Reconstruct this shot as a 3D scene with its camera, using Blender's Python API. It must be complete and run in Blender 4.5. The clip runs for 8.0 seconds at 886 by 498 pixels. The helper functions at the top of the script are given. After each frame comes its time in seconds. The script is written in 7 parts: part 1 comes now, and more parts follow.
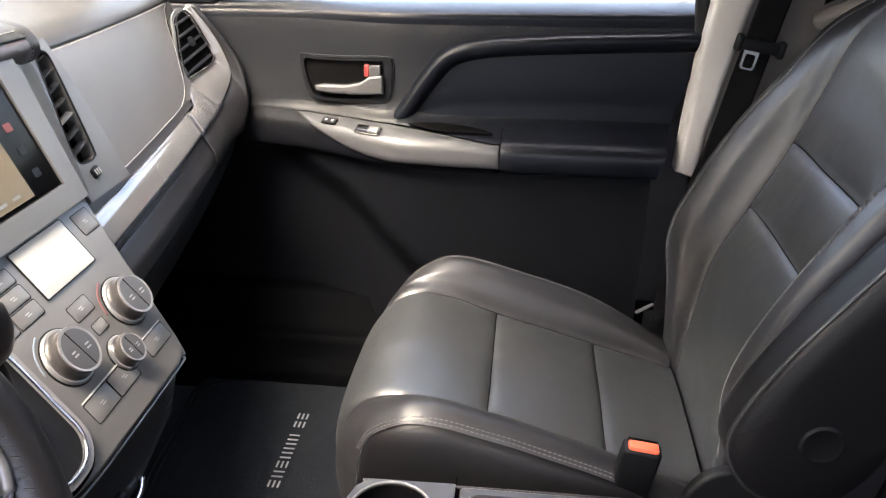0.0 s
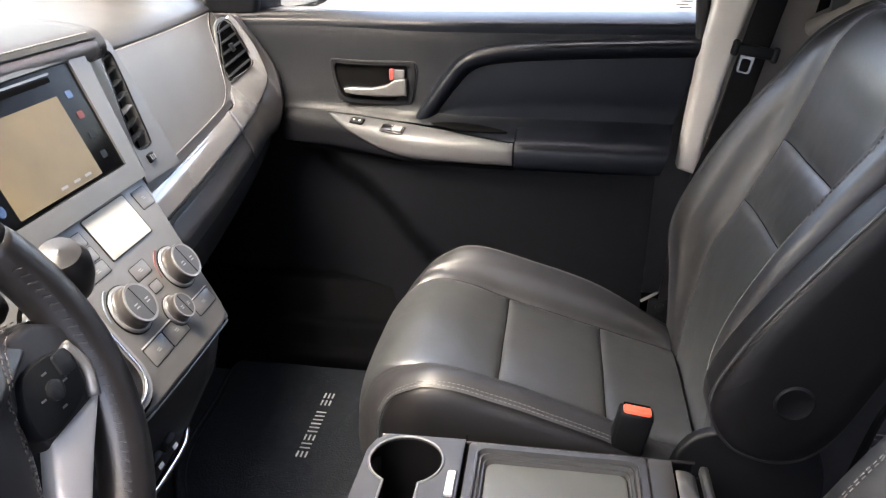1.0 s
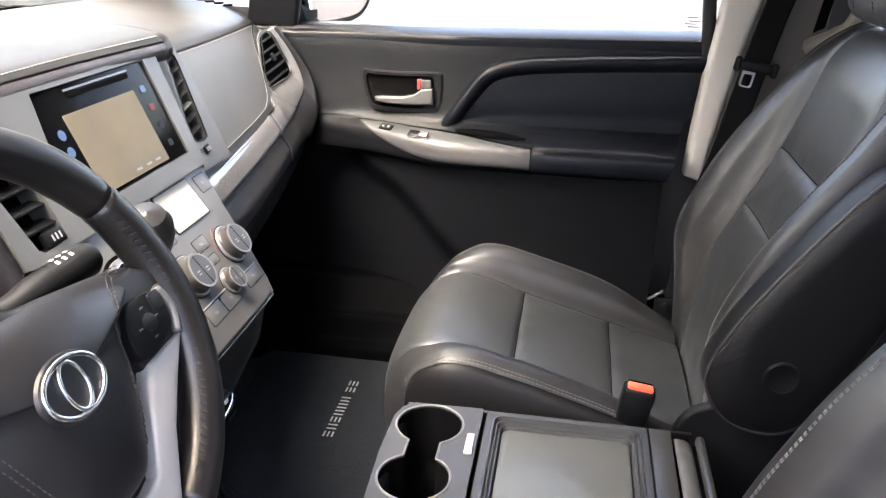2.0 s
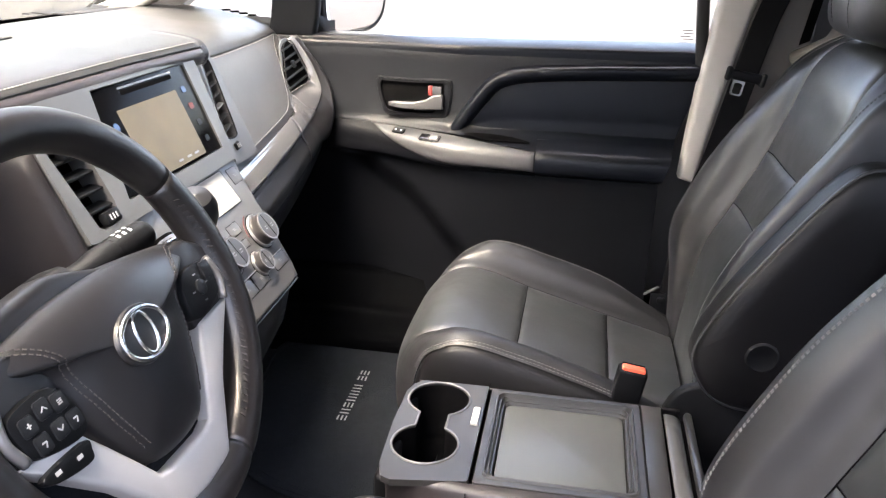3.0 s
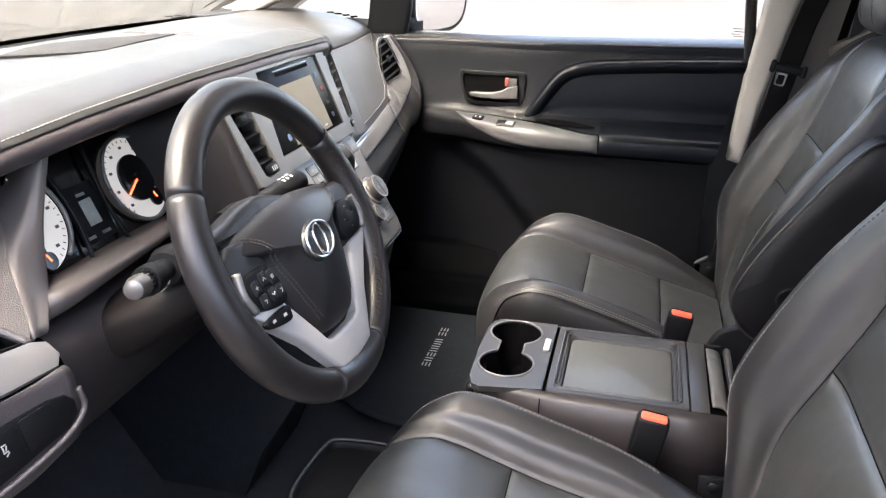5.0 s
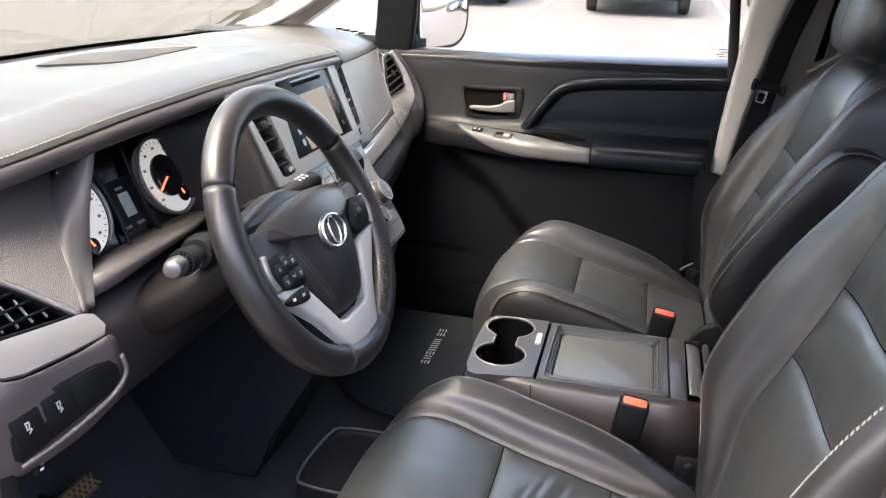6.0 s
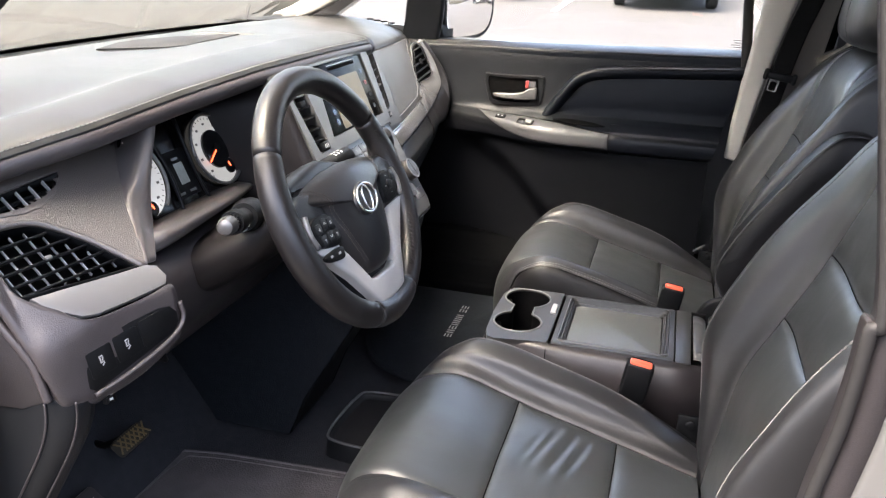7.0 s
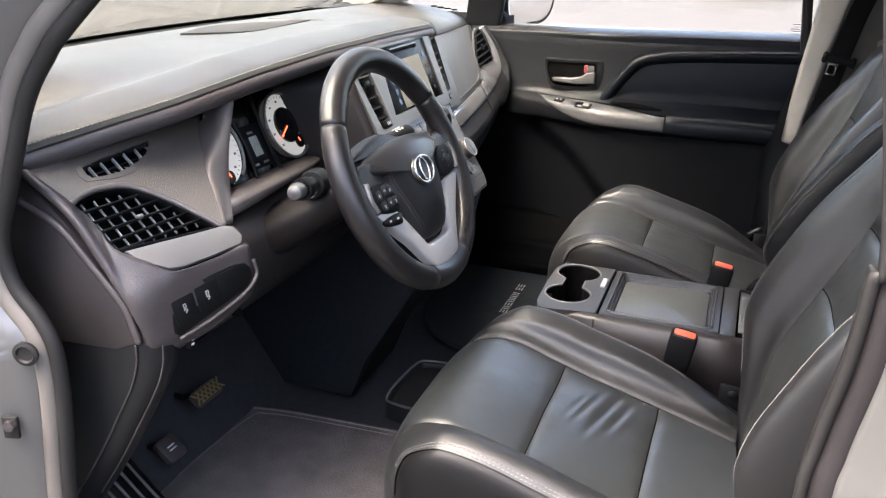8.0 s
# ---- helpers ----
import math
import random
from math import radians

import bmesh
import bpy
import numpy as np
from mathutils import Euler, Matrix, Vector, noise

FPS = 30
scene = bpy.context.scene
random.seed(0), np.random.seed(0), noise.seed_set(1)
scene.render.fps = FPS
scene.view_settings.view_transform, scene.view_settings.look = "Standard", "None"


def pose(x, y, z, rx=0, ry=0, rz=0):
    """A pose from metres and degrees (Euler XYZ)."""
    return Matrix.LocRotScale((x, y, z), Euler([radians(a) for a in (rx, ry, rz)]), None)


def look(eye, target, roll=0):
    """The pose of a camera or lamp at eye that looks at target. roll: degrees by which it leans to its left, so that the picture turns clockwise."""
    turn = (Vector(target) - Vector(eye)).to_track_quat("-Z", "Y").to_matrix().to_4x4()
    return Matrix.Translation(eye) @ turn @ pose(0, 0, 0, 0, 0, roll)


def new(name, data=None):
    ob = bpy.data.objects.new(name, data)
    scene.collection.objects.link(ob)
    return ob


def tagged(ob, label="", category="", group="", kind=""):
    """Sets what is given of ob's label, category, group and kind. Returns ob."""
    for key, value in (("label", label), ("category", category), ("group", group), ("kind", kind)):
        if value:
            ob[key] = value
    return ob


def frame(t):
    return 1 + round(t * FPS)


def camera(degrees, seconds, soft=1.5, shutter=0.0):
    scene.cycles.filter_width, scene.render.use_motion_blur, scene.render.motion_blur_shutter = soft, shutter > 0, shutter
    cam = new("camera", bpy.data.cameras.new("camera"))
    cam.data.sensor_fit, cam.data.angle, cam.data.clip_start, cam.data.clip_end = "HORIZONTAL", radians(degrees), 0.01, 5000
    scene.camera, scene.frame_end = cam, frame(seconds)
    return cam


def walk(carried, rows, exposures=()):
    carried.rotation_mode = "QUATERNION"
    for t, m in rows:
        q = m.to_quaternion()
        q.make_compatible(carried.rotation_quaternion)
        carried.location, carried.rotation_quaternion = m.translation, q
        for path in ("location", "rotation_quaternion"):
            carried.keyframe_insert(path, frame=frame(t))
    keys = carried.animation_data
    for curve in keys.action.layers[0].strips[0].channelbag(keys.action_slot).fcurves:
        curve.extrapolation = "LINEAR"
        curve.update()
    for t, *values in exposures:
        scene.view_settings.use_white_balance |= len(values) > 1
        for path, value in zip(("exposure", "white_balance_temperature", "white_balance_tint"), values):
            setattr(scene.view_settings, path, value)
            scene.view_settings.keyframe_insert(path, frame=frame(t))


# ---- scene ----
cam = camera(57.6, 8.0, 1.25)
PATH = [
    (0, (0.033, -0.624, 0.98), (-0.149, 1.181, 0.14), 0.7),
    (0.5, (0.051, -0.682, 0.982), (-0.16, 1.128, 0.157), 0.6),
    (1, (0.063, -0.743, 0.984), (-0.186, 1.07, 0.177), 0.4),
    (1.5, (0.066, -0.813, 0.983), (-0.207, 1.007, 0.201), 0.7),
    (3, (0.076, -0.981, 0.99), (-0.223, 0.857, 0.261), 1.6),
    (3.5, (0.082, -1.056, 0.999), (-0.19, 0.786, 0.269), 1.9),
    (4, (0.079, -1.133, 1.008), (-0.182, 0.716, 0.291), 2.2),
    (4.5, (0.079, -1.2, 1.008), (-0.291, 0.621, 0.268), 1.3),
    (5, (0.084, -1.258, 1.005), (-0.354, 0.555, 0.283), 1.0),
    (6.5, (0.124, -1.432, 1.018), (-0.318, 0.397, 0.34), 2.2),
    (7, (0.142, -1.489, 1.015), (-0.353, 0.319, 0.317), 1.9),
    (7.5, (0.166, -1.534, 1.015), (-0.42, 0.252, 0.332), 1.3),
    (8, (0.189, -1.573, 1.012), (-0.455, 0.177, 0.29), 1.1),
]
EXPOSURES = [(0.0, 3.85, 6950, 14), (1.5, 3.92, 6950, 14), (3.0, 3.94, 6900, 14), (3.5, 3.97, 6900, 14), (5.0, 3.74, 6900, 13), (6.5, 3.65, 6850, 12), (8.0, 3.47, 6850, 12)]
walk(cam, [(t, look(eye, target, roll)) for t, eye, target, roll in PATH], EXPOSURES)

# ---- world and light ----
world = bpy.data.worlds.new("world")
scene.world = world
world.use_nodes = True
wn = world.node_tree
sky = wn.nodes.new("ShaderNodeTexSky")
sky.sky_type = "NISHITA"
sky.sun_disc = False
sky.sun_elevation, sky.sun_rotation = radians(65), radians(225)
sky.air_density, sky.dust_density, sky.ozone_density = 1.0, 6.0, 0.6
wn.links.new(sky.outputs["Color"], wn.nodes["Background"].inputs["Color"])
wn.nodes["Background"].inputs["Strength"].default_value = 0.15

sun_data = bpy.data.lights.new("sun", "SUN")
sun_data.energy, sun_data.angle, sun_data.color = 0.75, radians(45), (1.0, 0.99, 0.98)
sun = new("sun", sun_data)
sun.matrix_world = look((-1.5, -1.5, 4.6), (0, 0, 0))


# ---- materials ----
def material(name, color, rough=0.5, metal=0.0, grain=0.0, grain_size=0.002, mottling=0.15, mottle_size=0.06,
             spec=0.5, coat=0.0, emit=0.0, rough_var=0.08, style="noise", wrinkle=0.0, coat_rough=0.08):
    m = bpy.data.materials.new(name)
    m.use_nodes = True
    nt = m.node_tree
    b = nt.nodes["Principled BSDF"]
    b.inputs["Roughness"].default_value, b.inputs["Metallic"].default_value = rough, metal
    b.inputs["Specular IOR Level"].default_value = spec
    b.inputs["Coat Weight"].default_value = coat
    b.inputs["Coat Roughness"].default_value = coat_rough
    co = nt.nodes.new("ShaderNodeTexCoord")
    big = nt.nodes.new("ShaderNodeTexNoise")
    big.inputs["Scale"].default_value, big.inputs["Detail"].default_value = 1 / mottle_size, 6
    nt.links.new(co.outputs["Object"], big.inputs["Vector"])
    ramp = nt.nodes.new("ShaderNodeMix")
    ramp.data_type = "RGBA"
    ramp.inputs["A"].default_value = (*[c * (1 - mottling) for c in color], 1)
    ramp.inputs["B"].default_value = (*[min(1, c * (1 + mottling)) for c in color], 1)
    nt.links.new(big.outputs["Fac"], ramp.inputs["Factor"])
    nt.links.new(ramp.outputs["Result"], b.inputs["Base Color"])
    rr = nt.nodes.new("ShaderNodeMapRange")
    rr.inputs["To Min"].default_value, rr.inputs["To Max"].default_value = max(0.02, rough - rough_var), min(1, rough + rough_var)
    fine = nt.nodes.new("ShaderNodeTexNoise")
    fine.inputs["Scale"].default_value, fine.inputs["Detail"].default_value = 0.35 / mottle_size, 4
    nt.links.new(co.outputs["Object"], fine.inputs["Vector"])
    nt.links.new(fine.outputs["Fac"], rr.inputs["Value"])
    nt.links.new(rr.outputs["Result"], b.inputs["Roughness"])
    if grain:
        if style == "noise":
            tex = nt.nodes.new("ShaderNodeTexNoise")
            tex.inputs["Detail"].default_value = 3
            out = tex.outputs["Fac"]
        else:
            tex = nt.nodes.new("ShaderNodeTexVoronoi")
            tex.feature = "DISTANCE_TO_EDGE" if style == "leather" else "F1"
            out = tex.outputs["Distance"]
        tex.inputs["Scale"].default_value = 1 / grain_size
        nt.links.new(co.outputs["Object"], tex.inputs["Vector"])
        bump = nt.nodes.new("ShaderNodeBump")
        bump.inputs["Strength"].default_value, bump.inputs["Distance"].default_value = grain, grain_size * 0.4
        nt.links.new(out, bump.inputs["Height"])
        last = bump
        if wrinkle:
            soft = nt.nodes.new("ShaderNodeTexNoise")
            soft.inputs["Scale"].default_value, soft.inputs["Detail"].default_value = 14, 2
            nt.links.new(co.outputs["Object"], soft.inputs["Vector"])
            b2 = nt.nodes.new("ShaderNodeBump")
            b2.inputs["Strength"].default_value, b2.inputs["Distance"].default_value = wrinkle, 0.02
            nt.links.new(soft.outputs["Fac"], b2.inputs["Height"])
            nt.links.new(bump.outputs["Normal"], b2.inputs["Normal"])
            last = b2
        nt.links.new(last.outputs["Normal"], b.inputs["Normal"])
    if emit:
        nt.links.new(ramp.outputs["Result"], b.inputs["Emission Color"])
        b.inputs["Emission Strength"].default_value = emit
    return m


def glass(name, tint=(1, 1, 1), rough=0.0):
    m = bpy.data.materials.new(name)
    m.use_nodes = True
    b = m.node_tree.nodes["Principled BSDF"]
    b.inputs["Base Color"].default_value = (*tint, 1)
    b.inputs["Roughness"].default_value = rough
    b.inputs["Transmission Weight"].default_value = 1.0
    b.inputs["IOR"].default_value = 1.45
    return m


LEATHER = material("black_leather", (0.0086, 0.0089, 0.0100), 0.44, grain=0.2, grain_size=0.0012, style="leather", wrinkle=0.12, mottling=0.15, spec=0.66, rough_var=0.04)
LEATHER_INSERT = material("black_leather_insert", (0.0150, 0.0172, 0.0178), 0.41, grain=0.2, grain_size=0.0012, style="leather", wrinkle=0.14, mottling=0.08, spec=0.9, rough_var=0.04, coat=0.38, coat_rough=0.36)
# vinyl of seat sides and armrest, with their shade put into the colour
VINYL = material("shaded_side_vinyl", (0.0028, 0.0027, 0.0032), 0.48, grain=0.25, grain_size=0.0012, style="leather", wrinkle=0.08, mottling=0.12, spec=0.28)
COVER = material("airbag_cover_vinyl", (0.0105, 0.0102, 0.0112), 0.38, grain=0.3, grain_size=0.0010, style="leather", mottling=0.12)
RIM_LEATHER = material("wheel_leather", (0.0080, 0.0070, 0.0072), 0.34, grain=0.22, grain_size=0.0014, style="leather", mottling=0.35, rough_var=0.08, spec=0.55)
SOFT = material("soft_black_plastic", (0.0078, 0.0086, 0.0098), 0.46, grain=0.5, grain_size=0.0014, mottling=0.15, spec=0.25)
SOFT_TOP = material("dash_top_plastic", (0.024, 0.024, 0.024), 0.40, grain=0.4, grain_size=0.0018, mottling=0.12, spec=0.38)
HARD = material("hard_black_plastic", (0.0020, 0.0023, 0.0029), 0.5, grain=0.5, grain_size=0.0012, spec=0.22)
COARSE = material("coarse_grained_plastic", (0.078, 0.0675, 0.061), 0.30, grain=0.8, grain_size=0.0015, style="cells", spec=1.0)
TAUPE = material("dark_taupe_plastic", (0.040, 0.0345, 0.0355), 0.36, grain=0.8, grain_size=0.0016, mottling=0.30, mottle_size=0.02)
GREY = material("grey_satin_plastic", (0.074, 0.074, 0.072), 0.38, grain=0.2, grain_size=0.001, mottling=0.06)
TRAY = material("grey_tray_mat", (0.060, 0.063, 0.060), 0.36, grain=0.2, grain_size=0.001, mottling=0.08)
PAD = material("grey_dash_leatherette", (0.090, 0.090, 0.0885), 0.44, grain=0.35, grain_size=0.002, style="leather", mottling=0.08)
SILVER = material("satin_silver_plastic", (0.42, 0.415, 0.405), 0.36, metal=0.3, mottling=0.04)
BRUSHED = material("brushed_grey_trim", (0.15, 0.149, 0.146), 0.34, metal=0.4, mottling=0.05)
CHROME = material("chrome", (0.8, 0.8, 0.8), 0.08, metal=1.0, mottling=0.02)
GLOSS = material("gloss_black", (0.0035, 0.0035, 0.004), 0.16, mottling=0.1, coat=0.1)
# near-black for joints; elsewhere it stands for the shade inside openings
DARK = material("opening_shade_black", (0.0008, 0.0008, 0.0008), 0.8, spec=0.05)
SEAM = material("seam_crease_shade", (0.0025, 0.0025, 0.003), 0.9, spec=0.05)
CONSOLE_TOP = material("satin_black_console", (0.026, 0.0258, 0.0255), 0.32, grain=0.15, grain_size=0.0009, mottling=0.10, rough_var=0.05, spec=0.36)
CONSOLE_SIDE = material("dark_taupe_console_side", (0.020, 0.0172, 0.0182), 0.42, grain=0.5, grain_size=0.0014)
GRILLE = material("matte_dark_grille", (0.024, 0.024, 0.025), 0.6, grain=0.6, grain_size=0.002, spec=0.14)
DASH_THREAD = material("grey_thread", (0.27, 0.27, 0.262), 0.7, mottling=0.1)
LACE = material("dark_brown_lacing", (0.014, 0.0115, 0.0110), 0.6, mottling=0.2)
DOOR_LEVER = material("satin_door_lever", (0.105, 0.104, 0.102), 0.26, metal=0.5, mottling=0.04)
DARK_RED = material("dark_red_mark", (0.22, 0.030, 0.026), 0.45)
KNEE_DARK = material("dark_hood_plastic", (0.0060, 0.0048, 0.0050), 0.45, grain=0.4, grain_size=0.0014, spec=0.3)
KNOB_BLACK = material("smooth_black_knob", (0.010, 0.010, 0.011), 0.30, mottling=0.1)
BROWN_THREAD = material("brown_thread", (0.055, 0.047, 0.044), 0.7, mottling=0.1)
THREAD = material("light_grey_thread", (0.135, 0.133, 0.130), 0.75, mottling=0.1, spec=0.2)
CARPET = material("black_carpet", (0.026, 0.0272, 0.0310), 0.95, grain=1.0, grain_size=0.003, mottling=0.35, mottle_size=0.02, spec=0.12)
MAT_CARPET = material("black_mat_carpet", (0.0125, 0.0145, 0.0175), 0.95, grain=1.0, grain_size=0.0035, mottling=0.3, mottle_size=0.015, spec=0.12)
MAT_WORN = material("worn_grey_carpet", (0.094, 0.086, 0.086), 0.95, grain=1.0, grain_size=0.004, mottling=0.40, mottle_size=0.05, spec=0.15)
GLOSS_SILVER = material("glossy_silver_trim", (0.145, 0.145, 0.144), 0.14, metal=0.35, mottling=0.04, rough_var=0.03, coat=0.7)
SATIN = material("satin_grey_strip", (0.145, 0.142, 0.140), 0.34, metal=0.3, mottling=0.04)
DIAL = material("lit_dial_face", (0.50, 0.495, 0.475), 0.5, mottling=0.04, emit=0.06)
INFO = material("dim_display", (0.26, 0.275, 0.25), 0.4, mottling=0.3, mottle_size=0.01)
BEZEL = material("taupe_bezel", (0.080, 0.070, 0.067), 0.38, grain=0.35, grain_size=0.0013, mottling=0.12)
PLATE = material("satin_door_plate", (0.047, 0.0475, 0.048), 0.38, metal=0.1, mottling=0.05)
ROLL = material("dark_rolled_trim", (0.0082, 0.0079, 0.0083), 0.40, grain=0.3, grain_size=0.0012)
GREY_DARK = material("dark_grey_plastic", (0.027, 0.027, 0.0265), 0.42, grain=0.3, grain_size=0.0012)
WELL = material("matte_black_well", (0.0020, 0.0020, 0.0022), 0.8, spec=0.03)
BEIGE = material("light_grey_pillar_trim", (0.42, 0.40, 0.365), 0.6, grain=0.3, grain_size=0.0015, mottling=0.06)
TRIM_BROWN = material("brown_grey_trim", (0.11, 0.10, 0.09), 0.6, grain=0.3, grain_size=0.0015, mottling=0.1)
KNEE = material("brown_black_plastic", (0.019, 0.0165, 0.0172), 0.40, grain=0.5, grain_size=0.0014)
PAINT = material("silver_car_paint", (0.108, 0.1075, 0.106), 0.34, metal=0.35, mottling=0.04, coat=0.5)
SILL = material("dark_sill_plastic", (0.0010, 0.0011, 0.0014), 0.7, grain=0.3, grain_size=0.0012, spec=0.03)
DOOR_LEATHER = material("blue_black_door_leather", (0.0028, 0.0036, 0.0054), 0.32, grain=0.2, grain_size=0.0016, style="leather", wrinkle=0.05, spec=0.22)
RUBBER = material("black_rubber", (0.013, 0.0125, 0.0125), 0.6, mottling=0.2, spec=0.3)
WEB = material("seat_belt_webbing", (0.0035, 0.0035, 0.0038), 0.75, grain=0.35, grain_size=0.0014, style="cells", spec=0.12)
RED = material("red_buckle_plastic", (0.75, 0.11, 0.06), 0.4, mottling=0.06)
HEADLINER = material("grey_headliner", (0.56, 0.56, 0.55), 0.9, grain=0.5, grain_size=0.002)
PRINT = material("pale_print", (0.34, 0.34, 0.33), 0.6)
RED_PRINT = material("faint_red_print", (0.12, 0.035, 0.035), 0.6)
BLUE_PRINT = material("faint_blue_print", (0.13, 0.16, 0.20), 0.6)
KNOB = material("satin_knob_metal", (0.12, 0.115, 0.112), 0.30, metal=0.6, mottling=0.04)
KNOB_SIDE = material("dark_knob_metal", (0.050, 0.046, 0.044), 0.30, metal=0.5, mottling=0.04)
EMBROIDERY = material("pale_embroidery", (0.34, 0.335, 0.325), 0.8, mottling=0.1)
# same plastic as the brow top; the light on its roll is in the colour
BROW = material("brow_front_tone", (0.050, 0.0435, 0.0445), 0.38, grain=0.5, grain_size=0.0014)
CAP_PRINT = material("dim_print", (0.20, 0.20, 0.195), 0.6)
SCREEN_GLASS = material("screen_glass", (0.0020, 0.0020, 0.0022), 0.22, mottling=0.1, spec=0.05)
LINER = material("dark_liner", (0.016, 0.015, 0.0155), 0.7, grain=0.6, grain_size=0.003, mottling=0.3, spec=0.2)
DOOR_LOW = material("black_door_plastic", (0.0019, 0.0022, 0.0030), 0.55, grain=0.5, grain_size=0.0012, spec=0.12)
WHITE_PRINT = material("white_print", (0.62, 0.62, 0.60), 0.6)
ASPHALT = material("pale_concrete_lot", (0.045, 0.0440, 0.0415), 0.85, grain=0.8, grain_size=0.02, mottling=0.18, mottle_size=0.7)
GLASS = glass("window_glass", (0.96, 0.955, 0.93))
SCREEN_TINT = glass("tinted_windscreen_glass", (0.74, 0.73, 0.64))
HARD_WALL = material("grey_wall", (0.33, 0.33, 0.34), 0.85, grain=0.6, grain_size=0.01)
MIRROR = material("mirror_glass", (0.85, 0.85, 0.85), 0.03, metal=1.0, mottling=0.0, rough_var=0.0)
TYRE = material("tyre_rubber", (0.018, 0.018, 0.018), 0.8, grain=0.6, grain_size=0.01)
CAR_DARK = material("dark_car_paint", (0.015, 0.018, 0.024), 0.25, mottling=0.05, coat=0.8)
CAR_WHITE = material("white_car_paint", (0.70, 0.70, 0.69), 0.3, mottling=0.03, coat=0.6)
CAR_GLASS = material("tinted_car_glass", (0.01, 0.012, 0.014), 0.08, mottling=0.1)
LIME = material("white_road_paint", (0.45, 0.45, 0.43), 0.8, mottling=0.2, mottle_size=0.05)
DISPLAY = material("display_backlight", (0.27, 0.274, 0.266), 0.6, mottling=0.06, emit=0.03, spec=0.15)
SCREEN_MAP = material("screen_map", (0.100, 0.080, 0.046), 0.2, mottling=0.5, mottle_size=0.12, emit=0.015, spec=0.12)
SCREEN_BLUE = material("screen_icons", (0.012, 0.030, 0.085), 0.2, emit=0.012)
NEEDLE = material("red_needle", (0.85, 0.10, 0.04), 0.4, emit=0.5)
AMBER = material("amber_mark", (0.17, 0.12, 0.055), 0.4)
PEDAL = material("pedal_rubber", (0.03, 0.025, 0.018), 0.6, grain=0.5)


# ---- mesh helpers ----
def spline(pts, n, closed=False):
    """n points on a Catmull-Rom curve through pts."""
    p = np.asarray(pts, float)
    k = len(p) if closed else len(p) - 1
    out = np.empty((n, p.shape[1]))
    for j, s in enumerate(np.linspace(0, k, n, endpoint=not closed)):
        out[j] = at(p, s, closed)
    return out


def at(p, s, closed=False):
    """The point at parameter s (in steps from control to control) of a Catmull-Rom curve."""
    m = len(p)
    i = int(math.floor(s))
    if not closed:
        i = max(0, min(m - 2, i))
    f = s - i
    if closed:
        a, b, c, d = p[(i - 1) % m], p[i % m], p[(i + 1) % m], p[(i + 2) % m]
    else:
        b, c = p[i], p[i + 1]
        a = p[i - 1] if i > 0 else 2 * b - c
        d = p[i + 2] if i + 2 < m else 2 * c - b
    return 0.5 * (2 * b + (c - a) * f + (2 * a - 5 * b + 4 * c - d) * f * f + (3 * b - a - 3 * c + d) * f ** 3)


def mesh(name, verts, faces, smooth=True):
    me = bpy.data.meshes.new(name)
    me.from_pydata([tuple(map(float, v)) for v in verts], [], faces)
    bm = bmesh.new()
    bm.from_mesh(me)
    bmesh.ops.recalc_face_normals(bm, faces=bm.faces)
    bm.to_mesh(me)
    bm.free()
    if smooth:
        me.shade_smooth()
    return me


def part(name, me, mat, parent=None, label="", m=None, kind=""):
    if isinstance(me, bmesh.types.BMesh):
        bm, me = me, bpy.data.meshes.new(name)
        bmesh.ops.recalc_face_normals(bm, faces=bm.faces)
        bm.to_mesh(me)
        bm.free()
    if not me.materials:
        me.materials.append(mat)
    ob = new(name, me)
    ob.parent = parent
    if m is not None:
        ob.matrix_basis = m
    return tagged(ob, label=label, kind=kind)


def thing(name, label, category, m=None, group="", kind=""):
    ob = new(name)
    ob.empty_display_size = 0.05
    if m is not None:
        ob.matrix_basis = m
    return tagged(ob, label, category, group, kind)


def sharp(me, degrees=40):
    """Smooth shading that keeps edges beyond the angle."""
    bm = bmesh.new()
    bm.from_mesh(me)
    for e in bm.edges:
        e.smooth = len(e.link_faces) == 2 and e.calc_face_angle(0) < radians(degrees)
    for f in bm.faces:
        f.smooth = True
    bm.to_mesh(me)
    bm.free()
    return me


def box(sx, sy, sz, r=0.004, seg=2, c=(0, 0, 0)):
    bm = bmesh.new()
    bmesh.ops.create_cube(bm, size=1)
    bmesh.ops.scale(bm, vec=(sx, sy, sz), verts=bm.verts)
    if r:
        bmesh.ops.bevel(bm, geom=bm.edges[:], offset=min(r, 0.49 * min(sx, sy, sz)), segments=seg, profile=0.5, affect="EDGES")
    bmesh.ops.translate(bm, vec=c, verts=bm.verts)
    me = bpy.data.meshes.new("box")
    bmesh.ops.recalc_face_normals(bm, faces=bm.faces)
    bm.to_mesh(me)
    bm.free()
    return sharp(me)


def lathe(profile, n=32):
    """A turned form round z from (radius, height) pairs."""
    verts, faces = [], []
    for r, z in profile:
        for i in range(n):
            a = 2 * math.pi * i / n
            verts.append((r * math.cos(a), r * math.sin(a), z))
    for j in range(len(profile) - 1):
        for i in range(n):
            k = (i + 1) % n
            faces.append((j * n + i, j * n + k, (j + 1) * n + k, (j + 1) * n + i))
    faces.append(tuple(range(n - 1, -1, -1)))
    faces.append(tuple((len(profile) - 1) * n + i for i in range(n)))
    return sharp(mesh("lathe", verts, faces), 35)


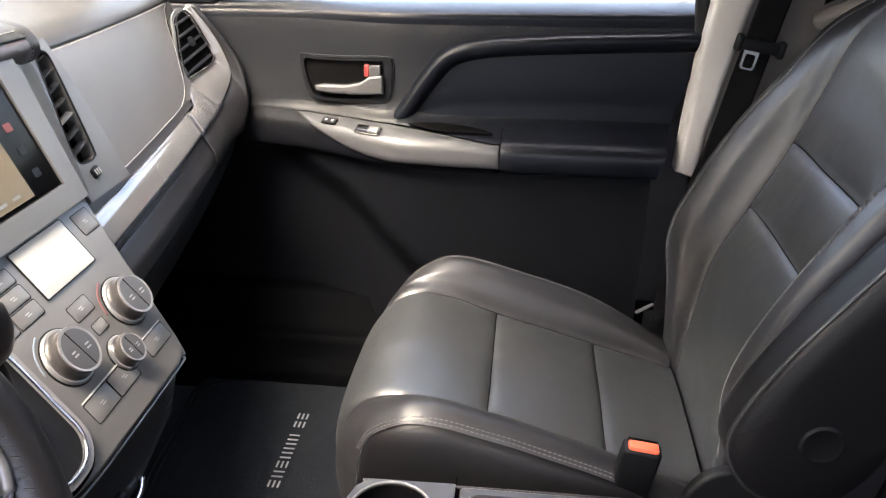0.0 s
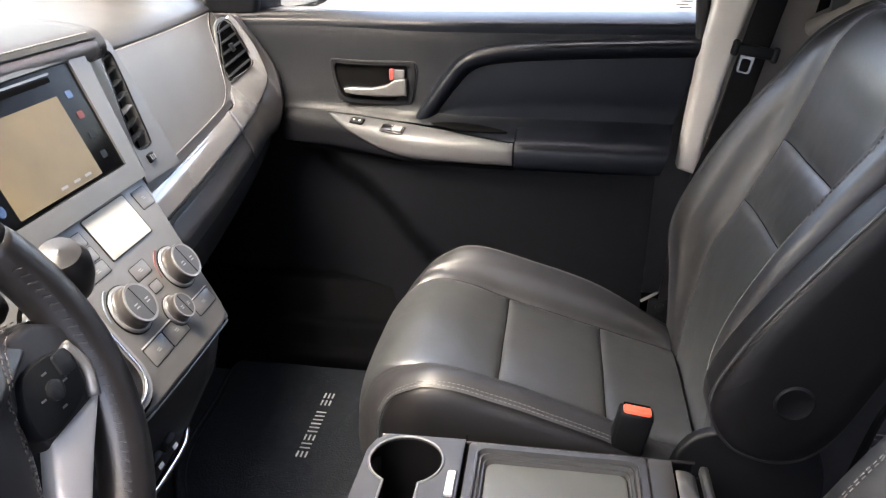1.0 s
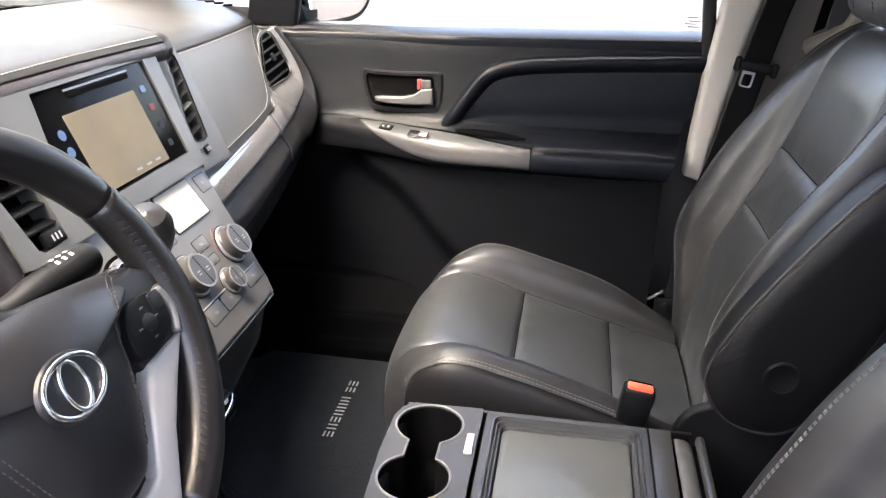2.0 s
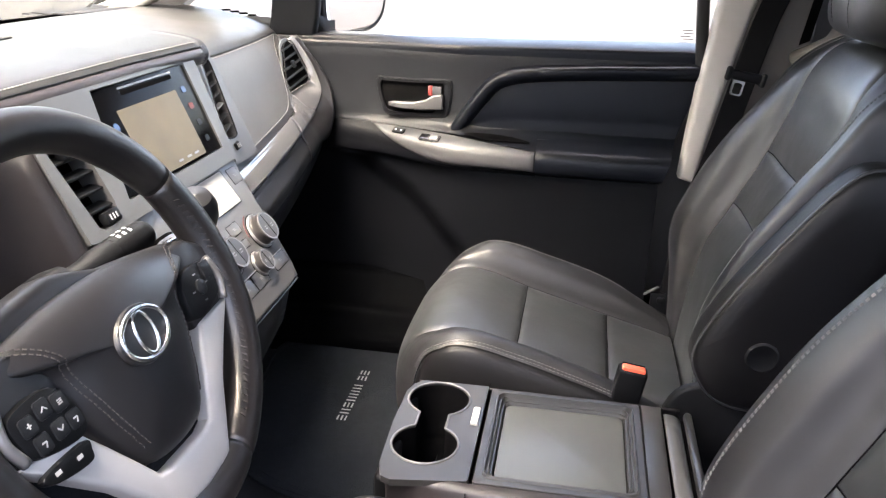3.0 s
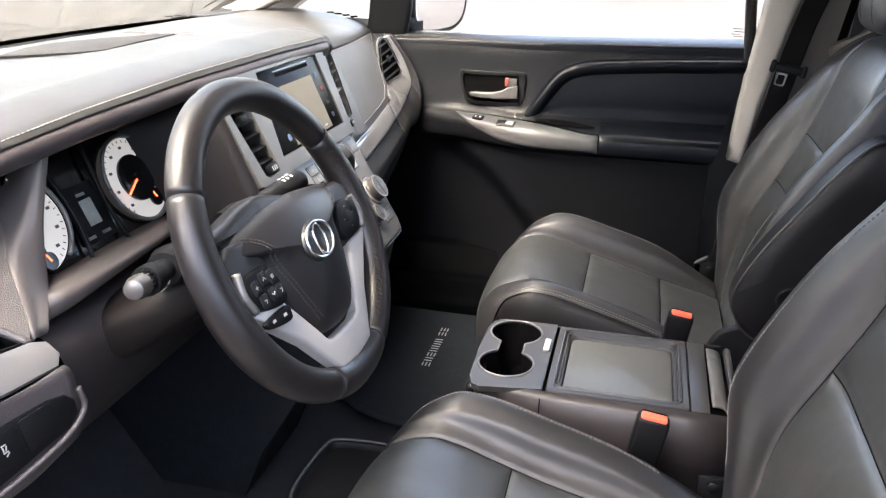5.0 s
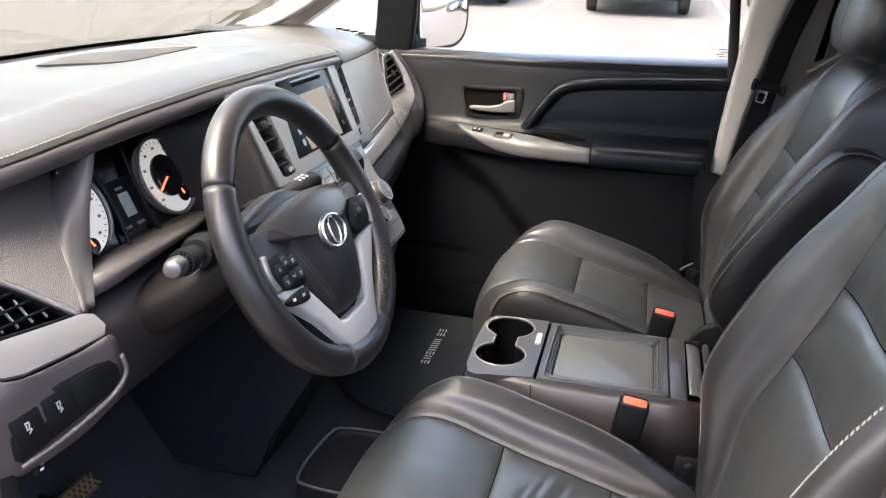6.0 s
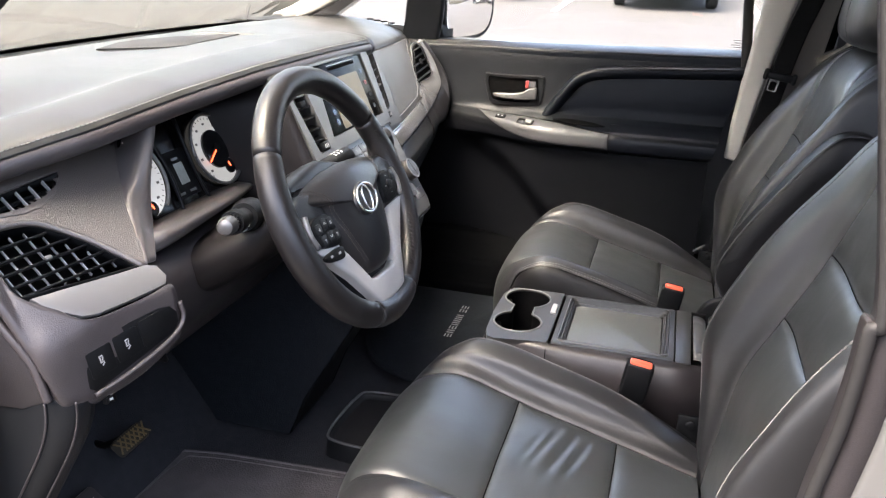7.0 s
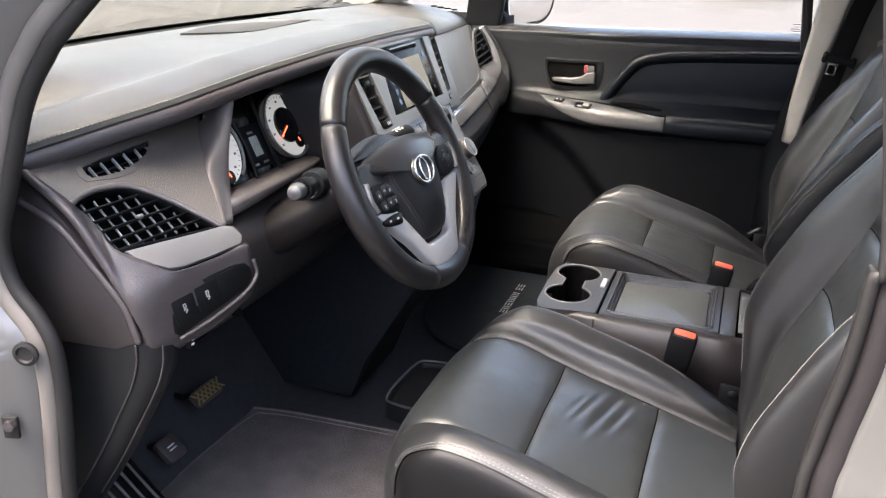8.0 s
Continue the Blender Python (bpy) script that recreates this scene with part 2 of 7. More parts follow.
def grid_mesh(P, thick=0.0, smooth=True):
    """A sheet over the grid of points P[i, j]; with a thickness it becomes a closed slab (to the side away from its normal)."""
    nu, nv = P.shape[:2]
    idx = lambda i, j: i * nv + j
    verts = P.reshape(-1, 3)
    faces = [(idx(i, j), idx(i + 1, j), idx(i + 1, j + 1), idx(i, j + 1)) for i in range(nu - 1) for j in range(nv - 1)]
    if thick:
        du, dv = np.gradient(P, axis=0), np.gradient(P, axis=1)
        n = np.cross(du, dv)
        n /= np.maximum(np.linalg.norm(n, axis=2, keepdims=True), 1e-9)
        back = (P - n * thick).reshape(-1, 3)
        o = len(verts)
        verts = np.concatenate([verts, back])
        faces += [tuple(o + q for q in reversed(f)) for f in list(faces)]
        ring = [idx(i, 0) for i in range(nu)] + [idx(nu - 1, j) for j in range(1, nv)] + [idx(i, nv - 1) for i in range(nu - 2, -1, -1)] + [idx(0, j) for j in range(nv - 2, 0, -1)]
        for a, b in zip(ring, ring[1:] + ring[:1]):
            faces.append((a, o + a, o + b, b))
    return mesh("sheet", verts, faces, smooth)


def patch(S, u, v, nu, nv, dip=0.0, width=0.012, thick=0.0, sides="lrbt"):
    """A piece of the surface S(u, v), drawn in along the named sides (l, r: low and high v; b, t: low and high u) like upholstery at a seam."""
    us, vs = np.linspace(*u, nu), np.linspace(*v, nv)
    if dip > 0.006:
        # finer rows towards the seams
        ease = lambda n: 0.5 - 0.5 * np.cos(np.linspace(0, math.pi, n))
        us, vs = u[0] + (u[1] - u[0]) * (0.35 * np.linspace(0, 1, nu) + 0.65 * ease(nu)), v[0] + (v[1] - v[0]) * (0.35 * np.linspace(0, 1, nv) + 0.65 * ease(nv))
    P = np.array([[S(a, b) for b in vs] for a in us])
    if dip:
        du, dv = np.gradient(P, axis=0), np.gradient(P, axis=1)
        n = np.cross(du, dv)
        n /= np.maximum(np.linalg.norm(n, axis=2, keepdims=True), 1e-9)
        lu = np.concatenate([np.zeros((1, nv)), np.cumsum(np.linalg.norm(np.diff(P, axis=0), axis=2), axis=0)])
        lv = np.concatenate([np.zeros((nu, 1)), np.cumsum(np.linalg.norm(np.diff(P, axis=1), axis=2), axis=1)], axis=1)
        d = np.zeros((nu, nv))
        sink = (lambda x: 0.5 * np.exp(-x / width) + 0.5 * np.exp(-5 * x / width)) if dip > 0.006 else (lambda x: np.exp(-x / width))
        if "b" in sides:
            d = np.maximum(d, sink(lu))
        if "t" in sides:
            d = np.maximum(d, sink(lu[-1:] - lu))
        if "l" in sides:
            d = np.maximum(d, sink(lv))
        if "r" in sides:
            d = np.maximum(d, sink(lv[:, -1:] - lv))
        P = P - n * (d * dip)[..., None]
    return grid_mesh(P, thick)


def tube(path, r, n=12, closed=False, flat=1.0, up=(0, 0, 1)):
    """A round or flattened bar along a path; r may be one radius or one for each point."""
    p = np.asarray(path, float)
    m = len(p)
    rs = np.full(m, r) if np.isscalar(r) else np.asarray(r)
    verts, faces = [], []
    for i in range(m):
        a, b = (p[(i - 1) % m], p[(i + 1) % m]) if closed else (p[max(0, i - 1)], p[min(m - 1, i + 1)])
        t = (b - a) / max(np.linalg.norm(b - a), 1e-9)
        s = np.cross(t, up)
        if np.linalg.norm(s) < 1e-3:
            s = np.cross(t, (1, 0, 0.1))
        s /= np.linalg.norm(s)
        w = np.cross(s, t)
        for k in range(n):
            q = 2 * math.pi * k / n
            verts.append(p[i] + rs[i] * (math.cos(q) * s + flat * math.sin(q) * w))
    for i in range(m if closed else m - 1):
        j = (i + 1) % m
        for k in range(n):
            l = (k + 1) % n
            faces.append((i * n + k, i * n + l, j * n + l, j * n + k))
    if not closed:
        faces += [tuple(range(n - 1, -1, -1)), tuple((m - 1) * n + k for k in range(n))]
    return mesh("tube", verts, faces)


def slab(outline, depth, r=0.003, seg=2):
    """A plate from a 2D outline (x, y), depth along z upwards from 0, with rounded edges."""
    bm = bmesh.new()
    f = bm.faces.new([bm.verts.new((x, y, 0)) for x, y in outline])
    top = bmesh.ops.extrude_face_region(bm, geom=[f])
    bmesh.ops.translate(bm, vec=(0, 0, depth), verts=[g for g in top["geom"] if isinstance(g, bmesh.types.BMVert)])
    bmesh.ops.recalc_face_normals(bm, faces=bm.faces)
    if r:
        rim = [e for e in bm.edges if abs(e.verts[0].co.z - depth) < 1e-6 and abs(e.verts[1].co.z - depth) < 1e-6]
        bmesh.ops.bevel(bm, geom=rim, offset=r, segments=seg, profile=0.5, affect="EDGES")
    me = bpy.data.meshes.new("slab")
    bm.to_mesh(me)
    bm.free()
    return sharp(me, 35)


def rounded(w, h, r, n=5, c=(0, 0)):
    """The outline of a rounded rectangle."""
    out = []
    for k, (sx, sy) in enumerate(((1, 1), (-1, 1), (-1, -1), (1, -1))):
        for i in range(n + 1):
            a = math.pi / 2 * (k + i / n)
            out.append((c[0] + sx * (w / 2 - r) + r * math.cos(a), c[1] + sy * (h / 2 - r) + r * math.sin(a)))
    return out


def frame_slab(outer, inner, depth):
    """A flat ring between two outlines with the same number of points."""
    n = len(outer)
    verts = [(x, y, z) for z in (0, depth) for ring in (outer, inner) for x, y in ring]
    faces = []
    for i in range(n):
        j = (i + 1) % n
        faces += [(2 * n + i, 2 * n + j, 3 * n + j, 3 * n + i), (i, n + i, n + j, j), (i, j, 2 * n + j, 2 * n + i), (n + j, n + i, 3 * n + i, 3 * n + j)]
    return sharp(mesh("ring", verts, faces), 30)


def bar_set(places, w, h, d):
    """Many small blocks of one size at matrices, in one mesh."""
    verts, faces = [], []
    for m in places:
        o = len(verts)
        for z in (0, d):
            for x, y in ((-w / 2, -h / 2), (w / 2, -h / 2), (w / 2, h / 2), (-w / 2, h / 2)):
                verts.append(tuple(m @ Vector((x, y, z))))
        faces += [tuple(o + q for q in f) for f in ((4, 5, 6, 7), (0, 1, 5, 4), (1, 2, 6, 5), (2, 3, 7, 6), (3, 0, 4, 7), (3, 2, 1, 0))]
    return mesh("bars", verts, faces, False)


def frame_at(o, x, y, z):
    """A pose with origin o and the given axes."""
    m = Matrix.Identity(4)
    for k, a in enumerate((x, y, z)):
        a = Vector(a).normalized()
        for r in range(3):
            m[r][k] = a[r]
    for r in range(3):
        m[r][3] = o[r]
    return m


def stitches(path, normals, length=0.0042, gap=0.0022, w=0.0009):
    """A row of thread stitches along a path."""
    p = np.asarray(path, float)
    n = np.asarray(normals, float)
    seg = np.linalg.norm(np.diff(p, axis=0), axis=1)
    s = np.concatenate([[0], np.cumsum(seg)])
    places, d = [], 0.0
    while d + length < s[-1]:
        q = [np.array([np.interp(t, s, p[:, k]) for k in range(3)]) for t in (d, d + length)]
        nn = np.array([np.interp(d, s, n[:, k]) for k in range(3)])
        t = q[1] - q[0]
        yy = np.cross(nn, t)
        places.append(frame_at((q[0] + q[1]) / 2 - 0.0003 * nn, t, yy, np.cross(t, yy)))
        d += length + gap
    return bar_set(places, length, w, 0.0010)


def on(S, us, vs, lift=0.0):
    """Points and normals along a line of parameters on a surface."""
    P, N = [], []
    for u, v in zip(us, vs):
        a, b, c = (np.array(S(*q)) for q in ((u, v), (u + 1e-3, v), (u, v + 1e-3)))
        n = np.cross(b - a, c - a)
        n /= max(np.linalg.norm(n), 1e-9)
        P.append(a + lift * n)
        N.append(n)
    return np.array(P), np.array(N)


def plate_with_holes(outline, holes, thick, n=None):
    """A plate in the xy-plane from z = -thick to 0 with openings through it."""
    bm = bmesh.new()
    edges = []
    for ring in [outline] + holes:
        vs = [bm.verts.new((a, b, 0)) for a, b in ring]
        edges += [bm.edges.new((vs[i], vs[(i + 1) % len(vs)])) for i in range(len(vs))]
    bmesh.ops.triangle_fill(bm, use_beauty=True, use_dissolve=False, edges=edges)
    ext = bmesh.ops.extrude_face_region(bm, geom=bm.faces[:])
    bmesh.ops.translate(bm, vec=(0, 0, -thick), verts=[g for g in ext["geom"] if isinstance(g, bmesh.types.BMVert)])
    bmesh.ops.recalc_face_normals(bm, faces=bm.faces)
    me = bpy.data.meshes.new("plate")
    bm.to_mesh(me)
    bm.free()
    return me


def smooth_ring(pts, n=40):
    return [tuple(q) for q in spline(pts, n, True)]


# ---- the ground outside ----
GROUND, RISE = -0.47, 0.042


def lot(x, y):
    """The height of the gently rising parking lot."""
    return GROUND + RISE * max(-30, min(y, 60)) + 0.004 * noise.noise((x * 0.7, y * 0.7, 0))


def ground():
    xs = np.concatenate([-np.geomspace(900, 1.2, 40), np.linspace(-1, 1, 9), np.geomspace(1.2, 900, 40)])
    P = np.array([[(x, y, lot(x, y)) for y in xs] for x in xs])
    ob = part("ground", grid_mesh(P), ASPHALT, None, "pale worn concrete of a parking lot", kind="structure")
    ob["category"] = "ground"


ground()


# ---- the van's shell ----
def poly_wall(name, outline, holes, y, thick, mat, label, category, tilt=None, kind="structure"):
    """An upright wall in the xz-plane at y with openings, thick along +y. tilt: (z0, slope) leans what lies above z0."""
    bm = bmesh.new()
    edges = []
    for ring in [outline] + holes:
        vs = [bm.verts.new((a, 0, b)) for a, b in ring]
        edges += [bm.edges.new((vs[i], vs[(i + 1) % len(vs)])) for i in range(len(vs))]
    bmesh.ops.triangle_fill(bm, use_beauty=True, use_dissolve=False, edges=edges)
    ext = bmesh.ops.extrude_face_region(bm, geom=bm.faces[:])
    bmesh.ops.translate(bm, vec=(0, thick, 0), verts=[g for g in ext["geom"] if isinstance(g, bmesh.types.BMVert)])
    for v in bm.verts:
        z = v.co.z
        v.co.y += y
        if tilt and z > tilt[0]:
            v.co.y += (z - tilt[0]) * tilt[1]
    ob = part(name, bm, mat, None, label, kind=kind)
    ob["category"] = category
    return ob


poly_wall("wall_right", [(-1.25, -0.25), (2.7, -0.25), (2.7, 1.38), (-0.15, 1.38), (-1.25, 0.74)],
          [[(-0.56, 0.765), (0.335, 0.775), (0.365, 0.80), (0.30, 1.28), (-0.24, 1.28), (-0.52, 0.95)], [(0.62, 0.785), (1.7, 0.785), (1.66, 1.26), (0.60, 1.26)],
           [(-0.90, 0.80), (-0.64, 0.795), (-0.62, 0.98)]],
          0.905, 0.05, PAINT, "silver painted body side with window openings", "car body", (0.76, -0.30))
poly_wall("wall_left", [(-1.25, -0.25), (2.7, -0.25), (2.7, 1.38), (-0.15, 1.38), (-1.25, 0.74)],
          [[(-0.82, 0.0), (0.43, 0.0), (0.43, 0.45), (0.445, 0.70), (0.43, 0.82), (0.34, 1.29), (-0.32, 1.29), (-0.66, 0.95), (-0.75, 0.85), (-0.80, 0.75), (-0.82, 0.64), (-0.80, 0.55), (-0.79, 0.44), (-0.81, 0.20)], [(0.62, 0.785), (1.7, 0.785), (1.66, 1.26), (0.60, 1.26)]],
          -0.96, 0.06, PAINT, "silver painted body side with an open front doorway", "car body", (0.85, 0.30))


def roof():
    xs = np.linspace(-0.38, 2.72, 24)
    ys = np.linspace(-0.80, 0.80, 17)
    P = np.array([[(x, y, 1.37 + 0.05 * (1 - (y / 0.8) ** 2) - 0.10 * max(0, (-x - 0.05) / 0.33) ** 2) for y in ys] for x in xs])
    ob = part("ceiling", grid_mesh(P, 0.04), HEADLINER, None, "light grey fabric headliner of the van", kind="structure")
    ob["category"] = "ceiling"


roof()
# an unseen wall behind the camera, added to block light from the open side
ob = part("wall_light_block", box(16.0, 0.2, 2.7, 0.02, c=(0.0, -4.6, 0.75)), HARD_WALL, None, "plain unseen wall added to block light at the open side", kind="structure")
ob["category"] = "wall"
ob = part("wall_rear", box(0.06, 1.9, 1.7, 0.01, c=(2.72, 0, 0.55)), HEADLINER, None, "plain grey closed rear end of the cabin", kind="structure")
ob["category"] = "wall"


def floor():
    xs = np.linspace(-1.05, 2.7, 60)
    ys = np.linspace(-0.90, 0.90, 25)

    def z(x, y):
        rise = max(0, (-0.72 - x)) * 1.5
        return min(rise, 0.55) + 0.004 * noise.noise((x * 9, y * 9, 0))
    P = np.array([[(x, y, z(x, y)) for y in ys] for x in xs])
    ob = part("floor", grid_mesh(P, 0.03), CARPET, None, "black carpet covering the van floor", kind="structure")
    ob["category"] = "floor"
    # firewall behind the pedals
    P = np.array([[(-1.06 - 0.02 * k, y, z) for y in np.linspace(-0.9, 0.9, 8)] for k, z in enumerate((0.45, 0.65, 0.80))])
    ob = part("wall_front", grid_mesh(P, 0.03), CARPET, None, "black carpeted bulkhead under the dashboard", kind="structure")
    ob["category"] = "wall"


floor()

# ---- windscreen, side glass, pillars ----
P = np.array([[(-1.12 + 0.80 * s + 0.12 * (y / 0.8) ** 2 * (1 - s), y * (1 - 0.1 * s), 0.79 + 0.56 * s) for y in np.linspace(-0.84, 0.84, 12)] for s in np.linspace(0, 1, 8)])
ob = part("window_1", grid_mesh(P, 0.004, False), SCREEN_TINT, None, "faintly tinted glass windscreen above the dashboard", kind="structure")
ob["category"] = "windscreen"
ob.visible_shadow = False
P = np.array([[(-1.12 + 0.80 * s + 0.12 * (y / 0.8) ** 2 * (1 - s) + 0.008, y * (1 - 0.1 * s), 0.79 + 0.56 * s) for y in np.linspace(-0.82, 0.82, 24)] for s in (0.0, 0.02, 0.038)])
part("frit_band", grid_mesh(P, 0.002, False), WELL, ob, "black printed band")
P = np.array([[(x, 0.925 - 0.30 * (z - 0.76), z) for x in (-0.90, 0.38)] for z in (0.75, 1.30)])
ob = part("window_2", grid_mesh(P, 0.004, False), GLASS, None, "clear glass side window of the passenger door", kind="structure")
ob["category"] = "window"
ob.visible_shadow = False
# small etched marks on the passenger window: lines that cannot be read
marks = bar_set([frame_at((0.30 + dx, 0.9185 - 0.30 * (z - 0.76), z), (1, 0, 0), (0, -0.3, 1), (0, -1, -0.3)) for dx, z in ((0, 0.806), (0.004, 0.799), (-0.004, 0.793), (0.003, 0.787))], 0.022, 0.0016, 0.0006)
part("etched_marks", marks, TRIM_BROWN, ob, "small dark etched lines")


def pillar(name, path, w, d, mat, label, scale=None):
    """A trim moulding along a path: a rounded bar, w along x and d across the car."""
    p = spline(path, 14)
    ks = np.linspace(1, scale or 1, 14)
    P = np.array([[(q[0] + a * k, q[1] + b, q[2]) for a, b in rounded(w, d, min(w, d) * 0.35, 4)] for q, k in zip(p, ks)])
    nu, nv = P.shape[:2]
    faces = [(i * nv + j, i * nv + (j + 1) % nv, (i + 1) * nv + (j + 1) % nv, (i + 1) * nv + j) for i in range(nu - 1) for j in range(nv)]
    faces += [tuple(range(nv)), tuple((nu - 1) * nv + j for j in range(nv))]
    ob = part(name, sharp(mesh(name, P.reshape(-1, 3), faces), 50), mat, None, label, kind="structure")
    ob["category"] = "pillar trim"
    return ob


pillar("trim_pillar_right", [(-1.06, 0.83, 0.785), (-0.85, 0.81, 0.885), (-0.45, 0.74, 1.17), (-0.22, 0.70, 1.32)], 0.11, 0.05, BEIGE, "light grey front pillar trim beside the windscreen")
pillar("trim_pillar_left", [(-0.95, -0.86, 0.80), (-0.78, -0.83, 0.93), (-0.45, -0.76, 1.17), (-0.22, -0.72, 1.32)], 0.10, 0.05, BEIGE, "light grey front pillar trim beside the windscreen")
pillar("trim_window_post", [(-0.600, 0.885, 0.762), (-0.585, 0.875, 0.83), (-0.56, 0.84, 1.0), (-0.50, 0.80, 1.15)], 0.115, 0.03, HARD, "black post between quarter glass and door window")


def b_pillar():
    ob = thing("centre_pillar_trim", "light grey pillar trim behind the passenger door", "pillar trim")
    out = [(0.303, 0.510), (0.338, 0.499), (0.347, 0.571), (0.362, 0.66), (0.384, 0.77), (0.404, 0.86), (0.445, 1.02), (0.53, 1.32), (0.37, 1.32), (0.349, 1.0), (0.331, 0.82), (0.316, 0.70), (0.308, 0.60)]
    part("cover", slab(out, 0.045, 0.012, 4), BEIGE, ob, "", frame_at((0, 0.80, 0), (1, 0, 0), (0, 0, 1), (0, -1, 0)))
    # the same pillar trim farther back, its shade put into a brown-grey colour
    back = [(0.325, 0.53), (0.40, 0.56), (0.52, 0.66), (0.53, 0.90), (0.60, 1.32), (0.45, 1.32), (0.40, 1.0), (0.36, 0.76)]
    part("rear_cover", slab(back, 0.035, 0.008, 3), TRIM_BROWN, ob, "rear half of the cover, browner for the shade on it", frame_at((0, 0.80, 0), (1, 0, 0), (0, 0, 1), (0, -1, 0)))
    part("guide_slot", slab([(0.500, 0.80), (0.520, 0.81), (0.545, 0.99), (0.528, 0.99)], 0.004, 0.001), DARK, ob, "dark slot", frame_at((0, 0.7665, 0), (1, 0, 0), (0, 0, 1), (0, -1, 0)))
    part("door_seal", tube(spline([(0.345, 0.79, 0.05), (0.350, 0.785, 0.5), (0.318, 0.80, 0.80), (0.27, 0.72, 1.2)], 24), 0.013, 8, up=(0, 1, 0)), RUBBER, ob, "black rubber door seal")
    part("lower_cover", box(0.16, 0.06, 0.52, 0.02, 3, c=(0.42, 0.82, 0.26)), HARD, ob, "black lower cover")
    return ob


b_pillar()


def seat_belt():
    ob = thing("seat_belt", "black seat belt hanging from the pillar with metal tongue", "seat belt")
    path = spline([(0.52, 0.70, 1.20), (0.455, 0.725, 0.95), (0.424, 0.738, 0.838), (0.394, 0.742, 0.69), (0.368, 0.742, 0.56), (0.340, 0.745, 0.44), (0.318, 0.75, 0.20), (0.33, 0.755, 0.08)], 60)
    P = []
    for i, q in enumerate(path):
        t = path[min(i + 1, 59)] - path[max(i - 1, 0)]
        s = np.cross(t, (0, 1, 0))
        s /= np.linalg.norm(s)
        P.append([q + s * a for a in (-0.024, -0.02, 0, 0.02, 0.024)])
    part("webbing", grid_mesh(np.array(P), 0.0015), WEB, ob)
    c = (0.403, 0.730, 0.738)
    m = frame_at(c, (0.985, 0, -0.17), (0.17, 0, 0.985), (0, -1, 0))
    part("tongue_body", box(0.074, 0.020, 0.015, 0.006, 3), HARD, ob, "black plastic tongue grip", m)
    for a in (-0.034, 0.034):
        part("grip_end", box(0.012, 0.028, 0.018, 0.005, 3, c=(a, 0, 0)), HARD, ob, "", m)
    out, inn = rounded(0.024, 0.036, 0.005, 3), rounded(0.016, 0.022, 0.004, 3, (0, -0.004))
    part("tongue_plate", frame_slab(out, inn, 0.003), CHROME, ob, "bright metal tongue", m @ pose(-0.010, -0.022, -0.001))
    return ob


seat_belt()


def grab_handle():
    ob = thing("grab_handle", "beige curved grab handle behind the seat", "grab handle")
    p = spline([(0.500, 0.765, 0.775), (0.512, 0.735, 0.788), (0.525, 0.710, 0.800), (0.548, 0.70, 0.820), (0.562, 0.70, 0.87), (0.565, 0.71, 0.95), (0.560, 0.74, 1.05), (0.555, 0.76, 1.08)], 40)
    part("grip", tube(p, 0.0165, 12), TRIM_BROWN, ob)
    return ob


grab_handle()


def sill(name, y, label):
    x = np.linspace(-0.75, 0.45, 20)
    prof = [(-0.06, 0.0), (-0.055, 0.035), (-0.045, 0.045), (0.0, 0.05), (0.005, 0.075), (0.012, 0.085), (0.05, 0.09), (0.07, 0.08), (0.075, 0.0)]
    if y > 0:
        prof = [(-0.070, 0.0), (-0.066, 0.046), (-0.060, 0.055), (-0.048, 0.057), (-0.034, 0.064), (-0.028, 0.100), (-0.022, 0.111), (-0.010, 0.114), (0.018, 0.116), (0.026, 0.185), (0.075, 0.190), (0.078, 0.0)]
    s = 1 if y > 0 else -1
    P = np.array([[(a, y + s * b, c) for b, c in prof] for a in x])
    ob = part(name, grid_mesh(P, 0.004), SILL, None, label, kind="structure")
    ob["category"] = "door sill"
    if y > 0:
        return
    me = bar_set([frame_at((-0.15, y + s * b, 0.0905 - (0.004 if b > 0.05 else 0)), (1, 0, 0), (0, 1, 0), (0, 0, 1)) for b in (0.022, 0.034, 0.046)], 0.9, 0.003, 0.002)
    part("ridge", me, BRUSHED, ob, "pale ridges")


sill("trim_sill_right", 0.80, "black ribbed door sill plate")
sill("trim_sill_left", -0.84, "black ribbed door sill plate")


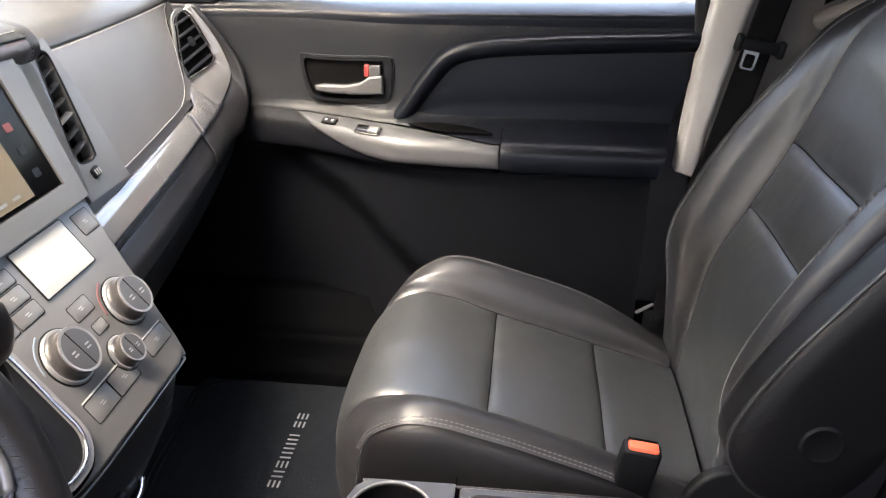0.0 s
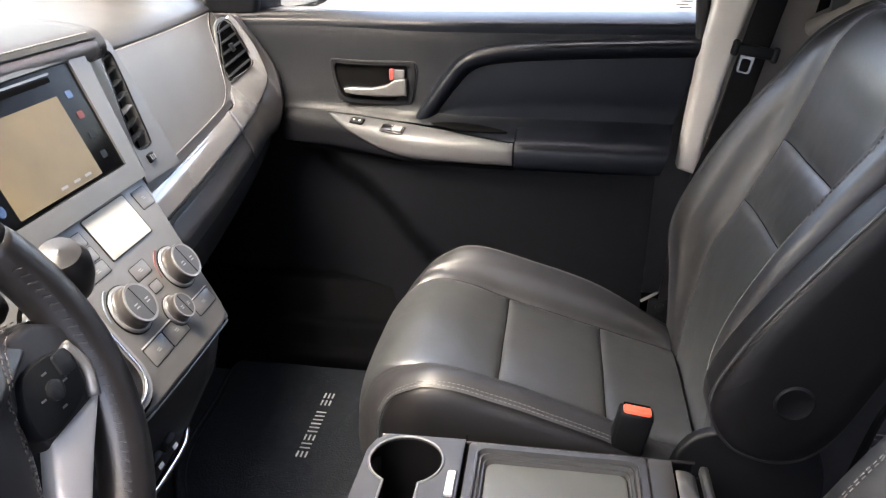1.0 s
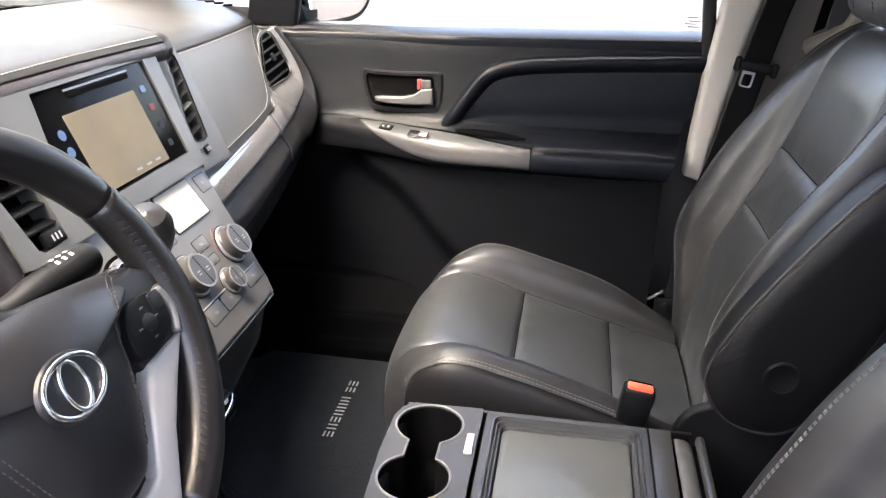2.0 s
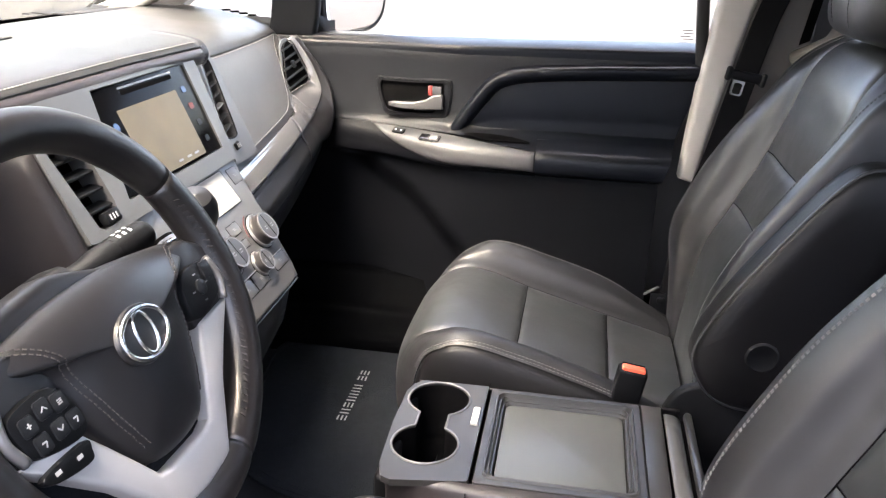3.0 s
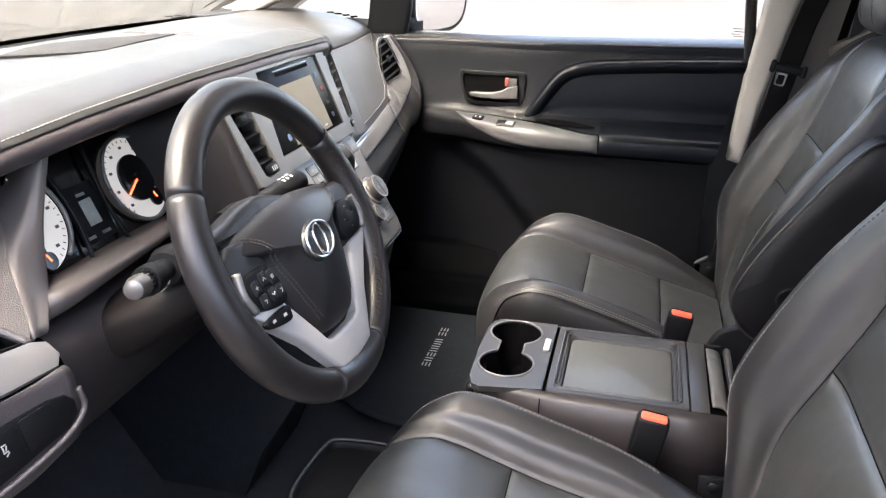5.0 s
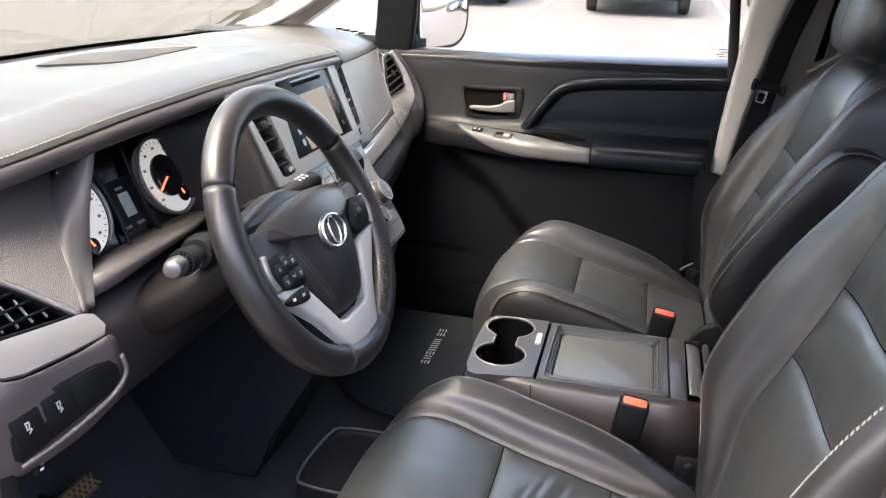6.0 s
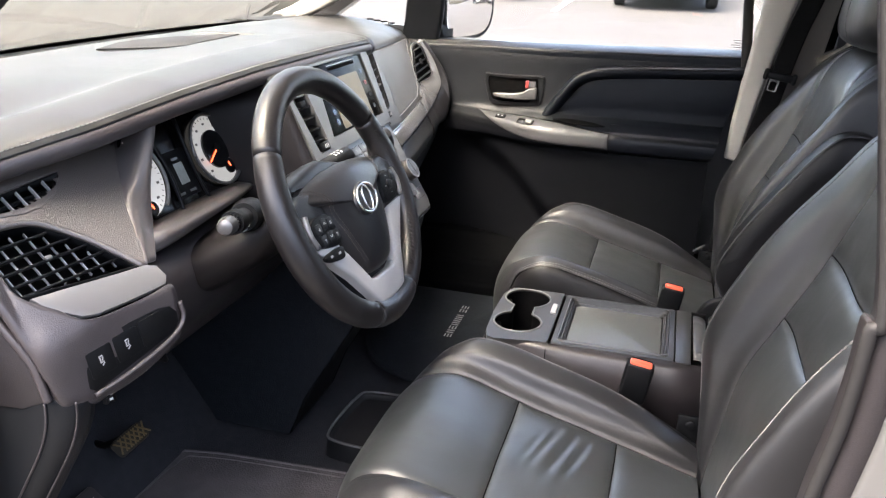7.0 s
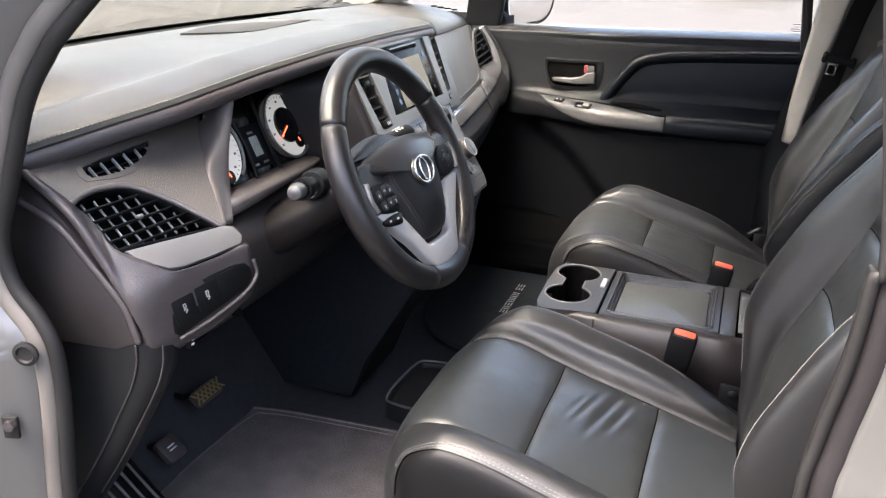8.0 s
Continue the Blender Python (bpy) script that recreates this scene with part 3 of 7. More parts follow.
# doorway edge on the driver's side: painted jamb, rubber seal, pillar cover
def doorway():
    ob = thing("door_aperture", "silver painted jamb with black seal round the open driver doorway", "door frame")
    p = spline([(-0.15, -0.80, 1.25), (-0.484, -0.862, 0.943), (-0.557, -0.866, 0.872), (-0.593, -0.866, 0.823), (-0.618, -0.866, 0.770), (-0.645, -0.866, 0.709), (-0.668, -0.866, 0.655), (-0.673, -0.866, 0.615), (-0.662, -0.866, 0.575), (-0.632, -0.866, 0.538), (-0.616, -0.866, 0.505), (-0.612, -0.866, 0.46), (-0.617, -0.866, 0.39), (-0.634, -0.866, 0.25), (-0.642, -0.866, 0.06)], 110)
    w = np.gradient(p, axis=0)
    w = np.stack([w[:, 2], 0 * w[:, 0], -w[:, 0]], 1)
    w /= np.linalg.norm(w, axis=1, keepdims=True)

    def band(steps):
        return np.array([[q + k * f + np.array((0, d, 0)) for k, d in steps] for q, f in zip(p, w)])
    part("seal", tube(p, 0.0105, 10, up=(0, 1, 0)), RUBBER, ob, "black rubber seal")
    part("seal_flap", grid_mesh(band(((0.006, 0.004), (0.013, -0.008), (0.020, -0.013), (0.028, -0.010), (0.031, -0.004))), 0.003), TRIM_BROWN, ob, "grey inner band of the seal")
    part("jamb", grid_mesh(band(((0.024, 0.004), (0.034, -0.012), (0.046, -0.022), (0.080, -0.040), (0.115, -0.060), (0.130, -0.085), (0.135, -0.125))), 0.004), PAINT, ob, "silver painted jamb")
    part("grommet", lathe([(0.0, 0.0), (0.017, 0.0), (0.017, 0.004), (0.012, 0.006), (0.010, 0.003), (0.0, 0.0025)], 24), RUBBER, ob, "round black rubber plug", frame_at((-0.637, -0.8905, 0.497), (0.96, 0.28, 0), (0, 0, 1), (0.28, -0.96, 0)))
    latch = part("hinge", box(0.022, 0.034, 0.008, 0.003), RUBBER, ob, "dark hinge", frame_at((-0.672, -0.906, 0.385), (0.96, 0.28, 0), (0, 0, 1), (0.28, -0.96, 0)))
    part("hinge_bolt", lathe([(0.0, 0.0), (0.008, 0.0), (0.008, 0.008), (0.0, 0.009)], 6), TAUPE, latch, "", pose(0.002, 0.006, 0.002))
    q = spline([(0.24, -0.775, 1.25), (0.318, -0.84, 0.80), (0.316, -0.845, 0.74), (0.312, -0.845, 0.66), (0.300, -0.845, 0.57), (0.295, -0.85, 0.48), (0.31, -0.855, 0.10)], 50)
    part("seal", tube(q, 0.006, 10, up=(0, 1, 0)), RUBBER, ob, "black rubber seal")
    P = np.array([[a + np.array(d) for d in ((-0.002, 0.03, 0), (0.004, 0.002, 0), (0.026, -0.008, 0))] for a in q])
    part("pillar_cover", grid_mesh(P, 0.004), KNEE, ob, "dark pillar cover")
    P = np.array([[a + np.array(d) for d in ((0.024, -0.006, 0), (0.032, -0.012, 0), (0.060, -0.020, 0.0), (0.10, -0.055, 0), (0.13, -0.11, 0))] for a in q])
    part("jamb", grid_mesh(P, 0.004), PAINT, ob, "silver painted jamb")
    return ob


doorway()


def door_mirror():
    m = frame_at((-0.485, 1.03, 0.865), (0.42, 0.905, 0), (0, 0, 1), (0.905, -0.42, 0))
    ob = thing("door_mirror", "dark-edged door mirror reflecting the parking lot", "mirror", m)
    out = [(0.115 * math.copysign(abs(math.cos(t)) ** 0.55, math.cos(t)), 0.105 * math.copysign(abs(math.sin(t)) ** 0.6, math.sin(t)) + 0.012 * math.cos(t)) for t in np.linspace(0, 2 * math.pi, 44, endpoint=False)]
    rings = [(1.0, 0.0), (1.08, -0.004), (1.10, -0.03), (0.98, -0.07), (0.6, -0.105), (0.0, -0.115)]
    P = np.array([[(x * k, y * k, z) for x, y in out + out[:1]] for k, z in rings])
    part("housing", grid_mesh(P, 0.004), HARD, ob, "dark grey housing")
    part("glass", slab([(x * 0.97, y * 0.97) for x, y in out], 0.004, 0.001), MIRROR, ob, "mirror glass", pose(0, 0, -0.004))
    part("foot", box(0.10, 0.07, 0.08, 0.02, 3, c=(-0.11, -0.09, -0.04)), HARD, ob)
    return ob


door_mirror()


# ---- dashboard, passenger side and top ----
def dash():
    root = thing("dashboard", "black and grey van dashboard with stitched soft brow and vents", "dashboard")

    def face(y):
        s = (y - 0.20) / 0.63
        return -0.455 - 0.075 * s - 0.03 * s * s

    def S(u, y):
        f = face(y)
        s = max(0, (y - 0.20) / 0.63)
        pts = np.array([(-1.13, y, 0.79), (-0.95, y, 0.815), (-0.80, y, 0.82 - 0.01 * s), (f - 0.14, y, 0.818 - 0.022 * s), (f - 0.085, y, 0.805 - 0.028 * s), (f - 0.062, y, 0.775 - 0.022 * s),
                        (f - 0.03, y, 0.70 - 0.012 * s), (f, y, 0.628), (f + 0.012, y, 0.612), (f + 0.034, y, 0.575), (f + 0.045, y, 0.552), (f + 0.042, y, 0.515), (f + 0.01, y, 0.45), (f - 0.08, y, 0.37), (f - 0.22, y, 0.31)])
        return at(pts, u)
    part("top", patch(S, (0, 4.63), (0.20, 0.90), 26, 24, 0, thick=0.01), SOFT_TOP, root, "black soft dashboard top")
    def right(u):
        return np.interp(u, [4.6, 5.0, 5.3, 5.83, 6.4, 6.6, 6.72, 6.82, 6.88, 6.93], [0.868, 0.811, 0.777, 0.745, 0.698, 0.675, 0.650, 0.62, 0.585, 0.54])

    def A(u, k):
        return S(u, 0.286 + k * (right(u) - 0.286))

    def B(u, k):
        y = right(u) + 0.003
        return S(u, y + k * (0.87 - y))
    pad = part("airbag_panel", patch(A, (4.62, 6.93), (0, 1), 40, 40, 0.002, 0.003), PAD, root, "grey stitched leatherette panel")
    for us, ks in ((np.full(60, 6.84), np.linspace(0.02, 0.93, 60)), (np.full(60, 4.70), np.linspace(0.01, 0.97, 60)), (np.linspace(4.75, 6.84, 60), np.full(60, 0.975))):
        p, n = on(A, us, ks, 0.0006)
        part("stitching", stitches(p, n, 0.004, 0.002, 0.001), DASH_THREAD, pad)
    part("end_panel", patch(B, (4.63, 6.9), (0, 1), 20, 14, 0), PAD, root, "grey panel round the outer vent")
    part("trim_backing", patch(S, (7.0, 9), (0.14, 0.604), 12, 30, 0.003, 0.004), GREY_DARK, root, "dark grey trim backing")
    P, nn = np.array([[S(u, y) for u in np.linspace(7.12, 8.60, 11)] for y in np.linspace(0.145, 0.602, 30)]), np.array((0.0022, 0, 0.0016))
    part("trim_strip", grid_mesh(P + nn, 0.003), GLOSS_SILVER, root, "glossy silver trim strip")
    # the strip widens, turns upward and wraps round the vent at the door end
    inn = spline([S(7.12, 0.60), S(7.12, 0.65), (-0.556, 0.712, 0.650), (-0.552, 0.767, 0.656), (-0.548, 0.815, 0.661), (-0.548, 0.827, 0.669), (-0.556, 0.831, 0.690), (-0.573, 0.828, 0.722), (-0.592, 0.818, 0.755)], 60)
    out = spline([S(8.60, 0.60), S(8.60, 0.68), (-0.514, 0.735, 0.589), (-0.520, 0.790, 0.602), (-0.519, 0.825, 0.628), (-0.523, 0.836, 0.650), (-0.538, 0.839, 0.690), (-0.557, 0.836, 0.725), (-0.587, 0.829, 0.763)], 60)
    ease = np.minimum(1, np.arange(60) / 16)
    bow = lambda u0, u1, k: np.array(S(u0 + (u1 - u0) * k, 0.60)) - (np.array(S(u0, 0.60)) * (1 - k) + np.array(S(u1, 0.60)) * k)
    P = np.array([[a + (b - a) * k + bow(7.12, 8.60, k) * (1 - f) + 0.012 * f * k * (1 - k) * np.array((0.9, -0.1, 0.4)) for k in np.linspace(0, 1, 11)] for a, b, f in zip(inn, out, ease)]) + nn
    part("trim_end", grid_mesh(P, 0.003), GLOSS_SILVER, root, "silver trim wrapping round the outer vent")
    roll = spline([S(10.4, 0.60), S(10.4, 0.68), (-0.493, 0.735, 0.541), (-0.490, 0.790, 0.546), (-0.489, 0.825, 0.575), (-0.489, 0.833, 0.602), (-0.497, 0.839, 0.645), (-0.520, 0.840, 0.686), (-0.576, 0.835, 0.763)], 60)
    P = []
    for a, b, f in zip(out, roll, ease):
        P.append([a + (-0.002, 0, 0.001)] + [a + (b - a) * k + bow(8.60, 10.4, k) * (1 - f) + 0.022 * f * k * (1 - k) * np.array((0.95, -0.05, 0.3)) for k in np.linspace(0.06, 1, 9)] + [b + (-0.012, 0.012, -0.008), b + (-0.045, 0.035, -0.015)])
    part("end_roll", grid_mesh(np.array(P), 0.003), ROLL, root, "dark grey rounded end by the door")
    part("lower_roll", patch(S, (8.62, 10.4), (0.10, 0.604), 12, 24, 0.002, 0.004, sides="b"), ROLL, root, "dark grey roll under the trim")
    part("lower_panel", patch(S, (10.4, 14), (0.10, 0.90), 26, 24, 0.004, 0.006, thick=0.01), HARD, root, "black lower dashboard panel")
    # outer vent: a slanted four-sided opening, its inner shade a flat black sheet
    m = frame_at((-0.575, 0.780, 0.708), (0.14, 0.99, 0), (-0.40, 0.05, 0.90), (0.90, -0.13, 0.41))
    ring = smooth_ring([(-0.060, -0.060), (-0.047, -0.021), (-0.022, 0.018), (-0.010, 0.037), (0.016, 0.048), (0.038, 0.040), (0.048, -0.005), (0.053, -0.038), (0.034, -0.052), (-0.020, -0.060)], 44)
    v = part("vent", slab(ring, 0.002, 0), DARK, root, "slanted black air vent", m @ pose(0, 0, 0.002))
    c = np.mean(np.array(ring), axis=0)
    part("vent_frame", frame_slab([tuple(c + (np.array(q) - c) * 1.13) for q in ring], ring, 0.004), GREY, v, "satin grey vent frame", pose(0, 0, -0.002))
    part("vent_rim", tube([(x, y, 0.0075) for x, y in ring], 0.0012, 6, True), HARD, v, "black inner rim")
    a = np.array(ring)
    for k in range(5):
        yk = -0.046 + 0.020 * k
        near = a[np.abs(a[:, 1] - yk) < 0.010]
        x0, x1 = near[:, 0].min() + 0.002, near[:, 0].max() - 0.002
        part("blade", box(x1 - x0 - 0.002, 0.003, 0.009, 0.001, 1), SOFT, v, "", pose((x0 + x1) / 2, yk, 0.0025, 30, 0, 10))
    part("tab", box(0.012, 0.016, 0.006, 0.002, 2), SOFT, v, "", pose(0.002, -0.005, 0.008, 0, 0, 10))
    # grey strip from the screen back to the pad, and the narrow vent beside it
    P = np.array([[(-0.432 - 0.4505 * (z - 0.664) - 0.001 - 0.034 * k, 0.148 + 0.10 * (z - 0.664) + (0.058 + 0.21 * (z - 0.664)) * k, z) for k in (0.0, 0.25, 0.5, 0.75, 1.0)] for z in np.linspace(0.655, 0.812, 10)]) - np.array((0.004, 0.0, 0.0))
    part("screen_edge", grid_mesh(P, 0.0015), GREY, root, "satin grey edge strip")
    m = frame_at((-0.494, 0.232, 0.730), (0, 1, 0), (-0.41, 0, 0.91), (0.91, 0, 0.41))
    hole = smooth_ring([(0.009, 0.066), (0.024, 0.069), (0.033, 0.062), (0.030, 0.035), (0.024, 0.004), (0.013, -0.052), (0.006, -0.061), (-0.012, -0.062), (-0.027, -0.054), (-0.018, -0.015), (-0.005, 0.022)], 44)
    plate = [(-0.004, 0.082), (0.042, 0.082), (0.048, 0.03), (0.050, -0.03), (0.050, -0.102), (-0.046, -0.102), (-0.040, -0.06), (-0.018, 0.019)]
    v = part("narrow_vent", plate_with_holes(plate, [hole], 0.030), GREY, root, "narrow air vent in a grey frame", m)
    part("well", slab(hole, 0.001, 0), DARK, v, "dark well", pose(0, 0, -0.020))
    part("vent_rim", tube([(x, y, -0.0005) for x, y in hole], 0.0014, 6, True), HARD, v, "black rim")
    a = np.array(hole)
    for k in range(7):
        yk = -0.044 + 0.0178 * k
        near = a[np.abs(a[:, 1] - yk) < 0.010]
        x0, x1 = near[:, 0].min() + 0.002, near[:, 0].max() - 0.002
        part("blade", box(x1 - x0, 0.003, 0.010, 0.001, 1), BRUSHED if k == 2 else SOFT, v, "", pose((x0 + x1) / 2, yk, -0.0065, 25, 0, 12))
    part("thumbwheel", box(0.016, 0.012, 0.006, 0.002), HARD, v, "black thumbwheel", pose(-0.010, -0.076, 0.001, 0, 0, 8))
    part("thumb_mark", bar_set([pose(-0.014 + 0.0045 * k, -0.076, 0.0042, 0, 0, 8) for k in range(3)], 0.0015, 0.007, 0.0005), PRINT, v)
    # the lip's dark colour stands for the shade in the groove above the trim
    part("pad_lip", patch(S, (6.86, 7.1), (0.15, 0.66), 5, 30, 0.0), GREY_DARK, root, "lip under the panel, darkened as groove shade")
    # defroster slots at the far corner and along the windscreen
    for k in range(4):
        part("slot", box(0.011, 0.018, 0.004, 0.001, 1), DARK, root, "", pose(-0.745 + 0.03 * k, 0.845 - 0.022 * k, 0.8125 - 0.0008 * k, 0, 0, -35))
    slot = spline([(-0.975, -0.454), (-1.000, -0.28), (-1.035, -0.086), (-1.085, 0.20), (-1.150, 0.560)], 60)
    part("defroster", grid_mesh(np.array([[(x + d, y, 0.7915 + 0.15 * (x + d + 1.13) + e) for d, e in ((-0.010, -0.004), (-0.008, 0.001), (0.008, 0.001), (0.010, -0.004))] for x, y in slot])), GRILLE, root, "dark curved defroster slot")
    out = [(-0.895, -0.190), (-0.925, -0.090), (-0.926, -0.020), (-0.895, 0.070), (-0.819, 0.196), (-0.812, 0.190), (-0.792, -0.060), (-0.808, -0.100)]
    part("speaker_grille", slab(out, 0.003, 0.001), GRILLE, root, "dark speaker grille", pose(0, 0, 0.8180))
    part("corner_grille", slab([(-1.095, 0.60), (-0.972, 0.588), (-0.915, 0.775), (-1.06, 0.80)], 0.003, 0.001), GRILLE, root, "dark corner speaker grille", pose(0, 0, 0.8125))

    # driver side: the brow over the instruments
    def T(u, y):
        ky = [-0.90, -0.80, -0.62, -0.45, -0.25, 0.0, 0.20]
        lx = np.interp(y, ky, [-0.72, -0.668, -0.572, -0.540, -0.520, -0.505, -0.50])
        lz = np.interp(y, ky, [0.735, 0.750, 0.788, 0.810, 0.823, 0.828, 0.826])
        pts = np.array([(-1.13, y, 0.79), (-0.97, y, 0.814), (min(-0.82, lx - 0.20), y, 0.818), (lx - 0.135, y, lz + 0.004), (lx - 0.085, y, lz + 0.013), (lx - 0.02, y, lz + 0.006), (lx, y, lz - 0.004), (lx + 0.006, y, lz - 0.022), (lx - 0.008, y, lz - 0.036), (lx - 0.05, y, lz - 0.040)])
        return at(pts, u)
    part("brow", patch(T, (0, 6.15), (-0.86, 0.20), 46, 70, 0, thick=0.008), SOFT_TOP, root, "black stitched soft brow")
    part("brow_front", patch(T, (6.15, 9), (-0.86, 0.20), 18, 70, 0.0015, 0.003, thick=0.008, sides="b"), BROW, root, "rolled front of the brow, toned for how light falls")
    part("brow_end", slab([(q[0], q[2]) for q in (T(u, 0.20) for u in np.linspace(0, 9, 34))], 0.02, 0.004), SOFT_TOP, root, "", frame_at((0, 0.212, 0), (1, 0, 0), (0, 0, 1), (0, -1, 0)))
    for u in (5.62,):
        p, n = on(T, np.full(120, u), np.linspace(-0.84, 0.19, 120), 0.0006)
        part("stitching", stitches(p, n), DASH_THREAD, root, "grey stitching")
    return root, S, T


DASH, DASH_S, DASH_T = dash()


# ---- dashboard end by the driver's door ----
END = frame_at((-0.58, -0.70, 0.677), (0.307, 0.952, 0), (-0.740, 0.2385, 0.629), (0.599, -0.193, 0.777))


def loft(curves, n, m, thick=0.0):
    """A sheet through several curves (lists of control points), n points along each and m across them."""
    c = np.array([spline(k, n) for k in curves])
    P = np.stack([spline(c[:, i], m) for i in range(n)], 0)
    return grid_mesh(P, thick)


def inside(ring, p):
    a = np.array(ring)
    b = np.roll(a, -1, axis=0)
    hit = (a[:, 1] > p[1]) != (b[:, 1] > p[1])
    x = a[:, 0] + (p[1] - a[:, 1]) / np.where(b[:, 1] == a[:, 1], 1e-9, b[:, 1] - a[:, 1]) * (b[:, 0] - a[:, 0])
    return bool(np.sum(hit & (p[0] < x)) % 2)


def dash_left():
    root = thing("dashboard_end", "grained taupe dashboard end with air vents and switches", "dashboard")
    E = lambda x, y, z=0.0: tuple(END @ Vector((x, y, z)))
    small = [(-0.066, 0.055), (-0.040, 0.061), (-0.015, 0.065), (0.020, 0.072), (0.049, 0.077), (0.046, 0.068), (0.034, 0.055), (0.015, 0.044), (-0.005, 0.037), (-0.022, 0.033), (-0.045, 0.032), (-0.062, 0.033), (-0.066, 0.040)]
    arch = spline([(-0.108, 0.004), (-0.090, 0.013), (-0.060, 0.018), (-0.018, 0.011), (0.024, -0.027), (0.050, -0.060), (0.074, -0.092)], 30)
    face = [(-0.135, 0.068), (-0.09, 0.092), (0.0, 0.100), (0.10, 0.112), (0.162, 0.110), (0.143, 0.077), (0.124, 0.037), (0.108, 0.004), (0.090, -0.052), (0.078, -0.090)] + [tuple(q) for q in arch[::-1]]
    dip = lambda x: -0.8 * max(0.0, x - 0.02) ** 2
    top = spline([(-0.135, 0.068), (-0.09, 0.092), (0.0, 0.100), (0.10, 0.112), (0.162, 0.112)], 40)
    low = spline([(-0.108, 0.004), (-0.060, 0.018), (-0.018, 0.011), (0.024, -0.027), (0.074, -0.092), (0.084, -0.074), (0.096, -0.034), (0.108, 0.004), (0.124, 0.037), (0.143, 0.077), (0.160, 0.104)], 40)
    low[:20] = spline([tuple(q) for q in arch], 20)
    top = np.concatenate([spline(top[:26], 20), spline(top[25:], 20)])
    G = np.array([[(*(p + (q - p) * t), 0.0) for t in np.linspace(0, 1, 34)] for p, q in zip(low, top)])
    G[..., 2] = np.vectorize(dip)(G[..., 0])
    nv = G.shape[1]
    tris = []
    for i in range(39):
        for j in range(nv - 1):
            m = (G[i, j] + G[i + 1, j + 1]) / 2
            if not inside(small, m[:2]):
                tris.append((i * nv + j, (i + 1) * nv + j, (i + 1) * nv + j + 1, i * nv + j + 1))
    part("upper_face", mesh("face", G.reshape(-1, 3), tris), COARSE, root, "coarse grained taupe panel", END)
    cs = np.mean(np.array(small), axis=0)
    wide = [tuple(cs + (np.array(q) - cs) * (1 + 0.010 / np.linalg.norm(np.array(q) - cs))) for q in small]
    part("small_vent_rim", frame_slab(wide, small, 0.004), COARSE, root, "", END @ pose(0, 0, -0.0030))
    part("vent_lip", tube([E(x, y - 0.002, -0.003 + dip(x)) for x, y in arch], 0.0045, 10), COARSE, root, "rounded lip over the vent")
    # main vent: a dark well, slanting blades and the upright fins behind them
    big = [tuple(q) for q in arch] + [(0.050, -0.090), (0.0, -0.088), (-0.050, -0.084), (-0.086, -0.082), (-0.092, -0.055), (-0.096, -0.020)]
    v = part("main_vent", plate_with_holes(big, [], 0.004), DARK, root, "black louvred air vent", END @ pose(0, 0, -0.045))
    part("well", grid_mesh(np.array([[(x, y, z) for x, y in big + big[:1]] for z in (-0.001, 0.041)]), 0.0015), HARD, v)
    for x0, y0, x1, y1 in ((-0.097, -0.010, -0.012, -0.004), (-0.096, -0.029, 0.012, -0.020), (-0.093, -0.046, 0.028, -0.036), (-0.090, -0.064, 0.042, -0.052), (-0.084, -0.079, 0.055, -0.068)):
        a = math.degrees(math.atan2(y1 - y0, x1 - x0))
        part("blade", box(math.hypot(x1 - x0, y1 - y0), 0.0028, 0.012, 0.0010, 2), HARD, v, "", pose((x0 + x1) / 2, (y0 + y1) / 2, 0.034, 18, 0, a))
    for k in range(8):
        x = -0.082 + 0.0185 * k
        ys = [y for y in np.linspace(-0.078, 0.012, 60) if inside(big, (x + 0.004, y)) and inside(big, (x, y))]
        if len(ys) > 8:
            part("fin", box(0.0018, ys[-1] - ys[0] - 0.006, 0.004, 0.0005, 1), SILVER, v, "", pose(x, (ys[0] + ys[-1]) / 2, 0.0255, 0, 0, 6))
    part("tab", box(0.010, 0.006, 0.006, 0.002, 2), BRUSHED, v, "bright tab", pose(-0.030, -0.041, 0.040, 0, 0, 4))
    v = part("small_vent", plate_with_holes(small, [], 0.004), DARK, root, "narrow black air vent", END @ pose(0, 0, -0.030))
    part("well", grid_mesh(np.array([[(x, y, z) for x, y in small + small[:1]] for z in (-0.001, 0.026)]), 0.0015), HARD, v)
    for k in range(5):
        x = -0.050 + 0.0195 * k
        ys = [y for y in np.linspace(0.030, 0.078, 50) if inside(small, (x, y))]
        if len(ys) > 6:
            part("fin", box(0.0018, ys[-1] - ys[0], 0.006, 0.0005, 1), SILVER, v, "", pose(x, (ys[0] + ys[-1]) / 2, 0.020, 0, 0, 8))
    part("blade", box(0.085, 0.003, 0.008, 0.001, 1), SOFT, v, "", pose(-0.015, 0.052, 0.014, 0, 0, 9))

    # silver strip under the vent
    strip = [(-0.080, -0.088), (-0.030, -0.090), (0.030, -0.093), (0.072, -0.094), (0.086, -0.100), (0.090, -0.118), (0.081, -0.130), (0.030, -0.134), (-0.020, -0.136), (-0.040, -0.132), (-0.060, -0.116), (-0.074, -0.100)]
    part("trim_strip", slab(strip[::-1], 0.006, 0.002, 2), SATIN, root, "satin silver strip", END @ pose(0, 0, -0.006))
    # taupe skin that runs from the door side under the vent into the switch panel
    a = [E(-0.135, 0.062), E(-0.112, 0.008), E(-0.096, -0.040), E(-0.090, -0.082), E(-0.062, -0.114), E(-0.035, -0.138, -0.001), E(0.03, -0.138, -0.002), E(0.084, -0.132, -0.002)]
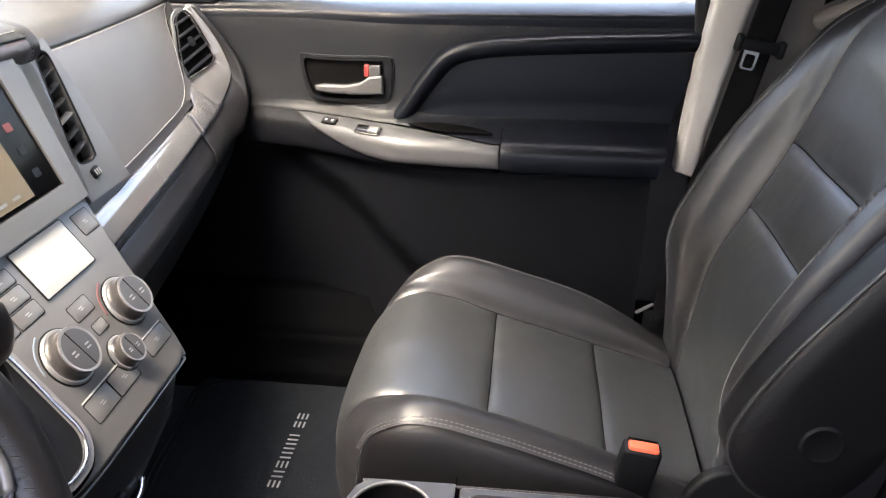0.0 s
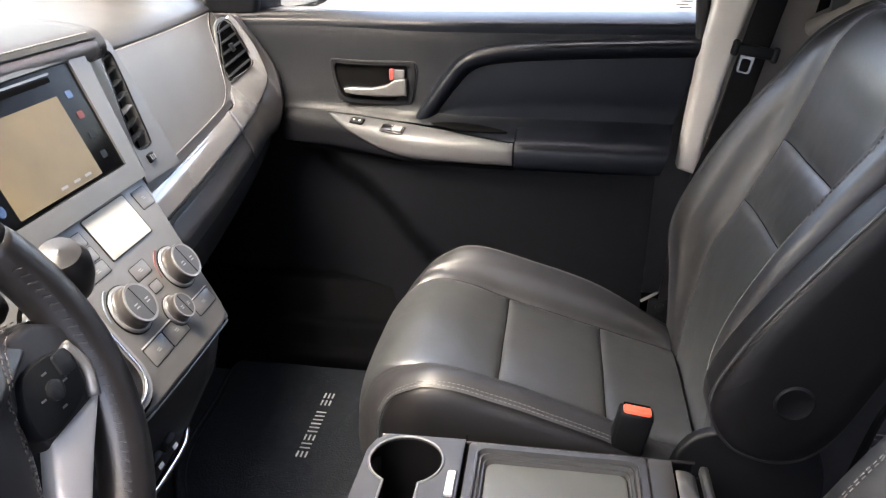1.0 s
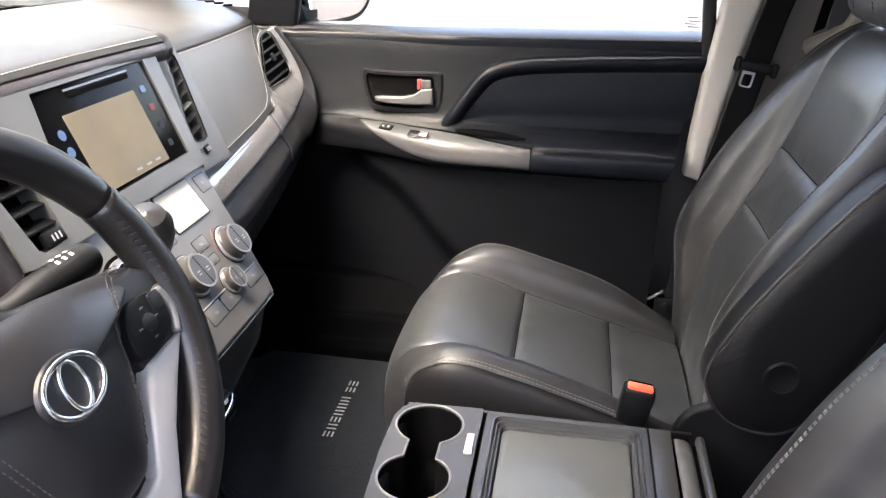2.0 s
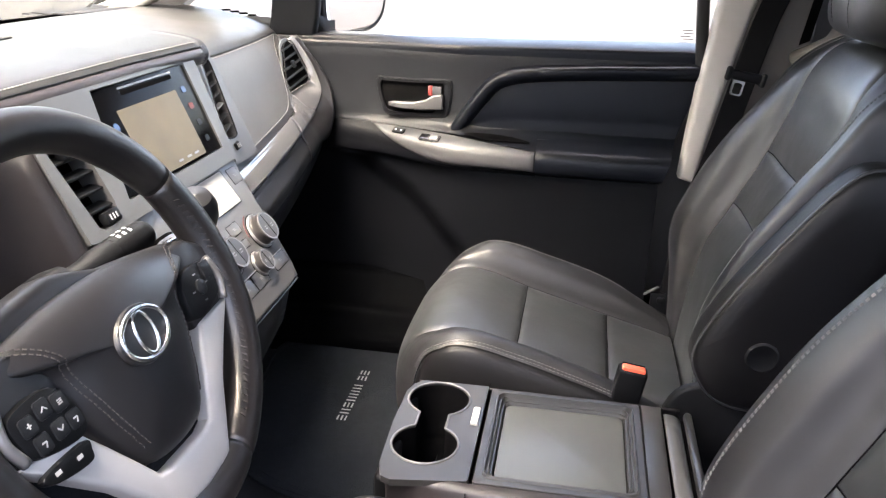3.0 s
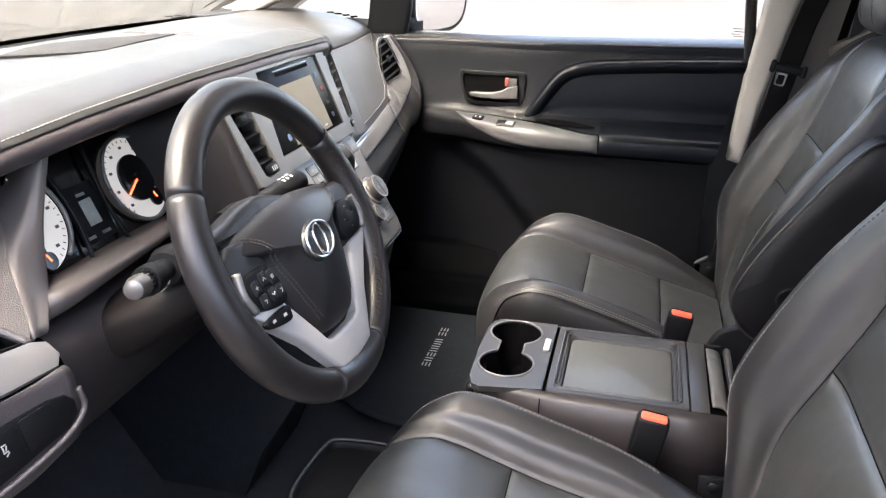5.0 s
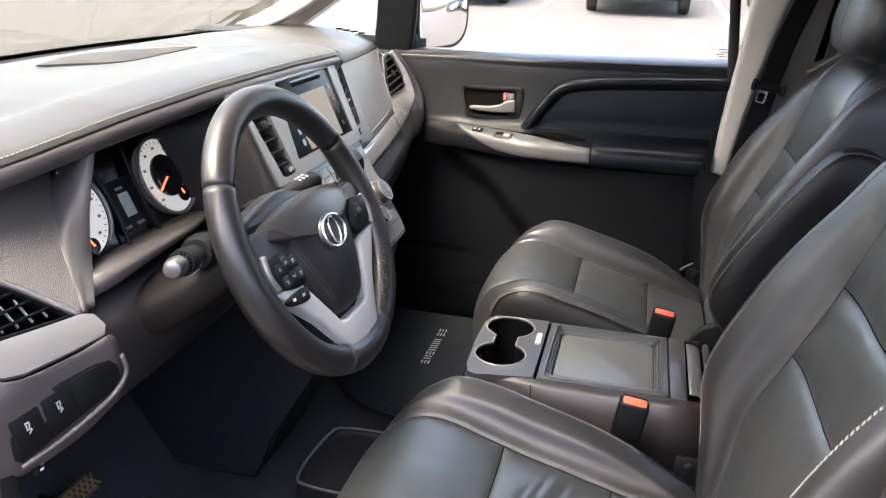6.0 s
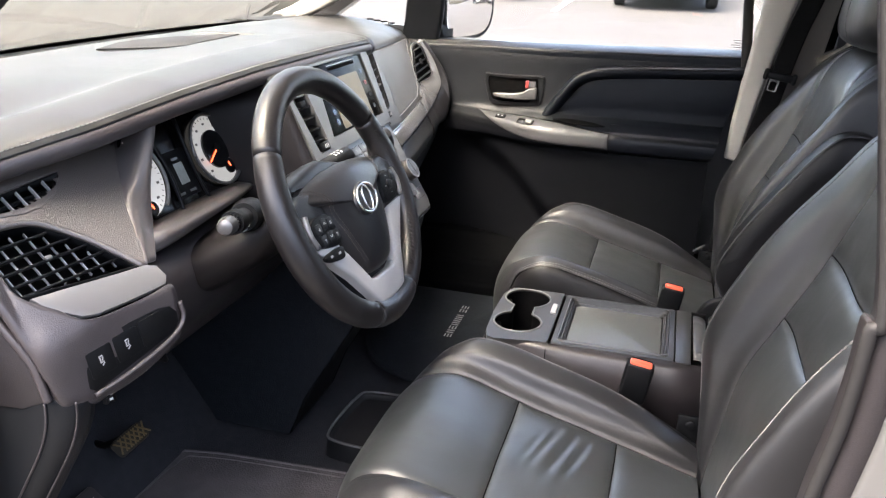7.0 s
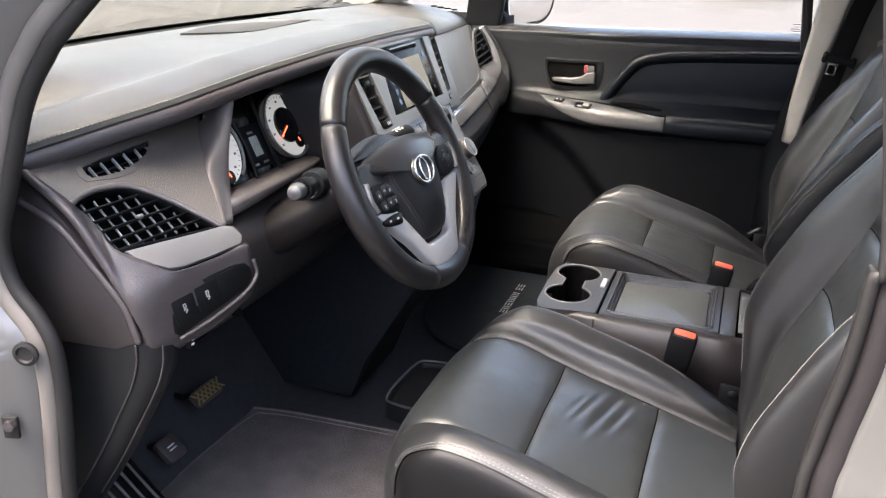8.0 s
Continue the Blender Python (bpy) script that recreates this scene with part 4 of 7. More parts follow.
    b = [(-0.664, -0.822, 0.722), (-0.595, -0.824, 0.678), (-0.552, -0.824, 0.620), (-0.527, -0.822, 0.582), (-0.506, -0.812, 0.572), (-0.487, -0.772, 0.570), (-0.467, -0.705, 0.578), (-0.450, -0.650, 0.586)]
    c = [(-0.668, -0.822, 0.716), (-0.599, -0.824, 0.670), (-0.556, -0.824, 0.612), (-0.526, -0.824, 0.566), (-0.505, -0.815, 0.525), (-0.486, -0.774, 0.520), (-0.462, -0.705, 0.528), (-0.447, -0.650, 0.545)]
    d = [(-0.674, -0.806, 0.710), (-0.604, -0.806, 0.664), (-0.560, -0.806, 0.606), (-0.524, -0.808, 0.545), (-0.508, -0.808, 0.495), (-0.495, -0.776, 0.482), (-0.474, -0.708, 0.488), (-0.458, -0.652, 0.508)]
    e = [(-0.70, -0.800, 0.68), (-0.64, -0.80, 0.62), (-0.60, -0.80, 0.56), (-0.56, -0.80, 0.51), (-0.55, -0.79, 0.455), (-0.55, -0.76, 0.440), (-0.545, -0.70, 0.440), (-0.54, -0.64, 0.455)]
    part("lower_face", loft([a, b, c, d, e], 44, 30, 0.003), TAUPE, root, "dark taupe lower panel")
    # switch bank, leaning with the panel, on a rounded ledge
    n = Vector((0.92, -0.35, 0.10)).normalized()
    x = Vector((0.325, 0.945, 0.06)).normalized()
    m = frame_at((-0.4735, -0.733, 0.538), x, n.cross(x), n)
    bank = part("switch_bank", slab([(-0.054, 0.030), (0.056, 0.030), (0.074, 0.026), (0.082, 0.016), (0.082, 0.002), (0.070, -0.010), (0.0, -0.026), (-0.048, -0.036), (-0.054, -0.030)][::-1], 0.005, 0.002), HARD, root, "black switch bank", m)
    for k in range(3):
        sw = part("switch", slab(rounded(0.034, 0.036, 0.003), 0.0020, 0.0008), HARD, bank, "", pose(-0.033 + 0.037 * k, -0.001 + 0.005 * k, 0.0046, 0, 0, 5))
        if k < 2:
            part("symbol", bar_set([pose(dx, dy, 0.0021, 0, 0, a) for dx, dy, a in ((0.0, 0.007, 0), (-0.0015, 0.003, 90), (0.0015, 0.003, 70), (0.0, -0.001, 0), (0.001, -0.004, 40))], 0.0052, 0.0014, 0.0004), PRINT, sw, "small white symbol")
    p = spline([(-0.050, -0.040, 0.004), (0.0, -0.032, 0.007), (0.060, -0.016, 0.008), (0.088, 0.002, 0.006), (0.090, 0.026, 0.003)], 24)
    part("bank_ledge", tube(p, 0.0032, 10), TAUPE, bank, "rounded ledge")
    for p, w in (((-0.492, -0.748, 0.475), 0.016), ((-0.482, -0.690, 0.487), 0.018)):
        part("small_switch", box(0.008, w, 0.020, 0.003), HARD, root, "small black switch", pose(*p, 0, 10, 15))
        part("symbol", bar_set([frame_at((p[0] + 0.0045, p[1], p[2] + dz), (0.3, 0.95, 0), (0, 0, 1), (1, -0.3, 0)) for dz in (-0.004, 0.003)], 0.005, 0.003, 0.0006), WHITE_PRINT, root)
    # lock slot on the roll beside the vent
    part("slot_cover", slab(rounded(0.014, 0.038, 0.004), 0.003, 0.001), TAUPE, root, "", END @ pose(-0.108, -0.035, -0.002, 0, -16, 14))
    # end cap seen through the open door
    cap = [(-0.70, 0.735), (-0.680, 0.715), (-0.615, 0.655), (-0.570, 0.600), (-0.530, 0.548), (-0.515, 0.500), (-0.560, 0.480), (-0.72, 0.470), (-0.74, 0.60)]
    part("end_cap", slab(cap, 0.022, 0.004, 2), KNEE, root, "black end cap", frame_at((0, -0.795, 0), (1, 0, 0), (0, 0, 1), (0, -1, 0)))
    edge = spline([(-0.686, 0.678), (-0.626, 0.651), (-0.579, 0.603), (-0.536, 0.554), (-0.525, 0.527), (-0.518, 0.500)], 40)
    t = np.gradient(edge, axis=0)
    t = np.stack([-t[:, 1], t[:, 0]], 1) / np.linalg.norm(t, axis=1, keepdims=True)
    P = np.array([[(q[0] + k * w[0], -0.8175 - h, q[1] + k * w[1]) for k, h in ((-0.0065, 0.0), (-0.005, 0.004), (0.0, 0.006), (0.005, 0.004), (0.0065, 0.0))] for q, w in zip(edge, t)])
    part("edge_strip", grid_mesh(P, 0.003), TAUPE, root, "dark taupe edge strip")
    # lower kick panel beside the footwell
    P = np.array([[(x + dx, y, z) for dx, y in ((-0.20, -0.812), (-0.035, -0.815), (-0.020, -0.812), (-0.006, -0.802), (0.0, -0.785), (-0.006, -0.765), (-0.06, -0.735))]
                  for x, z in spline([(-0.490, 0.500), (-0.493, 0.465), (-0.508, 0.425), (-0.545, 0.360), (-0.590, 0.285), (-0.640, 0.21), (-0.70, 0.13)], 26)])
    part("kick_panel", grid_mesh(P, 0.004), SOFT, root, "black kick panel")
    for dx, y in ((-0.035, -0.8165), (-0.004, -0.8005)):
        q = [(x + dx, y, z) for x, z in spline([(-0.490, 0.495), (-0.493, 0.465), (-0.508, 0.425), (-0.545, 0.360), (-0.590, 0.285), (-0.640, 0.21)], 30)]
        part("kick_seam", tube(q, 0.0014, 6), TAUPE, root, "raised seam")
    return root


dash_left()


def knee_area():
    root = thing("lower_dashboard", "dark knee panel and steering column cover", "dashboard")

    def K(u, y):
        pts = np.array([(-0.565, y, 0.600), (-0.530, y, 0.592), (-0.500, y, 0.560), (-0.50, y, 0.49), (-0.545, y, 0.43), (-0.62, y, 0.37), (-0.75, y, 0.34)])
        return at(pts, u)
    part("knee_panel", patch(K, (0, 6), (-0.60, -0.20), 26, 22, 0), KNEE, root, "black knee panel")
    # bezel rail under the instruments and its left upright
    R = spline([(-0.535, -0.590, 0.622), (-0.524, -0.575, 0.628), (-0.517, -0.55, 0.632), (-0.517, -0.45, 0.634), (-0.520, -0.36, 0.634), (-0.535, -0.29, 0.630)], 40)
    prof = [(-0.020, -0.026), (-0.002, -0.022), (0.004, -0.016), (0.006, -0.004), (0.003, 0.003), (-0.008, 0.005), (-0.05, 0.0)]
    P = np.array([[(q[0] + a, q[1], q[2] + b * (1 - 0.55 * max(0.0, (q[1] + 0.55) / 0.26)) - 0.004) for a, b in prof] for q in R])
    part("bezel_rail", grid_mesh(P, 0.004), BEZEL, root, "taupe bezel rail")
    left = [END @ Vector((x, y, -0.8 * (x - 0.02) ** 2)) for x, y in ((0.175, 0.140), (0.159, 0.105), (0.143, 0.077), (0.124, 0.037), (0.108, 0.004), (0.090, -0.052), (0.078, -0.092))]
    ridge = [(-0.566, -0.500, 0.800), (-0.556, -0.522, 0.765), (-0.552, -0.538, 0.735), (-0.549, -0.552, 0.704), (-0.546, -0.562, 0.671), (-0.534, -0.580, 0.632), (-0.496, -0.632, 0.612)]
    cols = []
    for a, (rx, ry, rz) in zip(left, ridge):
        mid = (a + Vector((rx, ry, rz))) / 2
        cols.append([tuple(a + Vector((-0.006, 0, -0.006))), tuple(a), tuple(mid + Vector((0.003, -0.002, 0.002))), (rx, ry, rz), (rx + 0.002, ry + 0.010, rz), (rx - 0.004, ry + 0.019, rz), (rx - 0.016, ry + 0.023, rz), (rx - 0.060, ry + 0.026, rz + 0.01)])
    c = np.array(cols)
    P = np.stack([spline(c[:, k], 26) for k in range(8)], 1)
    part("bezel_upright", grid_mesh(P, 0.002), BEZEL, root, "taupe bezel upright")
    # right wall of the instrument binnacle, up to the centre vents
    P = np.array([[(-0.66 + (0.224 - 0.4505 * (z - 0.664)) * k, -0.330 + 0.088 * k ** 0.6, z) for k in np.linspace(0, 1, 12)] for z in (0.56, 0.62, 0.66, 0.70, 0.74, 0.79)])
    part("binnacle_side", grid_mesh(P, 0.01), KNEE_DARK, root, "dark side of the instrument hood")
    # column cover
    cs = []
    for t, (x, z, w, h) in zip(np.linspace(0, 1, 8), [(-0.62, 0.50, 0.13, 0.070), (-0.56, 0.520, 0.125, 0.062), (-0.50, 0.550, 0.115, 0.054), (-0.45, 0.580, 0.105, 0.050), (-0.41, 0.606, 0.095, 0.048), (-0.38, 0.632, 0.085, 0.050), (-0.365, 0.638, 0.07, 0.042), (-0.36, 0.64, 0.03, 0.02)]):
        cs.append([(x + 0.43 * h * math.sin(a) * 0.5, -0.414 + w * math.copysign(abs(math.cos(a)) ** 0.75, math.cos(a)), z + h * math.copysign(abs(math.sin(a)) ** 0.75, math.sin(a))) for a in np.linspace(0, 2 * math.pi, 33)])
    part("column_cover", grid_mesh(np.array(cs)), KNEE_DARK, root, "dark column cover")
    for p in ((-0.52, -0.60, 0.455), (-0.55, -0.68, 0.43)):
        part("release_lever", box(0.02, 0.008, 0.03, 0.003), HARD, root, "", pose(*p, 20))
    return root


knee_area()


def stalk(name, base, tip, label, marks):
    b, t = Vector(base), Vector(tip)
    z = (t - b)
    L = z.length
    x = Vector((0.9, 0, 0.43)).cross(z)
    m = frame_at(base, x, z.cross(x), z)
    root = thing(name, label, "control stalk", m)
    part("arm", lathe([(0.0, 0), (0.012, 0), (0.014, L * 0.4), (0.0165, L * 0.48), (0.0172, L * 0.60), (0.0165, L * 0.70), (0.0, L * 0.70)], 24), HARD, root)
    part("collar", lathe([(0.0, -0.012), (0.023, -0.012), (0.024, L * 0.10), (0.020, L * 0.24), (0.0, L * 0.24)], 24), HARD, root, "black round base")
    if marks > 5:
        part("arm_tip", lathe([(0.0, L * 0.66), (0.0172, L * 0.66), (0.0176, L * 0.80), (0.0172, L * 0.95), (0.013, L), (0.0, L)], 24), HARD, root, "black end with symbols")
        for k in range(marks):
            q = pose(0, 0, L * (0.72 + 0.055 * (k % 3))) @ pose(0, 0, 0, 0, 0, 10 + 28 * (k // 3)) @ pose(0.0176, 0, 0, 0, 90, 0)
            part("symbol", bar_set([q @ pose(0, -0.0012, 0), q @ pose(0, 0.0016, 0)], 0.0030, 0.0020, 0.0006), WHITE_PRINT, root, "small white symbol")
        return root
    grip = part("end_knob", lathe([(0.0, L * 0.72), (0.0118, L * 0.72), (0.0128, L * 0.80), (0.0128, L * 0.90), (0.0105, L * 0.975), (0.006, L), (0.0, L)], 24), KNOB if marks < 5 else HARD, root, "worn grey end knob" if marks < 5 else "")
    part("knob_ribs", bar_set([pose(0, 0, L * 0.74) @ pose(0, 0, 0, 0, 0, a) @ pose(0.0124, 0, 0, 0, 90, 0) for a in range(0, 360, 20)], L * 0.10, 0.002, 0.0012), HARD, grip, "black ribs")
    if marks:
        part("symbol", bar_set([pose(0, 0, L * (0.50 + 0.035 * (k % 3))) @ pose(0, 0, 0, 0, 0, 20 + 26 * (k // 3)) @ pose(0.0173, 0, 0, 0, 90, 0) for k in range(marks)], 0.0030, 0.0045, 0.0006), WHITE_PRINT, root, "small white symbols")
    return root


stalk("indicator_stalk", (-0.425, -0.49, 0.645), (-0.398, -0.606, 0.664), "black indicator stalk with a worn grey knob", 4)
stalk("wiper_stalk", (-0.425, -0.345, 0.645), (-0.385, -0.205, 0.672), "black wiper stalk with small white symbols", 6)


# ---- instruments ----
def cluster():
    m = frame_at((-0.575, -0.42, 0.675), (0, 1, 0), (-0.42, 0, 0.91), (0.91, 0, 0.42))
    root = thing("instrument_cluster", "instrument panel with two pale dials and red needles", "instrument panel", m)
    part("panel", slab(rounded(0.33, 0.17, 0.04, 6, (0.060, 0.01)), 0.006, 0.002), GLOSS, root, "gloss black backing", pose(0, 0, -0.010))
    P = np.array([[(0.035 + 0.170 * math.cos(a) * k, 0.01 + 0.095 * math.copysign(abs(math.sin(a)) ** 0.8, math.sin(a)) * k, z) for a in np.linspace(-0.15, 1.75, 24)] for k, z in ((1.0, 0.06), (0.96, 0.02), (0.92, -0.01))])
    part("hood", grid_mesh(P, 0.005), HARD, root, "black hood")
    for x, turn, small in ((-0.112, 205, -30), (0.100, 208, -40)):
        # the bezel upright stands against the first dial, which is cut short there
        cut = -0.075 if x > 0 else 0.010
        disc = [(max(cut, r * math.cos(t)), r * math.sin(t)) for r, t in ((0.058, t) for t in np.linspace(0, 2 * math.pi, 60, endpoint=False))]
        d = part("dial", slab(disc, 0.0006, 0), DIAL, root, "pale lit dial face", pose(x, 0.015, 0))
        reach = math.pi if x > 0 else 0.95
        part("ring", tube([(0.0605 * math.cos(t), 0.0605 * math.sin(t), 0.004) for t in np.linspace(-reach, reach, 60)], 0.0028, 8), BRUSHED, d, "grey ring")
        if x < 0:
            ticks = [pose(0, 0, 0.0006) @ pose(0, 0, 0, 0, 0, a) @ pose(0.053, 0, 0) for a in np.linspace(-60, 55, 13)]
            part("scale", bar_set(ticks, 0.004, 0.0010, 0.0004), HARD, d, "black scale marks")
            nums = [pose(0.0445 * math.cos(radians(a)), 0.0445 * math.sin(radians(a)), 0.0006) for a in np.linspace(-50, 45, 4)]
            part("figures", bar_set(nums, 0.006, 0.0038, 0.0004), TAUPE, d, "small dark figures", kind="stuff")
            s = part("small_gauge", lathe([(0.0, 0.0007), (0.011, 0.0007), (0.011, 0.003), (0.0, 0.003)], 24), GLOSS, d, "small black gauge", pose(0.006, -0.046, 0))
            part("pointer", box(0.010, 0.002, 0.001, 0, 1, c=(0.004, 0, 0.0038)), NEEDLE, s, "", pose(0, 0, 0, 0, 0, 110))
            continue
        part("dial_centre", lathe([(0.0, 0.0006), (0.033, 0.0006), (0.033, 0.004), (0.030, 0.005), (0.0, 0.005)], 40), GLOSS, d, "black centre")
        ticks = [pose(0, 0, 0.0006) @ pose(0, 0, 0, 0, 0, a) @ pose(0.053, 0, 0) for a in np.linspace(-50, 230, 29)]
        part("scale", bar_set(ticks, 0.004, 0.0010, 0.0004), HARD, d, "black scale marks")
        nums = [pose(0.0445 * math.cos(radians(a)), 0.0445 * math.sin(radians(a)), 0.0006) for a in np.linspace(-45, 225, 9)]
        part("figures", bar_set(nums, 0.006, 0.0038, 0.0004), TAUPE, d, "small dark figures", kind="stuff")
        part("needle", box(0.036, 0.0028, 0.0015, 0.0005, 1, c=(0.020, 0, 0.0068)), NEEDLE, d, "red needle", pose(0, 0, 0, 0, 0, turn))
        part("hub", lathe([(0.0, 0.005), (0.006, 0.005), (0.006, 0.009), (0.0, 0.009)], 16), HARD, d)
        s = part("small_gauge", lathe([(0.0, 0.0007), (0.013, 0.0007), (0.013, 0.003), (0.0, 0.003)], 24), GLOSS, d, "small black gauge", pose(0.040 * math.cos(radians(small - 20)), 0.040 * math.sin(radians(small - 20)), 0))
        part("pointer", box(0.010, 0.002, 0.001, 0, 1, c=(0.004, 0, 0.0038)), NEEDLE, s, "", pose(0, 0, 0, 0, 0, 110))
    c = part("info_display", slab(rounded(0.062, 0.075, 0.004), 0.002, 0.0005), HARD, root, "dark information display", pose(-0.012, 0.0, 0.0) @ pose(0, 0, 0, 0, 0, 0))
    part("lit_area", slab(rounded(0.022, 0.034, 0.001), 0.0008, 0), INFO, c, "dim grey-green figure", pose(0.002, 0.0, 0.002))
    part("text_line", bar_set([pose(0.0, 0.024, 0.002), pose(0.012, -0.030, 0.002), pose(-0.018, -0.030, 0.002)], 0.016, 0.004, 0.0004), BRUSHED, c, kind="stuff")
    part("divider", tube(spline([(0.030, -0.07, 0.004), (0.020, 0.0, 0.006), (0.028, 0.085, 0.004)], 12), 0.003, 8), HARD, root)
    part("divider", tube(spline([(-0.050, -0.07, 0.004), (-0.042, 0.0, 0.006), (-0.052, 0.085, 0.004)], 12), 0.003, 8), HARD, root)
    return root


cluster()


# ---- steering wheel ----
def steering_wheel():
    m = frame_at((-0.3048, -0.4142, 0.6642), (0.0383, 0.9991, -0.0169), (-0.4276, 0.0317, 0.9034), (0.9031, -0.0274, 0.4285))
    root = thing("steering_wheel", "worn black leather steering wheel with satin silver spokes", "steering wheel", m)
    R = 0.182

    def arc(a0, a1, n):
        return [(R * math.cos(radians(a)), R * math.sin(radians(a)), 0.0) for a in np.linspace(a0, a1, n)]

    def grip(a0, a1, n, r0=0.0205, bulge=0.0):
        k = np.linspace(0, 1, n)
        r = r0 + bulge * np.sin(math.pi * k) ** 2 - 0.0012 * (np.exp(-k * 40) + np.exp(-(1 - k) * 40))
        return tube(arc(a0, a1, n), r, 18, flat=0.94, up=(0, 0, 1))
    part("rim_top", grip(31.6, 148.4, 50), RIM_LEATHER, root, "smooth worn leather rim")
    part("rim_left", grip(148.4, 249.3, 44, 0.0205, 0.0022), RIM_LEATHER, root)
    part("rim_bottom", grip(249.3, 290.7, 20), RIM_LEATHER, root)
    part("rim_right", grip(290.7, 391.6, 44, 0.0205, 0.0022), RIM_LEATHER, root)
    for a0, a1 in ((-60, 25),):
        places = []
        for a in np.linspace(a0, a1, 34):
            c, s = math.cos(radians(a)), math.sin(radians(a))
            places.append(frame_at(((R - 0.0150) * c, (R - 0.0150) * s, 0.0150), (0.55 * -s - 0.7 * c, 0.55 * c - 0.7 * s, -0.7), (c * 0.7 - s, s * 0.7 + c, 0.7), (-c, -s, 1.0)))
        part("lacing", bar_set(places, 0.0065, 0.0016, 0.0014), LACE, root, "laced seam inside the rim")

    # airbag cover: a domed shield
    half = [(0.0, 0.050), (0.05, 0.048), (0.10, 0.042), (0.138, 0.036), (0.158, 0.029), (0.138, 0.018), (0.112, 0.010), (0.096, -0.006), (0.087, -0.040), (0.066, -0.080), (0.044, -0.110), (0.02, -0.118)]
    ring = spline(half + [(-x, y) for x, y in half[::-1][:-1]] + [], 72, True)
    c = np.array((-0.006, -0.014))
    rings = []
    for k in np.linspace(0, 1, 12):
        s = math.sin(k * math.pi / 2) ** 0.9
        z = 0.002 + 0.030 * math.cos(k * math.pi / 2) ** 0.95
        rings.append([(c[0] + (x - c[0]) * s, c[1] + (y - c[1]) * s, z - 0.020 * abs((c[0] + (x - c[0]) * s) / 0.15) ** 2) for x, y in ring])
    P = np.array(rings)
    P = np.concatenate([P, P[:, :1]], axis=1)
    part("airbag_cover", grid_mesh(P), COVER, root, "black padded leather cover")
    low = [(x * 1.01, y * (1.01 + 0.35 * min(1, max(0, (0.03 - x) / 0.06)) if y > 0.02 else 1.01)) for x, y in ring]
    part("hub_body", slab(low, 0.030, 0.010, 3), COVER, root, "", pose(0, 0, -0.030))

    def dome(x, y):
        # height of the cover above the wheel's plane near a point
        best = 0.0
        q = np.array((x, y)) - c
        for k in np.linspace(0, 1, 60):
            s = math.sin(k * math.pi / 2) ** 0.9
            d = np.abs(np.arctan2(ring[:, 1] - c[1], ring[:, 0] - c[0]) - math.atan2(q[1], q[0]))
            e = ring[int(np.argmin(d))] - c
            if np.linalg.norm(e) * s >= np.linalg.norm(q):
                return 0.002 + 0.030 * math.cos(k * math.pi / 2) ** 0.95 - 0.020 * abs(x / 0.15) ** 2
        return best
    for sx in (-1, 1):
        for off in (0.0, 0.005):
            ln = spline([(sx * (0.142 - off), 0.034 + off), (sx * (0.112 - off), 0.030 + off * 0.5), (sx * (0.090 - off), 0.012), (sx * (0.080 - off), -0.018), (sx * (0.064 - off), -0.060), (sx * (0.048 - off), -0.095)], 40)
            p = [(x, y, dome(x, y) + 0.0005) for x, y in ln]
            part("stitching", stitches(p, [(0, 0, 1)] * 40, 0.0030, 0.0022, 0.0010), BROWN_THREAD, root, "brown stitching")
    # oval emblem, kept plain
    e = part("emblem", tube([(0.031 * math.cos(a), 0.0215 * math.sin(a), 0) for a in np.linspace(0, 2 * math.pi, 48, endpoint=False)], 0.0024, 10, True), CHROME, root, "plain chrome oval emblem", pose(-0.005, -0.012, 0.0345))
    part("inner_oval", tube([(0.012 * math.cos(a), 0.019 * math.sin(a), 0) for a in np.linspace(0, 2 * math.pi, 32, endpoint=False)], 0.0020, 8, True), CHROME, e)
    part("badge_bed", lathe([(0.0, -0.004), (0.036, -0.004), (0.0345, -0.001), (0.0, -0.0008)], 40), COVER, e, "", Matrix.Diagonal((1, 0.72, 1, 1)))

    # silver V and lower spoke
    outer = [(0.160, -0.040), (0.122, -0.074), (0.090, -0.105), (0.062, -0.142), (0.045, -0.164), (0.0, -0.168)]
    inner = [(0.098, -0.045), (0.078, -0.072), (0.060, -0.098), (0.044, -0.122), (0.030, -0.126), (0.0, -0.126)]
    outl = outer + [(-x, y) for x, y in outer[::-1][1:]] + [(-x, y) for x, y in inner] + inner[::-1][1:]
    part("spoke_trim", slab(outl, 0.016, 0.005, 3), SILVER, root, "satin silver spoke trim", pose(0, 0, -0.004))
    part("spoke_tip", slab([(-0.05, -0.150), (-0.04, -0.178), (0.04, -0.178), (0.05, -0.150)], 0.02, 0.006), RIM_LEATHER, root, "", pose(0, 0, -0.016))
    for sx in (-1, 1):
        arm = [(sx * x, y) for x, y in ((0.080, 0.030), (0.140, 0.034), (0.176, 0.014), (0.178, -0.030), (0.160, -0.042), (0.095, -0.048))]
        if sx < 0:
            arm = arm[::-1]
        part("spoke", slab(arm, 0.022, 0.006, 3), COVER, root, "black spoke", pose(0, 0, -0.013))
        edge = spline([(sx * 0.152, 0.006, 0.012), (sx * 0.158, -0.018, 0.013), (sx * 0.150, -0.040, 0.012)], 12)
        part("spoke_edge", tube(edge, 0.0048, 8), BRUSHED, root, "silver edge")
        podo = [(sx * x, y) for x, y in ((0.102, 0.001), (0.147, 0.000), (0.150, -0.022), (0.140, -0.038), (0.096, -0.046), (0.087, -0.030))]
        if sx < 0:
            podo = podo[::-1]
